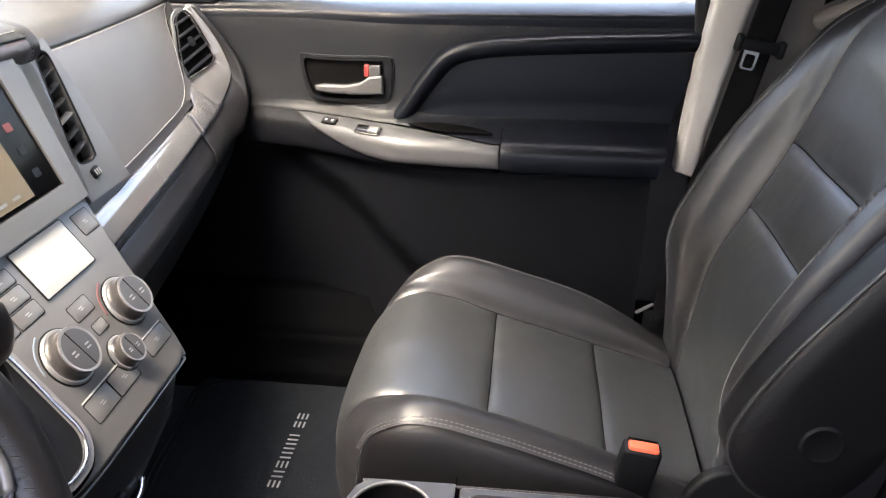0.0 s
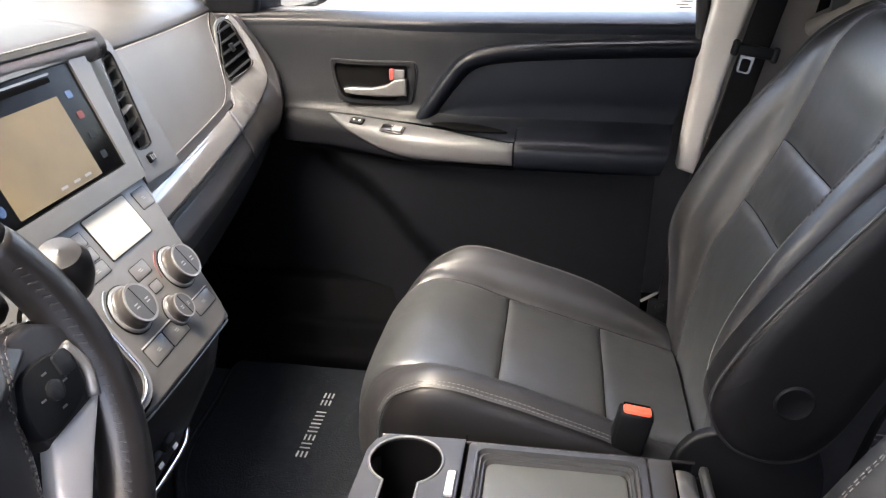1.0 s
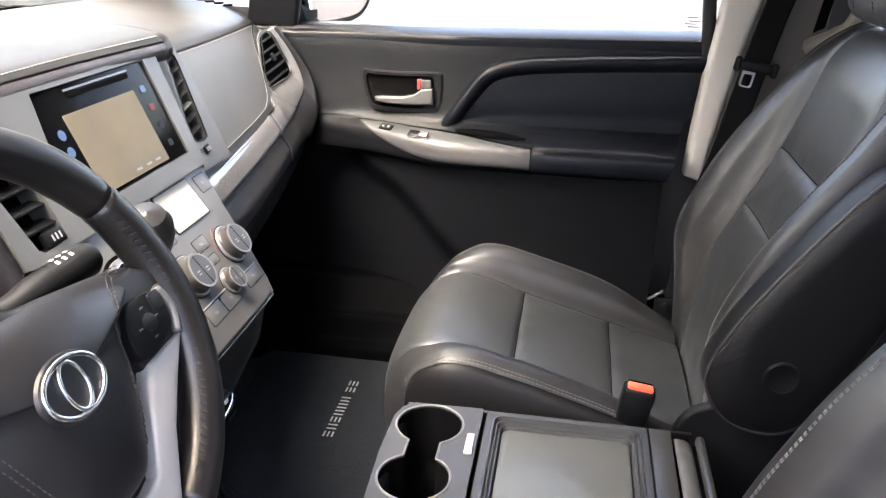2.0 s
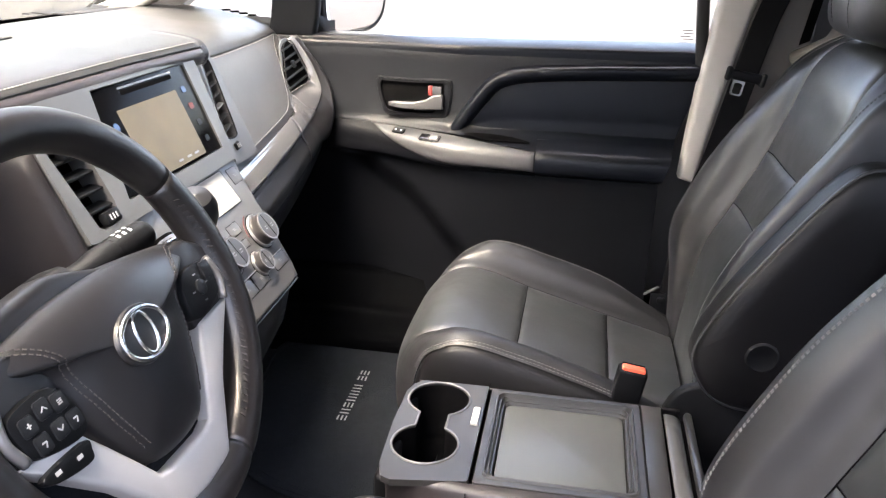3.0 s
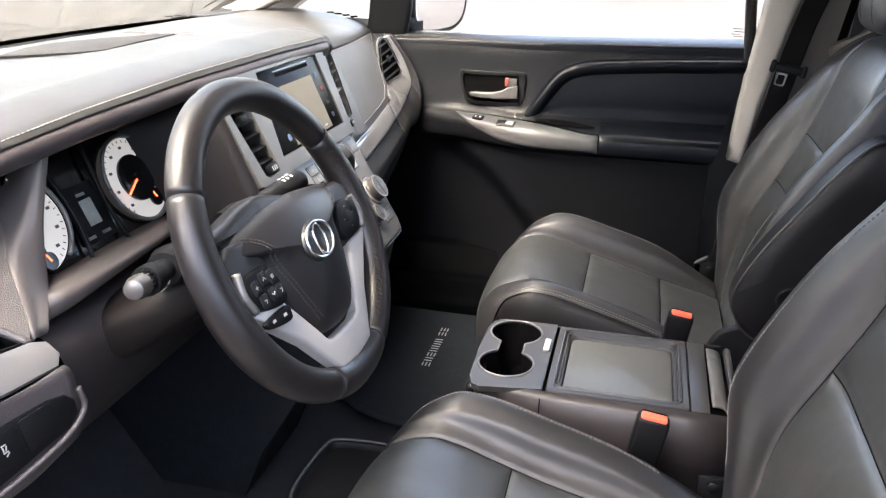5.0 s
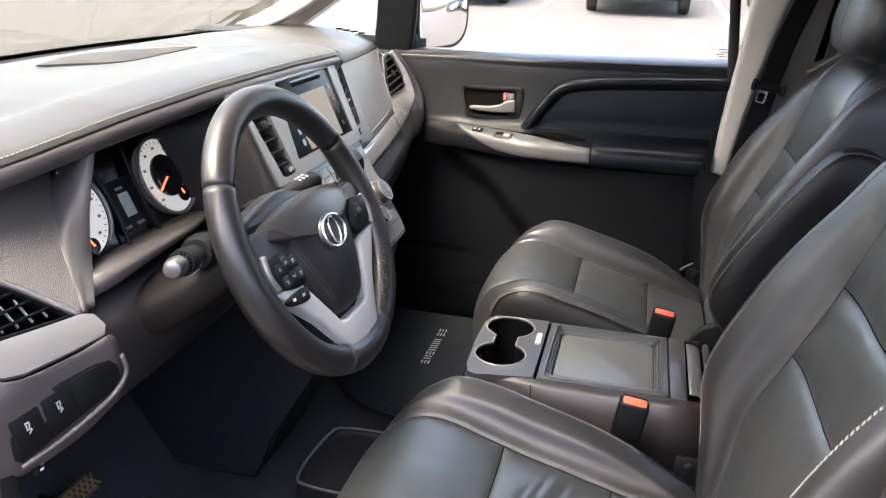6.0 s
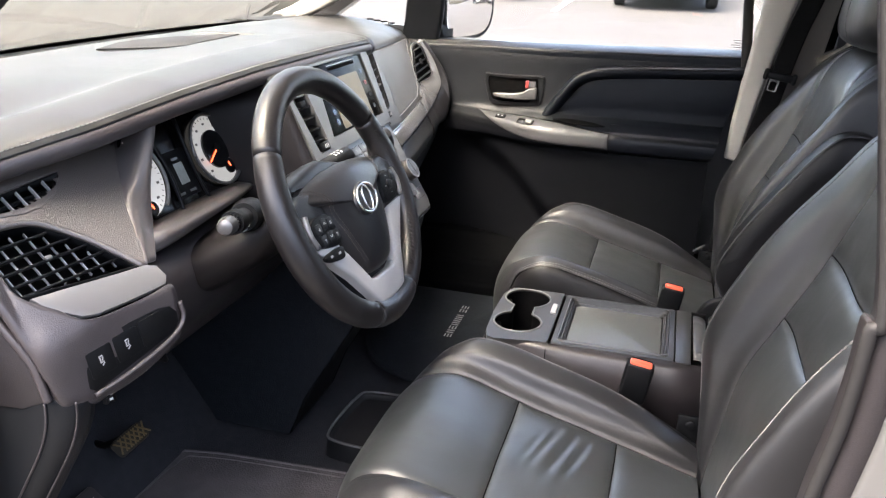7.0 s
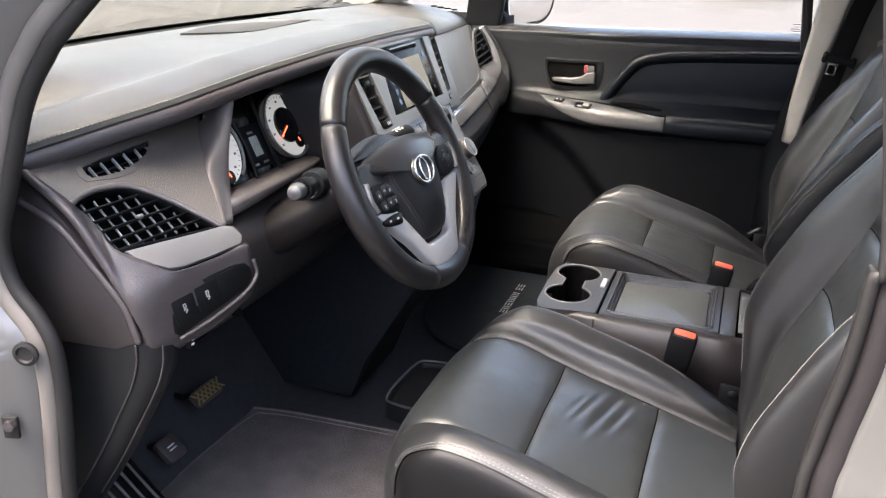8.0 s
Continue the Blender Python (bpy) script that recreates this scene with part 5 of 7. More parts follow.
        pod = part("switch_pod", slab(smooth_ring(podo, 30), 0.012, 0.003, 2), HARD, root, "black switch pod", pose(0, 0.005 if sx > 0 else -0.005, 0.004))
        if sx < 0:
            plus = [pose(0, 0, 0.0031), pose(0, 0, 0.0031, 0, 0, 90)]
            minus = [pose(0, 0.0008, 0.0031), pose(0.0012, -0.0014, 0.0031, 0, 0, 60)]
            chev_up = [pose(-0.0015, 0, 0.0031, 0, 0, 45), pose(0.0015, 0, 0.0031, 0, 0, -45)]
            chev_down = [pose(-0.0015, 0, 0.0031, 0, 0, -45), pose(0.0015, 0, 0.0031, 0, 0, 45)]
            block = [pose(0, 0.0016 * q, 0.0031) for q in (-1, 0, 1)]
            for (x, y), sign in zip(((-0.137, -0.013), (-0.133, -0.030), (-0.119, -0.009), (-0.103, -0.012), (-0.114, -0.029), (-0.098, -0.030)), (plus, minus, chev_up, block, chev_down, minus)):
                b = part("button", slab(rounded(0.0145, 0.0150, 0.003), 0.002, 0.0008), SOFT, pod, "", pose(x, y, 0.0115))
                part("symbol", bar_set([pose(0, 0, -0.001) @ q for q in sign], 0.0046, 0.0011, 0.0003), PRINT, b)
            low = part("lower_pod", slab(smooth_ring([(-0.149, -0.054), (-0.102, -0.053), (-0.099, -0.062), (-0.106, -0.070), (-0.142, -0.064)], 26), 0.006, 0.002), HARD, root, "black lower switch pod", pose(0, 0, 0.0125))
            part("symbol", bar_set([pose(-0.137, -0.058, 0.0061), pose(-0.114, -0.060, 0.0061)], 0.006, 0.0032, 0.0004), PRINT, low)
        else:
            part("button", lathe([(0.0, 0.0), (0.008, 0), (0.008, 0.003), (0.005, 0.004), (0, 0.0035)], 20), SOFT, pod, "", pose(0.118, -0.020, 0.0115))
            for x, y in ((0.118, -0.006), (0.118, -0.034), (0.105, -0.021), (0.131, -0.019)):
                part("arrow", bar_set([pose(x, y, 0.0121)], 0.005, 0.0015, 0.0003), BRUSHED, pod)
            part("button", slab(rounded(0.016, 0.018, 0.003), 0.003, 0.001), SOFT, pod, "", pose(0.138, -0.008, 0.0115))
    return root


steering_wheel()


# ---- centre stack ----
STACK = frame_at((-0.442, 0.0, 0.665), (0, 1, 0), (-0.586, 0, 0.81), (0.81, 0, 0.586))
SCREEN = frame_at((-0.432, 0.0, 0.664), (0, 1, 0), (-0.41, 0, 0.91), (0.91, 0, 0.41))


def centre_stack():
    root = thing("centre_stack", "grey centre stack with display, climate knobs and vents", "centre console")
    low = [(0.153, -0.001), (0.140, -0.045), (0.108, -0.186), (0.098, -0.202), (0.080, -0.206), (-0.10, -0.206), (-0.135, -0.200), (-0.150, -0.17), (-0.160, -0.10), (-0.185, -0.04), (-0.225, -0.001)]
    part("climate_panel", slab(low, 0.022, 0.004, 3), GREY, root, "satin grey control panel", STACK @ pose(0, 0, -0.022))
    edge = [(0.154, 0.0), (0.141, -0.045), (0.110, -0.187), (0.099, -0.204), (0.080, -0.2085), (-0.10, -0.2085), (-0.137, -0.2025)]
    part("chrome_edge", tube([tuple(STACK @ Vector((x, y, -0.006))) for x, y in spline(edge, 60)], 0.0014, 8), BRUSHED, root, "thin bright edge")
    # upper surround with openings for the screen and the left vent
    scr = [(-0.140, 0.022), (0.124, 0.022), (0.128, 0.155), (-0.108, 0.155)]
    ven = [(-0.233, 0.120), (-0.174, 0.128), (-0.166, 0.030), (-0.170, 0.008), (-0.205, 0.006), (-0.213, 0.012)]
    part("screen_surround", plate_with_holes([(-0.250, 0.16), (-0.238, 0.0), (-0.225, -0.002), (0.146, -0.002), (0.148, 0.0), (0.163, 0.16)], [scr, ven], 0.030), GREY, root, "satin grey surround", SCREEN)
    s = part("touch_screen", slab([(-0.139, 0.023), (0.123, 0.023), (0.127, 0.154), (-0.107, 0.154)], 0.004, 0.001), SCREEN_GLASS, root, "glossy black touch screen showing a beige picture", SCREEN @ pose(0, 0, -0.006))
    part("picture", slab(rounded(0.152, 0.096, 0.001, 2, (0.000, 0.075)), 0.0006, 0), SCREEN_MAP, s, "beige picture", pose(0, 0, 0.004))
    part("disc_slot", slab(rounded(0.130, 0.006, 0.002, 3, (0.015, 0.142)), 0.0008, 0), DARK, s, "black disc slot", pose(0, 0, 0.004))
    part("slot_lip", slab(rounded(0.136, 0.0025, 0.001, 2, (0.015, 0.148)), 0.0012, 0), BRUSHED, s, "", pose(0, 0, 0.004))
    for k in range(4):
        part("icon", lathe([(0.0, 0), (0.0062, 0), (0.0062, 0.0005), (0, 0.0005)], 20), SCREEN_BLUE, s, "blue icon", pose(-0.092, 0.044 + 0.020 * k, 0.004))
    for k in range(4):
        part("key", slab(rounded(0.011, 0.009, 0.002), 0.0006, 0), (HARD, HARD, RED_PRINT, SCREEN_BLUE)[k], s, "", pose(0.098, 0.045 + 0.025 * k, 0.004))
    part("key_label", bar_set([pose(0.052, 0.034, 0.0046), pose(0.030, 0.034, 0.0046), pose(0.006, 0.034, 0.0046)], 0.012, 0.003, 0.0003), BRUSHED, s)
    # left vent
    v = part("vent", plate_with_holes(ven, [], 0.004), DARK, root, "black air vent", SCREEN @ pose(0, 0, -0.028))
    for k in range(5):
        y = 0.032 + 0.021 * k
        part("blade", box(0.056, 0.0035, 0.018, 0.001, 1), BRUSHED if k == 4 else HARD, v, "", pose(-0.190 - 0.008 * k / 4, y, 0.016, 28))
    part("tab", box(0.020, 0.012, 0.012, 0.003), HARD, v, "", pose(-0.198, 0.098, 0.022))
    part("thumbwheel", box(0.028, 0.016, 0.012, 0.003), HARD, v, "", pose(-0.182, 0.016, 0.024))
    part("thumb_mark", bar_set([pose(-0.189 + 0.006 * k, 0.016, 0.030) for k in range(3)], 0.002, 0.007, 0.0006), PRINT, v)
    # pale display and buttons
    part("display", slab(rounded(0.088, 0.053, 0.002, 3, (0.047, -0.038)), 0.0015, 0.0005), DISPLAY, root, "pale blank climate display", STACK)
    part("display_rim", frame_slab(rounded(0.091, 0.056, 0.003, 3, (0.047, -0.038)), rounded(0.088, 0.053, 0.002, 3, (0.047, -0.038)), 0.0012), HARD, root, "", STACK)

    def button(x, y, w, h, mark=True, name="button"):
        b = part(name, slab(rounded(w, h, 0.002, 3), 0.0006, 0.0003), GREY, root, "", STACK @ pose(x, y, 0))
        part("gap", frame_slab(rounded(w + 0.0016, h + 0.0016, 0.0026, 3), rounded(w + 0.0002, h + 0.0002, 0.002, 3), 0.0004), DARK, b)
        if mark:
            part("symbol", bar_set([pose(-0.0008, 0.0012, 0.0006), pose(0.0008, -0.0012, 0.0006)], 0.0062, 0.0012, 0.0003), CAP_PRINT, b)
        return b
    button(0.122, -0.028, 0.029, 0.024)
    button(0.027, -0.091, 0.032, 0.017)
    button(0.030, -0.116, 0.020, 0.012, False)
    for k in range(3):
        button(-0.028, -0.026 - 0.0185 * k, 0.036, 0.0155)
        button(-0.066, -0.026 - 0.0185 * k, 0.034, 0.0155)
    button(0.079, -0.168, 0.046, 0.019)
    button(0.006, -0.167, 0.041, 0.022)
    button(-0.037, -0.167, 0.041, 0.022)
    part("light_bar", bar_set([STACK @ pose(-0.016, -0.1535, 0.0003), ], 0.084, 0.0014, 0.0006), PRINT, root, "thin pale line")
    part("light_bar", bar_set([STACK @ pose(0.079, -0.1565, 0.0003), ], 0.046, 0.0014, 0.0006), PRINT, root)
    for x, y, r, h in ((0.0815, -0.1155, 0.0230, 0.0185), (-0.030, -0.1145, 0.0238, 0.0185), (0.028, -0.1510, 0.0160, 0.0150)):
        k = part("knob", lathe([(0.0, 0.0), (r * 1.10, 0), (r * 1.10, 0.003), (r * 1.03, 0.0045), (r * 0.985, 0.006), (r * 0.97, h * 0.60), (r * 0.99, h * 0.72), (r * 0.99, h * 0.93), (r * 0.96, h), (r * 0.90, h), (r * 0.88, h - 0.001), (0, h - 0.001)], 48), KNOB_SIDE, root, "satin metal knob", STACK @ pose(x, y, 0))
        part("crown_ring", lathe([(r * 0.90, h), (r * 0.97, h + 0.0004), (r * 0.985, h - 0.0012), (r * 0.90, h - 0.0014)], 48), BRUSHED, k, "bright crown ring")
        part("base_ring", lathe([(r * 1.10, 0.0), (r * 1.19, 0.0), (r * 1.20, 0.0016), (r * 1.13, 0.0038)], 48), BRUSHED, k, "bright base ring")
        part("shadow_gap", lathe([(r * 1.20, 0.0), (r * 1.26, 0.0), (r * 1.26, 0.0006), (r * 1.20, 0.0008)], 48), HARD, k)
        cap = part("cap", lathe([(0.0, h - 0.0012), (r * 0.88, h - 0.0012), (r * 0.86, h + 0.0002), (0.0, h + 0.0004)], 36), GREY_DARK, k, "dark grey push cap")
        part("cap_line", bar_set([pose(0, 0, h + 0.0001, 0, 0, 95)], r * 1.7, 0.0008, 0.0006), DARK, cap)
        part("symbol", bar_set([pose(-r * 0.42, r * 0.06, h + 0.0003), pose(-r * 0.40, -r * 0.10, h + 0.0003), pose(r * 0.42, -r * 0.02, h + 0.0003), pose(r * 0.40, -r * 0.18, h + 0.0003)], r * 0.26, r * 0.06, 0.0003), CAP_PRINT, cap)
        if r > 0.02:
            arc = [(r * 1.42 * math.cos(t), r * 1.42 * math.sin(t), 0.0002) for t in np.linspace(1.9, 3.1, 14)]
            part("temperature_arc", tube(arc, 0.0012, 6, flat=0.4), RED_PRINT if x > 0 else BLUE_PRINT, k, "faint printed arc")
    # lower body with a pocket
    P = np.array([[(x, y * w, z) for y in np.linspace(-0.13, 0.098, 8)] for x, z, w in ((-0.334, 0.502, 1), (-0.338, 0.47, 1), (-0.35, 0.42, 0.99), (-0.40, 0.32, 0.97), (-0.46, 0.22, 0.95), (-0.52, 0.12, 0.93), (-0.56, 0.02, 0.92))])
    part("lower_body", grid_mesh(P, 0.015), SOFT, root, "black lower body")
    for y in (-0.13, 0.098):
        part("side_panel", slab([(-0.334, 0.502), (-0.35, 0.42), (-0.40, 0.32), (-0.46, 0.22), (-0.52, 0.12), (-0.56, 0.02), (-0.85, 0.02), (-0.80, 0.60), (-0.46, 0.66)], 0.012, 0.003), MAT_CARPET, root, "black carpeted side panel", frame_at((0, y + 0.006, 0), (1, 0, 0), (0, 0, 1), (0, -1, 0)))
    part("pocket_line", tube([(-0.345, 0.095, 0.440), (-0.358, -0.02, 0.425), (-0.362, -0.12, 0.415)], 0.0012, 6), BRUSHED, root)
    p = spline([(-0.395, 0.090, 0.330), (-0.385, 0.05, 0.325), (-0.384, -0.06, 0.322), (-0.392, -0.12, 0.325)], 20)
    part("pocket_bar", tube(p, 0.004, 8), CHROME, root, "chrome pocket bar")
    for k in range(2):
        part("toggle", box(0.010, 0.022, 0.016, 0.003), HARD, root, "black toggle switch", pose(-0.352, -0.035 - 0.035 * k, 0.405, 0, 25))
        part("symbol", bar_set([frame_at((-0.344, -0.035 - 0.035 * k, 0.400), (0, 1, 0), (-0.42, 0, 0.9), (0.9, 0, 0.42))], 0.010, 0.005, 0.0005), WHITE_PRINT, root)
    return root


centre_stack()


def gear_lever():
    m = STACK @ pose(-0.115, -0.110, 0)
    root = thing("gear_lever", "black gear lever with a rounded leather knob and silver gate", "gear lever", m)
    part("gate", frame_slab(rounded(0.085, 0.150, 0.035, 8, (-0.004, -0.01)), rounded(0.070, 0.135, 0.030, 8, (-0.004, -0.01)), 0.006), BRUSHED, root, "bright silver gate ring")
    part("gate_groove", frame_slab(rounded(0.094, 0.159, 0.039, 8, (-0.004, -0.01)), rounded(0.086, 0.151, 0.036, 8, (-0.004, -0.01)), 0.0012), DARK, root, "dark groove")
    part("gate_lip", tube([(x, y, 0.006) for x, y in rounded(0.072, 0.137, 0.031, 8, (-0.004, -0.01))], 0.0018, 6, True), CHROME, root, "chrome lip")
    part("gate_well", slab(rounded(0.070, 0.135, 0.030, 8, (-0.004, -0.01)), 0.002, 0), HARD, root)
    part("stem", tube([(0.0, -0.01, 0.0), (-0.03, 0.025, 0.045), (-0.055, 0.055, 0.085)], 0.009, 10), HARD, root)
    prof = [(0.0, 0.0), (0.014, 0.0), (0.021, 0.012), (0.0245, 0.030), (0.0235, 0.046), (0.017, 0.058), (0.0, 0.062)]
    part("knob", lathe(prof, 24), KNOB_BLACK, root, "rounded black knob", pose(-0.050, 0.050, 0.076) @ pose(0, 0, 0, -35, -30, 0))
    return root


gear_lever()


# ---- console between the seats ----
def console():
    root = thing("floor_console", "black console with double cup holder and lidded tray", "console")
    Z = 0.326

    def eight():
        out = []
        r = 0.047
        for cy, a0, a1 in ((0.071, -62, 242), (-0.047, 118, 422)):
            for a in np.linspace(a0, a1, 26):
                out.append((-0.094 + r * math.cos(radians(a)), cy + r * math.sin(radians(a))))
        return out
    hole = eight()
    front = [(-0.024, 0.124), (-0.024, -0.118), (-0.124, -0.134), (-0.138, -0.128), (-0.146, -0.10), (-0.150, 0.0), (-0.148, 0.085), (-0.140, 0.108), (-0.125, 0.122)]
    part("cup_panel", plate_with_holes(front, [hole], 0.010), CONSOLE_TOP, root, "dark satin cup holder panel", pose(0, 0, Z))
    part("cup_ring", tube([(x, y, Z + 0.0005) for x, y in hole], 0.0018, 8, True), BRUSHED, root, "bright ring round both wells")
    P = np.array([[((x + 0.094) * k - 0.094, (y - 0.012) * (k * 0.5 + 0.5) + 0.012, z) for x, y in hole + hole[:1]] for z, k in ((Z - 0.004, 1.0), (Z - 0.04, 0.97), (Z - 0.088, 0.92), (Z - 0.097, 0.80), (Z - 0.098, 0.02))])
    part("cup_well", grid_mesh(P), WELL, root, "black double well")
    part("latch", box(0.011, 0.045, 0.005, 0.002, 2, c=(-0.033, 0.033, Z + 0.002)), SILVER, root, "small silver latch")
    # lid with a shallow tray: a rounded rim, then steps down to the smooth bottom
    rr = lambda w, h, r, x=0.095, y=0.001: rounded(w, h, r, 6, (x, y))
    rings = [(rr(0.226, 0.238, 0.006), -0.012), (rr(0.226, 0.238, 0.006), -0.001), (rr(0.223, 0.235, 0.006), 0.0), (rr(0.206, 0.216, 0.012), 0.0), (rr(0.203, 0.213, 0.012), 0.003), (rr(0.200, 0.210, 0.012), 0.003),
             (rr(0.196, 0.206, 0.012), -0.003), (rr(0.193, 0.203, 0.012), -0.003), (rr(0.190, 0.200, 0.012), -0.0015), (rr(0.186, 0.196, 0.012), -0.007), (rr(0.182, 0.192, 0.012), -0.007), (rr(0.178, 0.188, 0.012), -0.012), (rr(0.03, 0.03, 0.010), -0.012)]
    P = np.array([[(x, y, Z + z) for x, y in r + r[:1]] for r, z in rings])
    me = sharp(grid_mesh(P), 30)
    bm = bmesh.new()
    bm.from_mesh(me)
    bmesh.ops.remove_doubles(bm, verts=bm.verts, dist=1e-5)
    bmesh.ops.holes_fill(bm, edges=bm.edges, sides=0)
    bm.to_mesh(me)
    bm.free()
    part("tray_lid", me, CONSOLE_TOP, root, "stepped satin black tray lid")
    part("tray_mat", slab(rr(0.175, 0.185, 0.012), 0.001, 0.0003), TRAY, root, "smooth grey tray bottom", pose(0, 0, Z - 0.0118))
    part("rear_panel", slab([(0.210, 0.120), (0.210, -0.118), (0.238, -0.118), (0.240, 0.120)][::-1], 0.010, 0.002), CONSOLE_TOP, root, "", pose(0, 0, Z - 0.010))
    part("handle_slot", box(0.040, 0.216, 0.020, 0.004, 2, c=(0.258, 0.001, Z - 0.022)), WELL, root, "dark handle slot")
    P = np.array([[(0.248 + 0.018 * math.sin(a), y, Z - 0.014 + 0.012 * math.cos(a)) for a in np.linspace(-0.3, 1.5, 8)] for y in np.linspace(-0.096, 0.100, 6)])
    part("lid_handle", grid_mesh(P, 0.003), GREY, root, "satin grey lid handle")
    part("rear_lip", box(0.012, 0.236, 0.016, 0.005, 2, c=(0.280, 0.001, Z - 0.010)), CONSOLE_TOP, root)
    # body
    for y0, s in ((-0.119, -1), (0.125, 1)):
        prof = [(y0, Z - 0.003), (y0 + s * 0.012, Z - 0.012), (y0 + s * 0.020, 0.27), (y0 + s * 0.018, 0.235), (y0 + s * 0.006, 0.222), (y0 - s * 0.002, 0.14), (y0 - s * 0.012, 0.01)]
        xs = [-0.135, -0.128, -0.06, -0.024, 0.0, 0.1, 0.2, 0.27]
        k = [-0.8, 0.0, 0.6, 0.8, 0.9, 1, 1, 1]
        P = np.array([[(x, y0 + (y - y0) * kk if z > 0.2 else y, z) for y, z in prof] for x, kk in zip(xs, k)])
        part("side_panel", grid_mesh(P, 0.004), CONSOLE_SIDE, root, "dark taupe side panel")
        part("side_gap", box(0.0015, 0.002, 0.085, 0, 1, c=(-0.024, y0 + s * 0.0175, 0.278)), DARK, root)
    part("body", box(0.40, 0.225, 0.205, 0.012, 2, c=(0.066, 0.003, 0.1125)), HARD, root, "black console body")
    part("front_cover", box(0.02, 0.22, 0.30, 0.009, 3, c=(-0.142, -0.005, 0.163)), HARD, root)
    return root


console()


# ---- buckles ----
def buckle(name, x, y, z, lean, label):
    root = thing(name, label, "seat belt buckle", pose(x, y, z) @ pose(0, 0, 0, 4, lean, 0), "seat belt buckles")
    part("housing", box(0.048, 0.026, 0.078, 0.006, 3, c=(0, 0, -0.036)), HARD, root, "black buckle housing")
    part("button", box(0.038, 0.015, 0.010, 0.003, 2, c=(0.0, -0.003, 0.0025)), RED, root, "red release button")
    part("slot", box(0.036, 0.003, 0.006, 0, 1, c=(0.0, 0.0085, 0.002)), DARK, root)
    part("stalk", tube([(0.004, 0, -0.07), (0.010, 0.0, -0.13), (0.02, 0.0, -0.20)], 0.016, 8, flat=0.5), HARD, root)
    return root


buckle("seat_belt_buckle", 0.201, 0.198, 0.342, 8, "black seat belt buckle with red button beside the passenger cushion")
buckle("seat_belt_buckle", 0.151, -0.194, 0.349, 8, "black seat belt buckle with red button beside the driver cushion")


# ---- floor mats and floor details ----
def floor_mat(name, outline, mat, z, label):
    root = thing(name, label, "floor mat", pose(0, 0, z))
    part("mat_carpet", slab(smooth_ring(outline, 60), 0.012, 0.005, 2), mat, root)
    part("stitched_border", tube([(x * 0.93 + 0.07 * np.mean([q[0] for q in outline]), y * 0.93 + 0.07 * np.mean([q[1] for q in outline]), 0.0115) for x, y in spline(outline, 100, True)], 0.0022, 6, True), mat, root, "raised border line")
    ring = spline(outline, 120, True)
    part("edging", tube([(x, y, 0.008) for x, y in ring], 0.0055, 8, True), mat, root, "bound edge")
    return root


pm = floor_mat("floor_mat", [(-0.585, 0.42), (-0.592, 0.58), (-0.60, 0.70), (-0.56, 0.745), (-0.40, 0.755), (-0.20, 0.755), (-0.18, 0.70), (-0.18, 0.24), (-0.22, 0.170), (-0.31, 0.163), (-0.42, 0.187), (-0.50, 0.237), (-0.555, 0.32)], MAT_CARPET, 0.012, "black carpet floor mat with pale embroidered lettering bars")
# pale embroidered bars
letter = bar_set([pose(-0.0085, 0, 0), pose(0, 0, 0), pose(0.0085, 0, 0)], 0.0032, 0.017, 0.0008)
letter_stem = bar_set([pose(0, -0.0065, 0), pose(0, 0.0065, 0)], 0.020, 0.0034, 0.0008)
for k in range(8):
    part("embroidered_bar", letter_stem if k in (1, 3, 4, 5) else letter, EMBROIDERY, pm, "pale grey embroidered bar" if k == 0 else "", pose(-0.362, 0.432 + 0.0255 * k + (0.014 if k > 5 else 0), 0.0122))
floor_mat("floor_mat", [(-0.76, -0.56), (-0.745, -0.30), (-0.70, -0.255), (-0.50, -0.235), (-0.30, -0.225), (-0.15, -0.23), (-0.12, -0.30), (-0.12, -0.66), (-0.16, -0.72), (-0.50, -0.73), (-0.66, -0.70), (-0.74, -0.63)], MAT_WORN, 0.012, "worn dark grey carpet driver floor mat")


def floor_tray():
    root = thing("floor_tray", "shallow black floor tray with a bright rim", "storage tray", pose(-0.375, -0.050, -0.018))
    o = smooth_ring([(-0.095, -0.075), (-0.090, 0.07), (-0.06, 0.105), (0.06, 0.11), (0.09, 0.09), (0.09, -0.09), (0.06, -0.11), (-0.06, -0.108)], 48)
    P = np.array([[(x * k, y * k, z) for x, y in o + o[:1]] for k, z in ((1.06, 0.0), (1.02, 0.055), (1.0, 0.060), (0.95, 0.055), (0.92, 0.046), (0.02, 0.045))])
    part("bin", grid_mesh(P), SOFT, root)
    part("tray_liner", slab([(x * 0.90, y * 0.90) for x, y in o], 0.002, 0.0005), LINER, root, "dark grey liner", pose(0, 0, 0.0445))
    part("rim", tube([(x * 1.0, y * 1.0, 0.060) for x, y in o], 0.0028, 8, True), BRUSHED, root, "worn bright rim")
    return root


floor_tray()


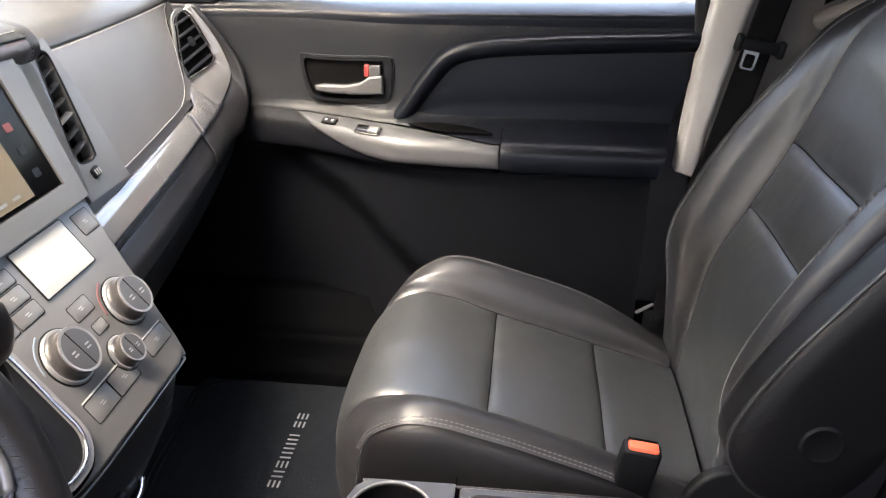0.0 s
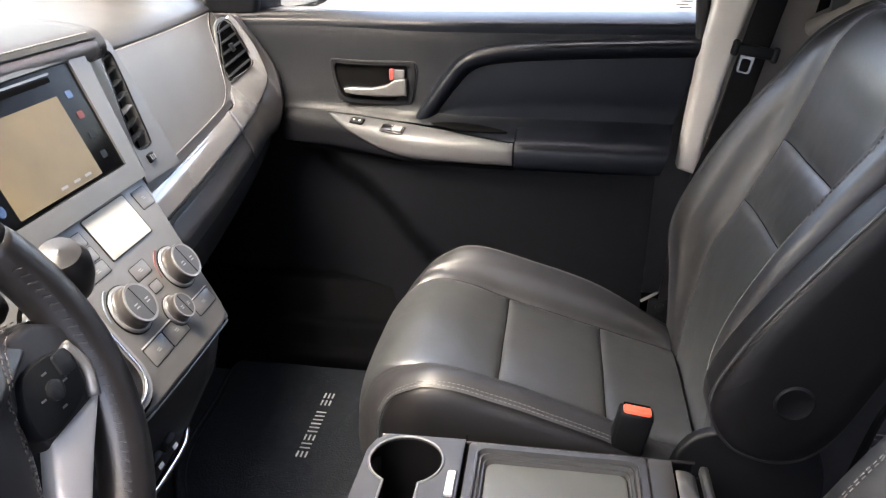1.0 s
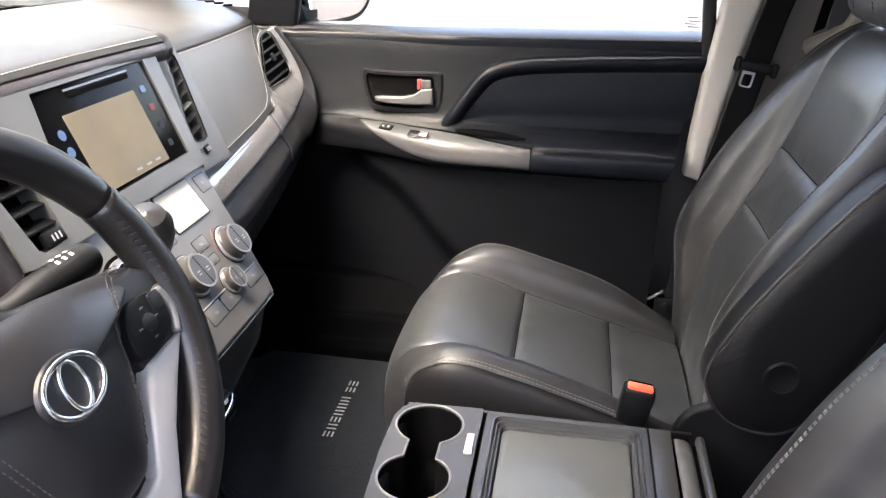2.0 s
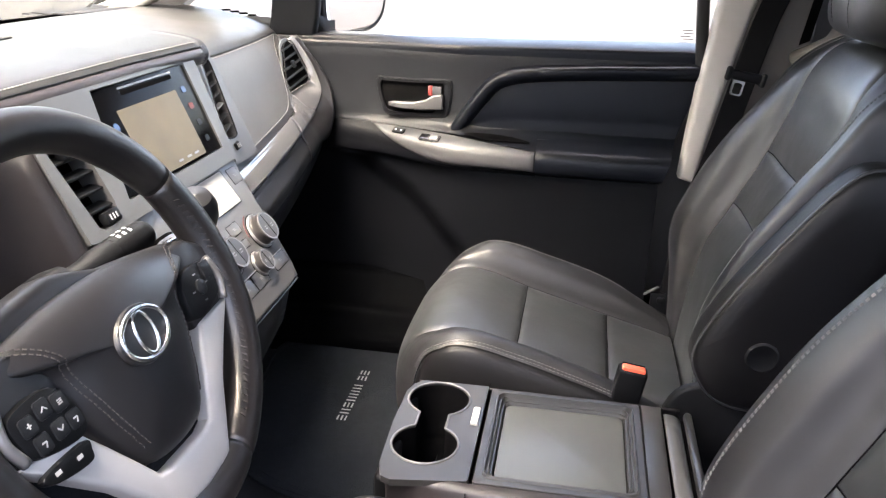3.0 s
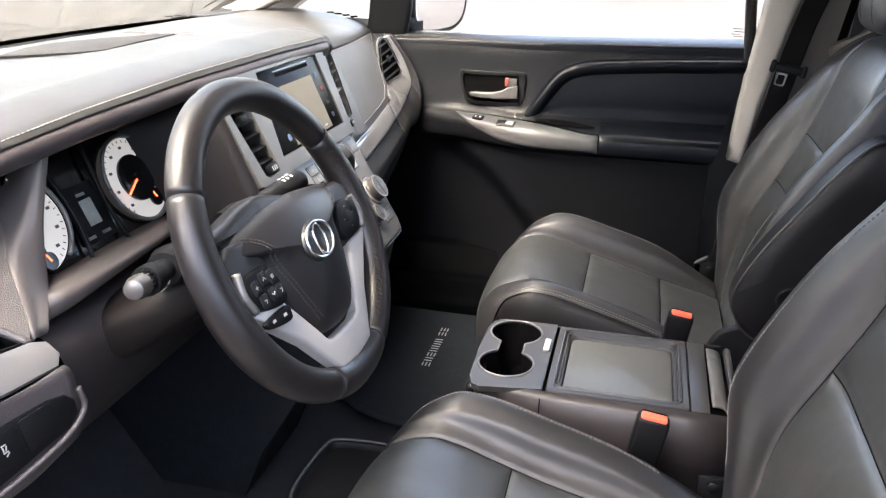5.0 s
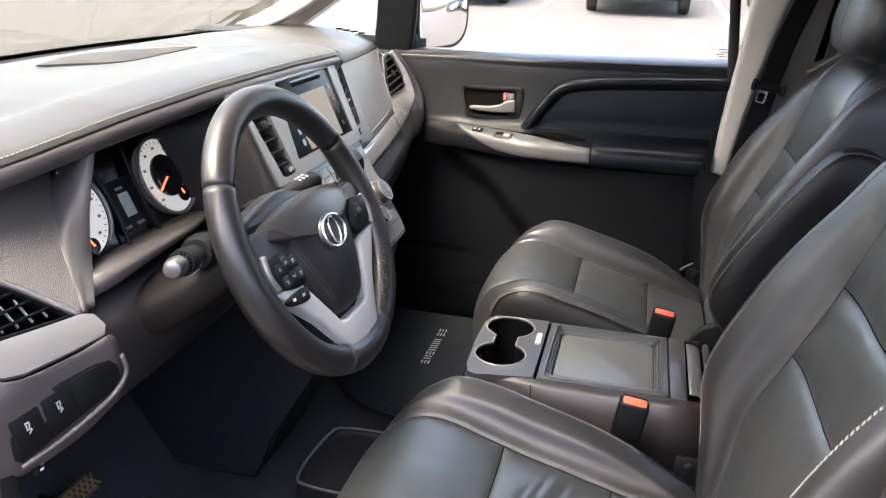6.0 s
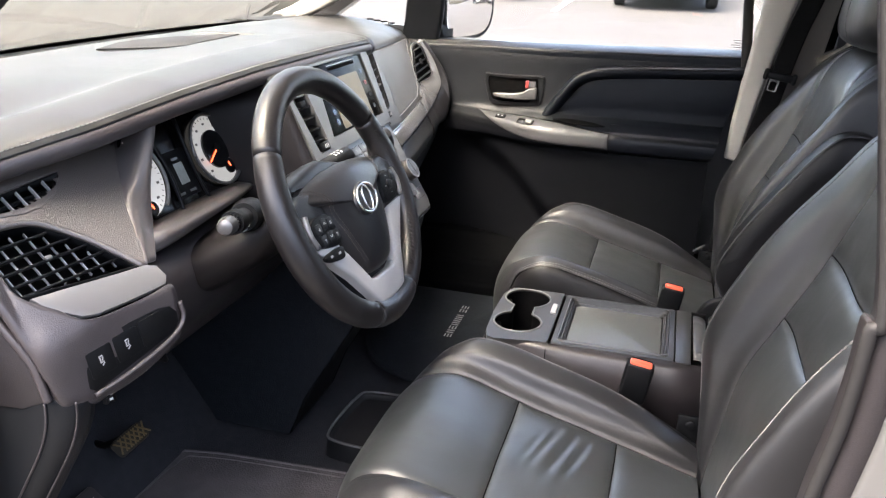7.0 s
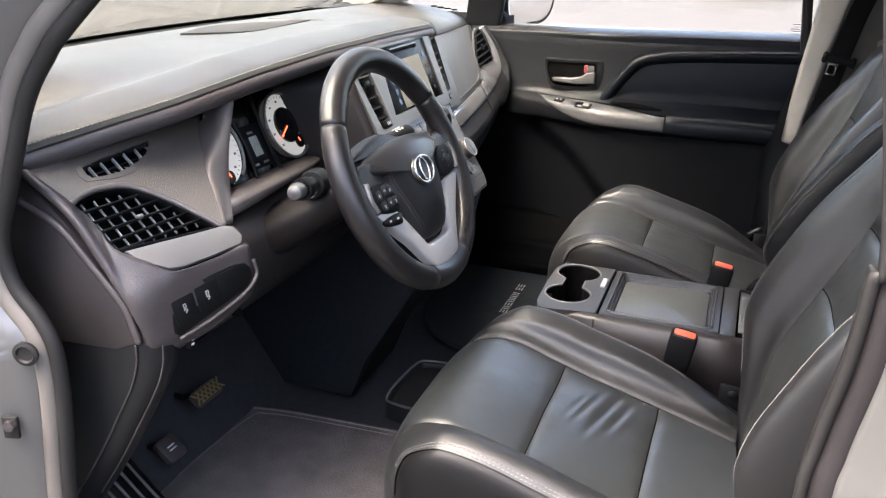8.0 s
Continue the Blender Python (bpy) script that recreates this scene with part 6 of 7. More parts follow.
def pedal(name, p, w, h, label, tilt):
    root = thing(name, label, "pedal", pose(*p, tilt, 0, 90))
    part("pad", slab(rounded(w, h, 0.008), 0.012, 0.004), PEDAL if name == "brake_pedal" else TAUPE, root, "ribbed rubber pad")
    if name == "brake_pedal":
        part("ribs", bar_set([pose(x, 0, 0.0116, 0, 0, a) for x in np.linspace(-0.40 * w, 0.40 * w, 6) for a in (52, -52)], h * 0.95, 0.0026, 0.0020), AMBER, root, "worn amber cross-hatching")
    elif name == "parking_pedal":
        part("symbol", bar_set([pose(0.0, 0.0036 * k, 0.0122) for k in (-1, 1)], 0.018, 0.0028, 0.0005), WHITE_PRINT, root, "small white mark")
    else:
        part("ribs", bar_set([pose(0, (k - 2) * h / 6, 0.0118) for k in range(5)], w * 0.8, 0.004, 0.002), HARD, root)
    part("arm", tube([(0, h * 0.3, 0.0), (0, h * 0.8, -0.05), (0, h * 2.6, -0.10)], 0.007, 8), HARD, root, "black pedal arm")
    return root


pedal("brake_pedal", (-0.735, -0.425, 0.150), 0.078, 0.034, "worn brake pedal with amber ribbed pad", 40)
pedal("parking_pedal", (-0.735, -0.545, 0.095), 0.048, 0.050, "small black parking brake pedal with white mark", 40)
pedal("accelerator_pedal", (-0.86, -0.24, 0.16), 0.05, 0.13, "long black accelerator pedal", 50)


def footrest():
    root = thing("footrest", "black ribbed footrest at the side of the footwell", "footrest", pose(-0.69, -0.72, 0.02))
    P = np.array([[(x, y, z) for y in (-0.055, 0.055)] for x, z in ((-0.12, 0.20), (-0.02, 0.14), (0.06, 0.06), (0.10, 0.0))])
    part("plate", grid_mesh(P, 0.02), HARD, root)
    part("rib", bar_set([frame_at((-0.01, -0.04 + 0.02 * k, 0.134), (0.72, 0, -0.69), (0, 1, 0), (0.69, 0, 0.72)) for k in range(5)], 0.17, 0.004, 0.003), BRUSHED, root, "pale ribs")
    return root


footrest()


# ---- passenger door ----
def door():
    root = thing("passenger_door", "closed black passenger door with armrest and silver switch plate", "car door")

    def base(x):
        s = min(1, max(0, (-0.16 - x) / 0.27))
        return 0.80 + 0.055 * s * s * (3 - 2 * s)

    def S(u, x):
        y0 = base(x)
        a = np.interp(x, [-0.7, -0.5, -0.4, -0.2, 0.0, 0.4], [0.10, 0.16, 0.45, 0.85, 1, 1])
        t = np.interp(x, [-0.6, 0.35], [-0.012, 0.008])
        pts = np.array([(x, 0.905, 0.768 + t), (x, 0.880, 0.776 + t), (x, y0 + 0.014, 0.768 + t), (x, y0 + 0.002, 0.746 + 0.6 * t), (x, y0 + 0.004, 0.66), (x, y0, 0.597), (x, y0 - 0.028 * a, 0.574),
                        (x, y0 - 0.072 * a, 0.556), (x, y0 - 0.084 * a, 0.534), (x, y0 - 0.078 * a, 0.508), (x, y0 - 0.05 * a, 0.495), (x, y0 - 0.047 * a, 0.40), (x, y0 - 0.05 * a, 0.25), (x, y0 - 0.04 * a, 0.06)])
        q = at(pts, u)
        if x > 0.1:
            rear = 0.280 + 0.30 * max(-0.08, q[2] - 0.555)
            q[0] = 0.1 + (x - 0.1) * (rear - 0.1) / 0.245
        return q
    part("belt_cap", patch(S, (0, 3), (-0.72, 0.345), 14, 40, 0.0015, 0.003, sides="t"), DOOR_LEATHER, root, "black rolled sill cap")
    part("upper_panel", patch(S, (3, 5.2), (-0.72, 0.345), 16, 50, 0.0015, 0.003, sides="b"), SOFT, root, "dark upper panel")
    part("upper_panel_front", patch(S, (5.2, 6), (-0.72, -0.195), 8, 26, 0.0015, 0.003, sides="t"), SOFT, root)
    part("insert_shelf", patch(S, (5.2, 6), (-0.195, 0.345), 8, 30, 0.0), DOOR_LEATHER, root, "black leather shelf under the insert")
    part("armrest", patch(S, (6, 10), (-0.005, 0.345), 26, 30, 0.003, 0.006, sides="lt"), DOOR_LEATHER, root, "padded black armrest")

    def L(u, x):
        # below a falling line the panel steps back into a deep pocket
        q = S(10.0, x)
        z = q[2] - (q[2] - 0.150) * u
        line = np.interp(x, [-0.72, -0.426, -0.366, -0.306, -0.258, -0.21, -0.161, -0.08, 0.345], [0.62, 0.524, 0.475, 0.444, 0.404, 0.353, 0.301, 0.235, 0.16])
        k = min(1.0, max(0.0, (line + 0.02 - z) / 0.085))
        return (q[0], q[1] + 0.004 * u + 0.040 * k * k * (3 - 2 * k) * min(1, max(0.3, (0.12 - x) / 0.2)), z)
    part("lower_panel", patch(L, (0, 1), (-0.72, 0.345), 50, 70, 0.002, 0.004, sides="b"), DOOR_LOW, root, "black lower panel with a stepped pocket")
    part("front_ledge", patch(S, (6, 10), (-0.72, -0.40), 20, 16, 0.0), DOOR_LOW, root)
    # satin grey switch plate along the front of the armrest, with an end tapering to the front
    def low(x):
        return 6.10 + 2.82 * (1 - (1 - min(1, max(0, (x + 0.394) / 0.30))) ** 3.5)

    def top(x):
        return np.interp(x, [-0.40, -0.28, -0.20, -0.15, -0.11, -0.02], [6.02, 6.02, 6.08, 6.25, 6.50, 6.95])

    def Q(u, x):
        return S(top(x) + (low(x) - top(x)) * u, x)

    def U(u, x):
        return S(low(x) + (10 - low(x)) * u, x)

    def O(u, x):
        return S(6.0 + (top(x) - 6.0) * u, x)
    part("switch_plate", patch(Q, (0, 1), (-0.394, -0.008), 22, 60, 0.0035, 0.005), PLATE, root, "satin grey switch plate")
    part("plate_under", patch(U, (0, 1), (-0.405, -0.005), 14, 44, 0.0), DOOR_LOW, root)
    part("plate_back", patch(O, (0, 1), (-0.405, -0.195), 8, 24, 0.0), SOFT, root)
    part("pull_shelf", patch(O, (0, 1), (-0.195, -0.005), 8, 24, 0.0), DOOR_LEATHER, root)

    def facing(u, x, lift=0.001):
        a, b, c = (np.array(S(*q)) for q in ((u, x), (u, x + 0.02), (u + 0.08, x)))
        X, Y = b - a, a - c
        Zv = np.cross(X, Y)
        return frame_at(a + lift * Zv / np.linalg.norm(Zv), X, np.cross(Zv, X), Zv)
    b1 = part("lock_switch", slab(rounded(0.030, 0.014, 0.003), 0.003, 0.001), HARD, root, "black door lock switch", facing(6.55, -0.325))
    part("gap", frame_slab(rounded(0.033, 0.017, 0.004), rounded(0.031, 0.015, 0.003), 0.001), DARK, b1)
    part("symbol", bar_set([pose(-0.007, 0, 0.003), pose(0.007, 0, 0.003)], 0.004, 0.004, 0.0004), WHITE_PRINT, b1)
    b2 = part("window_switch", slab(rounded(0.052, 0.020, 0.003), 0.002, 0.001), GLOSS, root, "black window switch", facing(6.75, -0.245))
    part("rocker", box(0.022, 0.014, 0.008, 0.003), BRUSHED, b2, "", pose(0.012, 0, 0.003))
    # flat dark patch for the shade of a pull pocket behind the switch plate
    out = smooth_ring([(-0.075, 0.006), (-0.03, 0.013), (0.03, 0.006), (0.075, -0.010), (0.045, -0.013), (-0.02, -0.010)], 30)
    part("pocket_shade", slab(out, 0.002, 0.0005), DARK, root, "pull pocket shade as a flat dark patch", facing(6.25, -0.095, 0.003) @ pose(0, 0, 0))
    # leather insert with a raised border
    line = spline([(-0.213, 0.572), (-0.184, 0.612), (-0.152, 0.658), (-0.120, 0.696), (-0.082, 0.715), (-0.02, 0.726), (0.10, 0.735), (0.22, 0.741), (0.325, 0.746)], 70)
    nrm = np.gradient(line, axis=0)
    nrm = np.stack([nrm[:, 1], -nrm[:, 0]], 1)
    nrm /= np.linalg.norm(nrm, axis=1, keepdims=True)
    P = []
    for (x, z), (nx, nz) in zip(line, nrm):
        y0 = base(x)
        P.append([(x + nx * d, y0 + 0.002 - e, z + nz * d) for d, e in ((-0.004, -0.006), (0.0, 0.008), (0.004, 0.017), (0.012, 0.021), (0.022, 0.017), (0.030, 0.009), (0.034, 0.001), (0.037, -0.004))])
    part("insert_border", grid_mesh(np.array(P)), DOOR_LEATHER, root, "raised black border")
    q = [(x + nx * 0.0335, base(x) - 0.0005, z + nz * 0.0335) for (x, z), (nx, nz) in zip(line, nrm)]
    part("stitching", stitches(q, [(0, -1, 0.1)] * 70, 0.0045, 0.002, 0.0009), BROWN_THREAD, root)

    def I(u, x):
        top = np.interp(x, line[:, 0], line[:, 1]) - 0.030
        z = top + (0.580 - top) * u
        bulge = 0.006 * math.sin(math.pi * min(1, max(0, u))) + 0.008 * max(0, u - 0.75) * 4
        xx = x if x < 0.1 else 0.1 + (x - 0.1) * (0.280 + 0.30 * (z - 0.555) - 0.1) / 0.245
        return (xx, base(x) + 0.0015 - bulge, z)
    part("leather_insert", patch(I, (0, 1), (-0.165, 0.345), 16, 40, 0.0), DOOR_LEATHER, root, "black leather insert")
    # inside handle
    m = frame_at((-0.292, base(-0.292) - 0.001, 0.640), (0.985, -0.17, 0.02), (-0.02, 0, 1), (-0.17, -0.985, 0))
    ring = smooth_ring([(-0.090, 0.036), (-0.060, 0.040), (0.0, 0.040), (0.075, 0.042), (0.088, 0.034), (0.086, 0.0), (0.078, -0.034), (0.055, -0.040), (-0.02, -0.042), (-0.060, -0.040), (-0.078, -0.028)], 50)
    inn = [(x * 0.92, y * 0.85) for x, y in ring]
    h = part("handle_bezel", frame_slab(ring, inn, 0.007), HARD, root, "black handle bezel", m)
    # nothing is cut out here: a dark sheet gives the recess its shade
    part("recess_shade", slab(inn, 0.002, 0), DARK, h)
    part("bezel_edge", tube([(x * 1.02, y * 1.03, 0.004) for x, y in ring], 0.0016, 6, True), SOFT, h)
    lever = [(-0.062, -0.012), (-0.045, -0.010), (0.0, -0.009), (0.030, -0.002), (0.048, 0.010), (0.072, 0.012), (0.072, -0.022), (0.030, -0.026), (-0.030, -0.026), (-0.060, -0.022)]
    part("lever", slab(lever, 0.014, 0.005, 3), DOOR_LEVER, h, "satin silver handle", pose(0, 0, 0.004))
    part("lock_tab", box(0.022, 0.020, 0.010, 0.003, 2, c=(0.056, 0.019, 0.007)), DOOR_LEVER, h, "grey lock tab")
    part("lock_mark", box(0.010, 0.022, 0.010, 0.002, 1, c=(0.040, 0.018, 0.006)), DARK_RED, h, "red lock mark")
    return root, S


DOOR, DOOR_S = door()


# ---- seats ----
def seat(name, ox, oy, inner, label, creases=()):
    """A bucket seat. ox, oy: its place (the cushion's front seam, its middle). inner: +1 or -1, the side of its armrest in y."""
    root = thing(name, label, "car seat", pose(ox, oy, 0), "front seats")
    L = np.array([(0.30, 0.225), (0.168, 0.256), (0.0, 0.303), (-0.08, 0.331), (-0.135, 0.339), (-0.186, 0.319), (-0.222, 0.265), (-0.232, 0.20), (-0.222, 0.12)])
    V = np.array([(-0.250, 0.0, 0.0), (-0.264, 0.015, 0.55), (-0.256, 0.036, 0.92), (-0.226, 0.053, 1.0), (-0.188, 0.041, 1.0), (-0.153, 0.004, 1.0), (0, 0.004, 1.0)])
    V = np.concatenate([V, V[-2::-1] * (-1, 1, 1)])
    H = np.array([0.0, 0.85, 1.0, 0.75, 0.32, 0.10, 0.02, 0, 0])[:, None]
    W = np.array([0.98, 1.0, 1.0, 1.0, 0.985, 0.95, 0.92, 0.90, 0.88])[:, None]

    def C(u, v):
        x, z = at(L, u)
        y, b, d = at(V, v)
        h, w = at(H, u)[0], at(W, u)[0]
        zz = 0.10 + (z + b * h - 0.10) * d
        fr = max(0.0, min(1, (u - 3.2) / 3))
        x += 0.07 * fr * (abs(y) / 0.26) ** 4
        for cx, cy, ln, dp in creases:
            s = (x - cx) + 0.25 * (y - cy)
            zz -= dp * math.exp(-(s / 0.0045) ** 2) * math.exp(-((y - cy) / ln) ** 2)
            zz += 0.7 * dp * math.exp(-((s - 0.011) / 0.007) ** 2) * math.exp(-((y - cy) / ln) ** 2)
        zz += 0.0018 * noise.noise((x * 16 + ox * 50, y * 16, 0.3)) * d
        return (x, -y * w, zz)
    n = 70 if creases else 24
    part("cushion_rear_panel", patch(C, (0, 1), (5, 7), 24, 34, 0.010, 0.026, sides="lrt"), LEATHER_INSERT, root, "smooth rear cushion panel")
    part("cushion_middle_panel", patch(C, (1, 2), (5, 7), n + 6, 36, 0.010, 0.026), LEATHER_INSERT, root, "creased middle cushion panel" if creases else "")
    part("cushion_front_panel", patch(C, (2, 8), (5, 7), 64, 34, 0.010, 0.026, sides="lrb"), LEATHER_INSERT, root)
    part("cushion_bolster", patch(C, (0, 8), (2.95, 5), 72, 26, 0.008, 0.018, sides="r"), LEATHER, root)
    part("cushion_bolster", patch(C, (0, 8), (7, 9.58), 72, 30, 0.008, 0.018, sides="l"), LEATHER, root)
    # sides below the stitching: vinyl, coloured darker for the shade there
    part("cushion_side", patch(C, (0, 8), (0, 2.95), 72, 24, 0.003, 0.005, sides="r"), VINYL, root, "vinyl cushion side darkened for its shade")
    part("cushion_side", patch(C, (0, 8), (9.58, 12), 72, 22, 0.003, 0.005, sides="l"), VINYL, root, "vinyl cushion side darkened for its shade")
    for v in (3.04, 3.15, 9.36, 9.48):
        us = np.linspace(0.75, 5.5, 120)
        p, nn = on(C, us, np.full(120, v), 0.0004)
        part("stitching", stitches(p, nn, 0.0042, 0.0026, 0.0009), THREAD, root, "light grey double stitching")
    # dark lines in the valleys between the cushion panels, for the seams' crease shade
    for us, vs in ((np.linspace(0, 7, 60), np.full(60, 5.0)), (np.linspace(0, 7, 60), np.full(60, 7.0)), (np.full(30, 1.0), np.linspace(5, 7, 30)), (np.full(30, 2.0), np.linspace(5, 7, 30))):
        p, nn = on(C, us, vs, -0.0090)
        part("seam", tube(p, 0.0009, 6), SEAM, root)
    part("base", box(0.46, 0.46, 0.10, 0.02, 2, c=(0.05, 0, 0.10)), HARD, root, "black plastic seat base")
    for y in (-0.19, 0.19):
        part("rail", box(0.55, 0.04, 0.03, 0.004, 1, c=(0.06, y, 0.025)), HARD, root, "black seat rail")
        part("rail_foot", box(0.40, 0.03, 0.03, 0.004, 1, c=(0.06, y, 0.050)), HARD, root)

    # backrest
    B = np.array([(0.30, 0.20), (0.315, 0.33), (0.335, 0.43), (0.376, 0.52), (0.421, 0.626), (0.450, 0.71), (0.474, 0.785), (0.512, 0.832), (0.560, 0.838), (0.605, 0.79)])
    HB = np.array([0.0, 0.35, 0.8, 1.0, 0.85, 0.4, 0.0, -0.4, -0.4, -0.3])[:, None]
    WB = np.array([0.94, 0.97, 1.0, 1.0, 1.0, 0.98, 0.95, 0.88, 0.80, 0.75])[:, None]
    VB = np.array([(-0.225, 0.0, 0.19), (-0.258, 0.0, 0.09), (-0.255, 0.052, 0.008), (-0.232, 0.066, 0.0), (-0.195, 0.050, 0.0), (-0.153, 0.0, 0.0), (0, -0.006, 0.0)])
    VB = np.concatenate([VB, VB[-2::-1] * (-1, 1, 1)])

    def K(u, v):
        x, z = at(B, u)
        y, b, d = at(VB, v)
        h, w = at(HB, u)[0], at(WB, u)[0]
        top = max(0.0, (u - 6) / 3)
        x += 0.002 * noise.noise((y * 14, z * 14, ox * 50))
        return (x - b * h + d * (1 - 0.6 * top), y * w, z - 0.25 * d * (1 - top) * 0.4)
    for a, b in ((0, 3), (3, 4), (4, 9)):
        part("backrest_panel", patch(K, (a, b), (5, 7), 18 + 8 * (b - a), 36, 0.010, 0.030), LEATHER_INSERT, root)
    part("backrest_bolster", patch(K, (0, 9), (0, 5), 80, 44, 0.010, 0.022, sides="r"), LEATHER, root)
    part("backrest_bolster", patch(K, (0, 9), (7, 12), 80, 44, 0.010, 0.022, sides="l"), LEATHER, root)
    for v in (3.36, 3.46, 8.84, 8.93):
        p, nn = on(K, np.linspace(0.9, 7.6, 130), np.full(130, v), 0.0004)
        part("stitching", stitches(p, nn, 0.0042, 0.0026, 0.0009), THREAD, root, "light grey double stitching")
    for us, vs in ((np.linspace(1.2, 8.8, 70), np.full(70, 5.0)), (np.linspace(1.2, 8.8, 70), np.full(70, 7.0)), (np.full(30, 3.0), np.linspace(5, 7, 30)), (np.full(30, 4.0), np.linspace(5, 7, 30))):
        p, nn = on(K, us, vs, -0.0092)
        part("seam", tube(p, 0.0009, 6), SEAM, root)
    hinge = part("recliner_bracket", box(0.045, 0.008, 0.060, 0.003, 2, c=(0.285, 0.262, 0.235)), HARD, root, "black recliner bracket")
    part("anchor_bolt", lathe([(0.0, 0.0), (0.009, 0.0), (0.009, 0.004), (0.005, 0.006), (0.0, 0.006)], 16), HARD, hinge, "dark bolt", frame_at((0.285, 0.257, 0.250), (1, 0, 0), (0, 0, 1), (0, -1, 0)))
    if inner < 0:
        part("anchor_strap", box(0.036, 0.005, 0.006, 0.002, 2), BRUSHED, hinge, "bare metal strap", pose(0.262, 0.255, 0.272, 0, -35, 0))
    P = np.array([[(x, y * w, z) for y in np.linspace(-0.225, 0.225, 8)] for x, z, w in ((0.47, 0.15, 0.95), (0.50, 0.35, 1.0), (0.58, 0.60, 1.0), (0.62, 0.74, 0.92), (0.615, 0.80, 0.80))])
    part("back_shell", grid_mesh(P, 0.012), HARD, root, "black seat back shell")
    # headrest on two posts
    hr = part("headrest", headrest_mesh(), LEATHER, root, "black leather headrest", pose(0.535, 0, 0.948, 0, 14, 0))
    seam = [(-0.066 + 0.03 * abs(t) ** 3, 0.045, 0.10 * t) for t in np.linspace(-0.9, 0.9, 30)]
    for sy in (-1, 1):
        part("seam_stitching", stitches([(x, sy * y, z) for x, y, z in seam], [(-1, 0, 0)] * 30, 0.0045, 0.002, 0.001), SOFT, hr)
    for y in (-0.075, 0.075):
        part("headrest_post", tube([(0.535, y, 0.93), (0.545, y, 0.845), (0.548, y, 0.82)], 0.0065, 10), CHROME, root, "chrome headrest post")
        part("post_sleeve", box(0.030, 0.036, 0.014, 0.005, 2, c=(0.547, y, 0.842)), HARD, root, "black post sleeve")
    if inner < 0:
        part("side_tag", box(0.0015, 0.008, 0.024, 0.0005, 1), PRINT, root, "small pale sewn-in tag", pose(0.416, 0.262, 0.678, 0, 25, 0))
        # folded armrest on the inner side
        arm = smooth_ring([(0.268, 0.430), (0.300, 0.505), (0.360, 0.600), (0.425, 0.690), (0.465, 0.718), (0.515, 0.708), (0.535, 0.665), (0.505, 0.580), (0.460, 0.470), (0.415, 0.370), (0.370, 0.335), (0.310, 0.345), (0.275, 0.385)], 60)
        c = np.mean(np.array(arm), axis=0)
        rings = []
        for k, d in ((0.90, 0.0), (0.985, 0.004), (1.0, 0.014), (1.0, 0.040), (0.985, 0.052), (0.93, 0.060), (0.6, 0.063), (0.25, 0.064), (0.0, 0.064)):
            rings.append([(c[0] + (x - c[0]) * k, inner * (0.262 + d), c[1] + (z - c[1]) * k) for x, z in arm + arm[:1]])
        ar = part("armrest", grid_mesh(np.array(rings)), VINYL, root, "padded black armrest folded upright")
        part("piping", tube([(c[0] + (x - c[0]) * 0.985, inner * (0.262 + 0.051), c[1] + (z - c[1]) * 0.985) for x, z in arm], 0.0028, 6, True), LEATHER, ar, "piped edge")
        part("pivot_cap", lathe([(0.0, 0.0), (0.024, 0.0), (0.024, 0.003), (0.021, 0.005), (0.018, 0.0035), (0.0, 0.004)], 32), HARD, ar, "round black pivot cap", frame_at((0.362, inner * (0.262 + 0.0615), 0.432), (1, 0, 0), (0, 0, 1), (0, inner, 0)))
        # hinge cover low on the inner side
        part("hinge_cover", slab(smooth_ring([(0.24, 0.25), (0.26, 0.33), (0.33, 0.35), (0.42, 0.33), (0.44, 0.24), (0.40, 0.17), (0.30, 0.16)], 36), 0.014, 0.006, 3), HARD, root, "black hinge cover", frame_at((0, inner * 0.262, 0), (1, 0, 0), (0, 0, 1), (0, -1, 0)))
    return root, C, K


def headrest_mesh():
    P = []
    for a in np.linspace(0, math.pi, 22):
        z = -0.105 * math.cos(a)
        r = math.sin(a) ** 0.42 if 0 < a < math.pi else 0.0
        P.append([((-0.060 if math.cos(t) > 0 else -0.055) * math.copysign(abs(math.cos(t)) ** 0.7, math.cos(t)) * r, 0.148 * math.copysign(abs(math.sin(t)) ** 0.6, math.sin(t)) * r * (1 - 0.12 * (z / 0.105)), z) for t in np.linspace(0, 2 * math.pi, 41)])
    return grid_mesh(np.array(P))


seat("passenger_seat", 0.007, 0.435, -1, "black leather bucket seat with grey stitching and folded armrest")
seat("driver_seat", -0.038, -0.456, 1, "creased black leather bucket seat with grey stitching",
     ((0.060, -0.06, 0.045, 0.0045), (0.085, -0.05, 0.050, 0.0040), (0.110, -0.06, 0.040, 0.0035), (0.040, -0.04, 0.035, 0.0022)))


def seat_track():
    root = thing("seat_track", "dark floor track with bright edges behind the front seat", "seat track")
    part("base", box(0.60, 0.075, 0.024, 0.004, 2, c=(0.90, 0.626, 0.012)), HARD, root)
    for y in (0.652, 0.634, 0.606, 0.598):
        part("edge", box(0.60, 0.003, 0.003, 0.0008, 1, c=(0.90, y, 0.0250)), BRUSHED if y != 0.634 else GREY_DARK, root, "bright metal edge" if y != 0.634 else "")
    return root


seat_track()


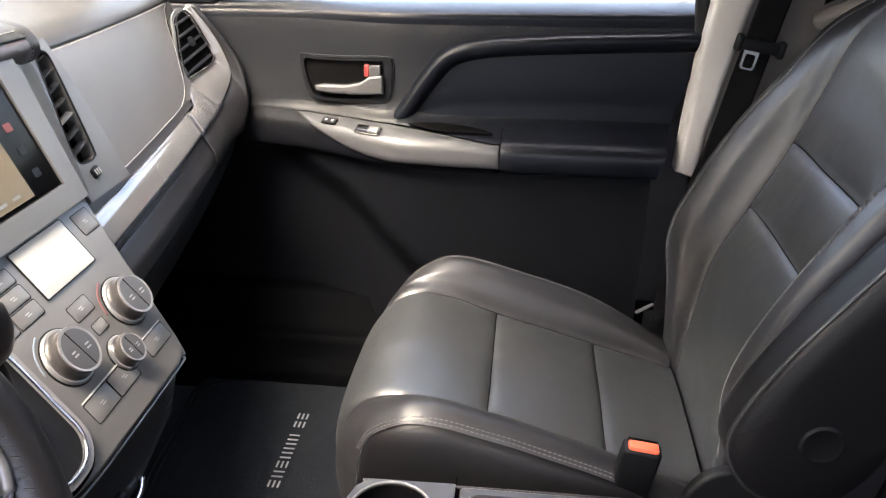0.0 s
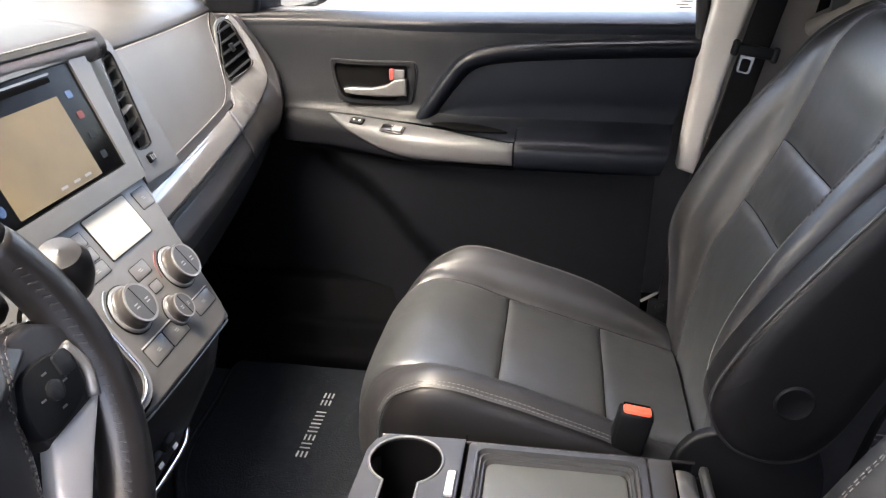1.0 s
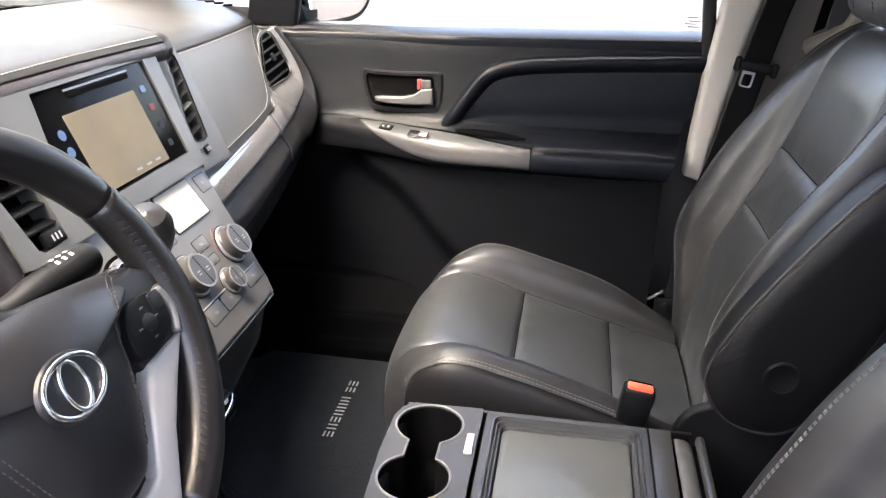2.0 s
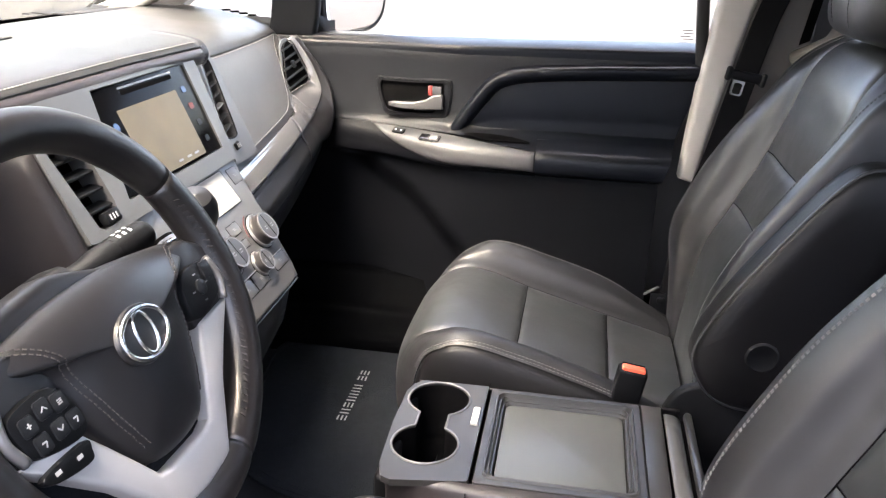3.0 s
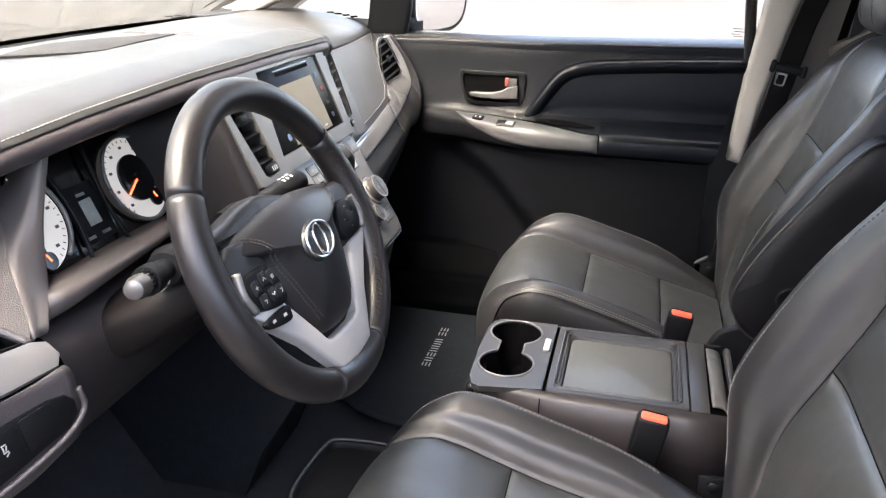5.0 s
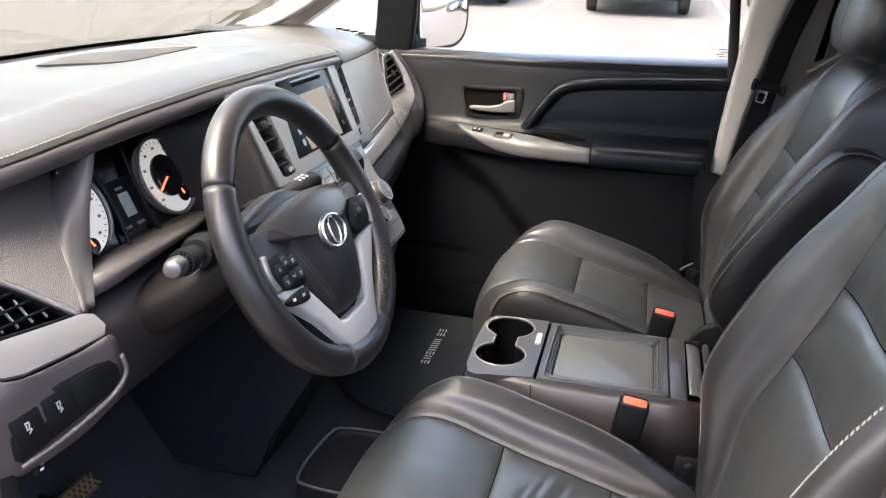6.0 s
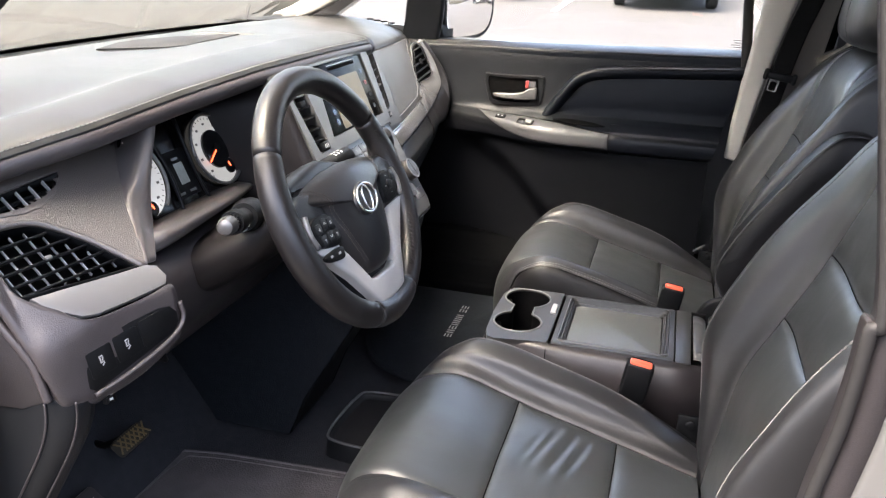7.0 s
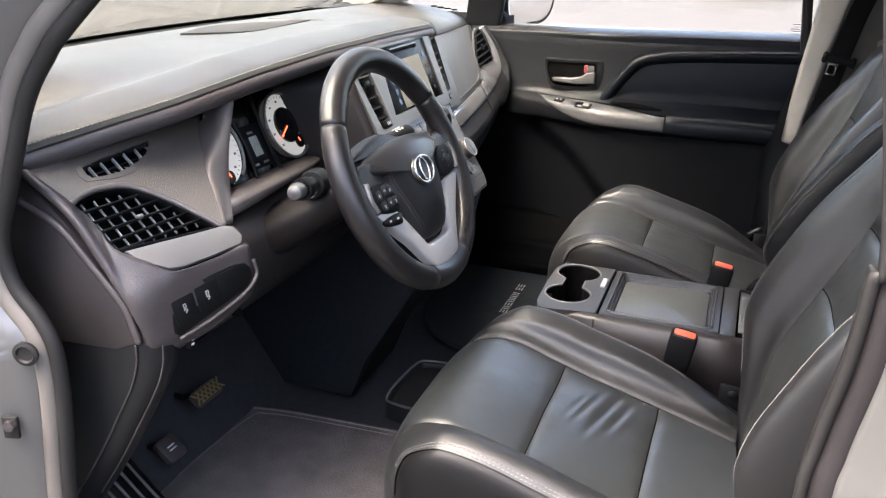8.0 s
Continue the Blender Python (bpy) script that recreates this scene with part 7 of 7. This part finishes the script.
# ---- parked cars and lot markings ----
def parked_car(m, paint, label):
    """A plain estate car, its nose towards local -y."""
    root = thing("parked_car", label, "car", m, "parked cars")
    secs = [(-2.25, 0.70, 0.45, 0.62), (-2.20, 0.82, 0.35, 0.85), (-1.9, 0.90, 0.28, 0.98), (-1.2, 0.93, 0.26, 1.06), (-0.6, 0.93, 0.26, 1.10), (0.6, 0.93, 0.26, 1.12), (1.5, 0.93, 0.27, 1.12), (2.05, 0.90, 0.32, 1.08), (2.2, 0.82, 0.42, 0.95), (2.24, 0.72, 0.50, 0.85)]
    P = np.array([[(w * math.copysign(abs(math.cos(a)) ** 0.35, math.cos(a)), y, (z0 + z1) / 2 + (z1 - z0) / 2 * math.copysign(abs(math.sin(a)) ** 0.45, math.sin(a))) for a in np.linspace(0, 2 * math.pi, 33)] for y, w, z0, z1 in secs])
    part("body", sharp(grid_mesh(P), 40), paint, root)
    secs = [(-1.15, 0.80, 1.06), (-0.75, 0.74, 1.30), (-0.35, 0.68, 1.55), (0.4, 0.68, 1.62), (1.3, 0.68, 1.60), (1.75, 0.68, 1.50), (2.08, 0.72, 1.08)]
    P = np.array([[(x * w, y, z) for x, w, z in ((-0.86, 1.0, 1.05), (-1.0, w0, z1 * 0.5 + 0.53), (-0.95, w0, z1 - 0.03), (-0.6, w0, z1), (0, w0, z1 + 0.02), (0.6, w0, z1), (0.95, w0, z1 - 0.03), (1.0, w0, z1 * 0.5 + 0.53), (0.86, 1.0, 1.05))] for y, w0, z1 in secs])
    part("cabin", grid_mesh(P), CAR_GLASS, root, "dark tinted glasshouse")
    P = np.array([[(x * 0.66, y, 1.63 - 0.08 * x * x - 0.04 * abs(y - 0.5)) for x in (-1, -0.5, 0, 0.5, 1)] for y in (-0.35, 0.2, 0.8, 1.4, 1.75)])
    part("roof", grid_mesh(P, 0.03), paint, root)
    for x in (-0.82, 0.82):
        for y in (-1.42, 1.40):
            w = part("wheel", lathe([(0.0, -0.02), (0.20, -0.02), (0.22, 0.0), (0.21, 0.015), (0.06, 0.005), (0.0, 0.015)], 24), BRUSHED, root, "", pose(x, y, 0.345, 0, 90 if x > 0 else -90, 0) @ pose(0, 0, 0.09))
            part("tyre", lathe([(0.21, -0.18), (0.32, -0.18), (0.345, -0.16), (0.345, -0.02), (0.32, 0.01), (0.22, 0.01)], 28), TYRE, w, "black tyre")
    part("bumper", box(1.70, 0.16, 0.24, 0.07, 3, c=(0, -2.20, 0.42)), HARD, root, "dark lower bumper")
    part("grille", box(0.90, 0.05, 0.18, 0.03, 2, c=(0, -2.255, 0.68)), DARK, root)
    part("plate", box(0.32, 0.01, 0.14, 0.004, 1, c=(0, -2.292, 0.50)), WHITE_PRINT, root, "blank white plate")
    for x in (-0.66, 0.66):
        part("headlight", box(0.36, 0.12, 0.15, 0.05, 3, c=(x, -2.12, 0.78)), CHROME, root, "clear headlight")
    return root


def at_lot(x, y, turn=0.0):
    return pose(x, y, lot(x, y) + 0.0, math.degrees(math.atan(RISE)), 0, turn)


parked_car(at_lot(-0.22, 16.0, 2), CAR_DARK, "dark blue estate car parked facing the van")
parked_car(at_lot(-3.55, 16.6, -2), CAR_DARK, "dark estate car parked beside another")
parked_car(at_lot(2.9, 18.2, 0), CAR_DARK, "dark car parked farther back in the row")
for k, (x, y) in enumerate(((9.0, 12.0), (12.5, 12.4), (16.0, 12.0), (19.5, 12.2))):
    parked_car(at_lot(x, y, -90 if k % 2 else 90), CAR_WHITE if k % 2 == 0 else CAR_DARK, "white car parked far behind" if k % 2 == 0 else "dark car parked far behind")


def lines():
    root = thing("lot_markings", "faded white painted parking bay lines", "road marking", kind="structure")
    for x in (-6.9, -1.95, 1.42, 4.6):
        part("bay_line", box(0.11, 4.8, 0.004, 0, 1), LIME, root, "", at_lot(x, 15.2) @ pose(0, 0, 0.010))


lines()
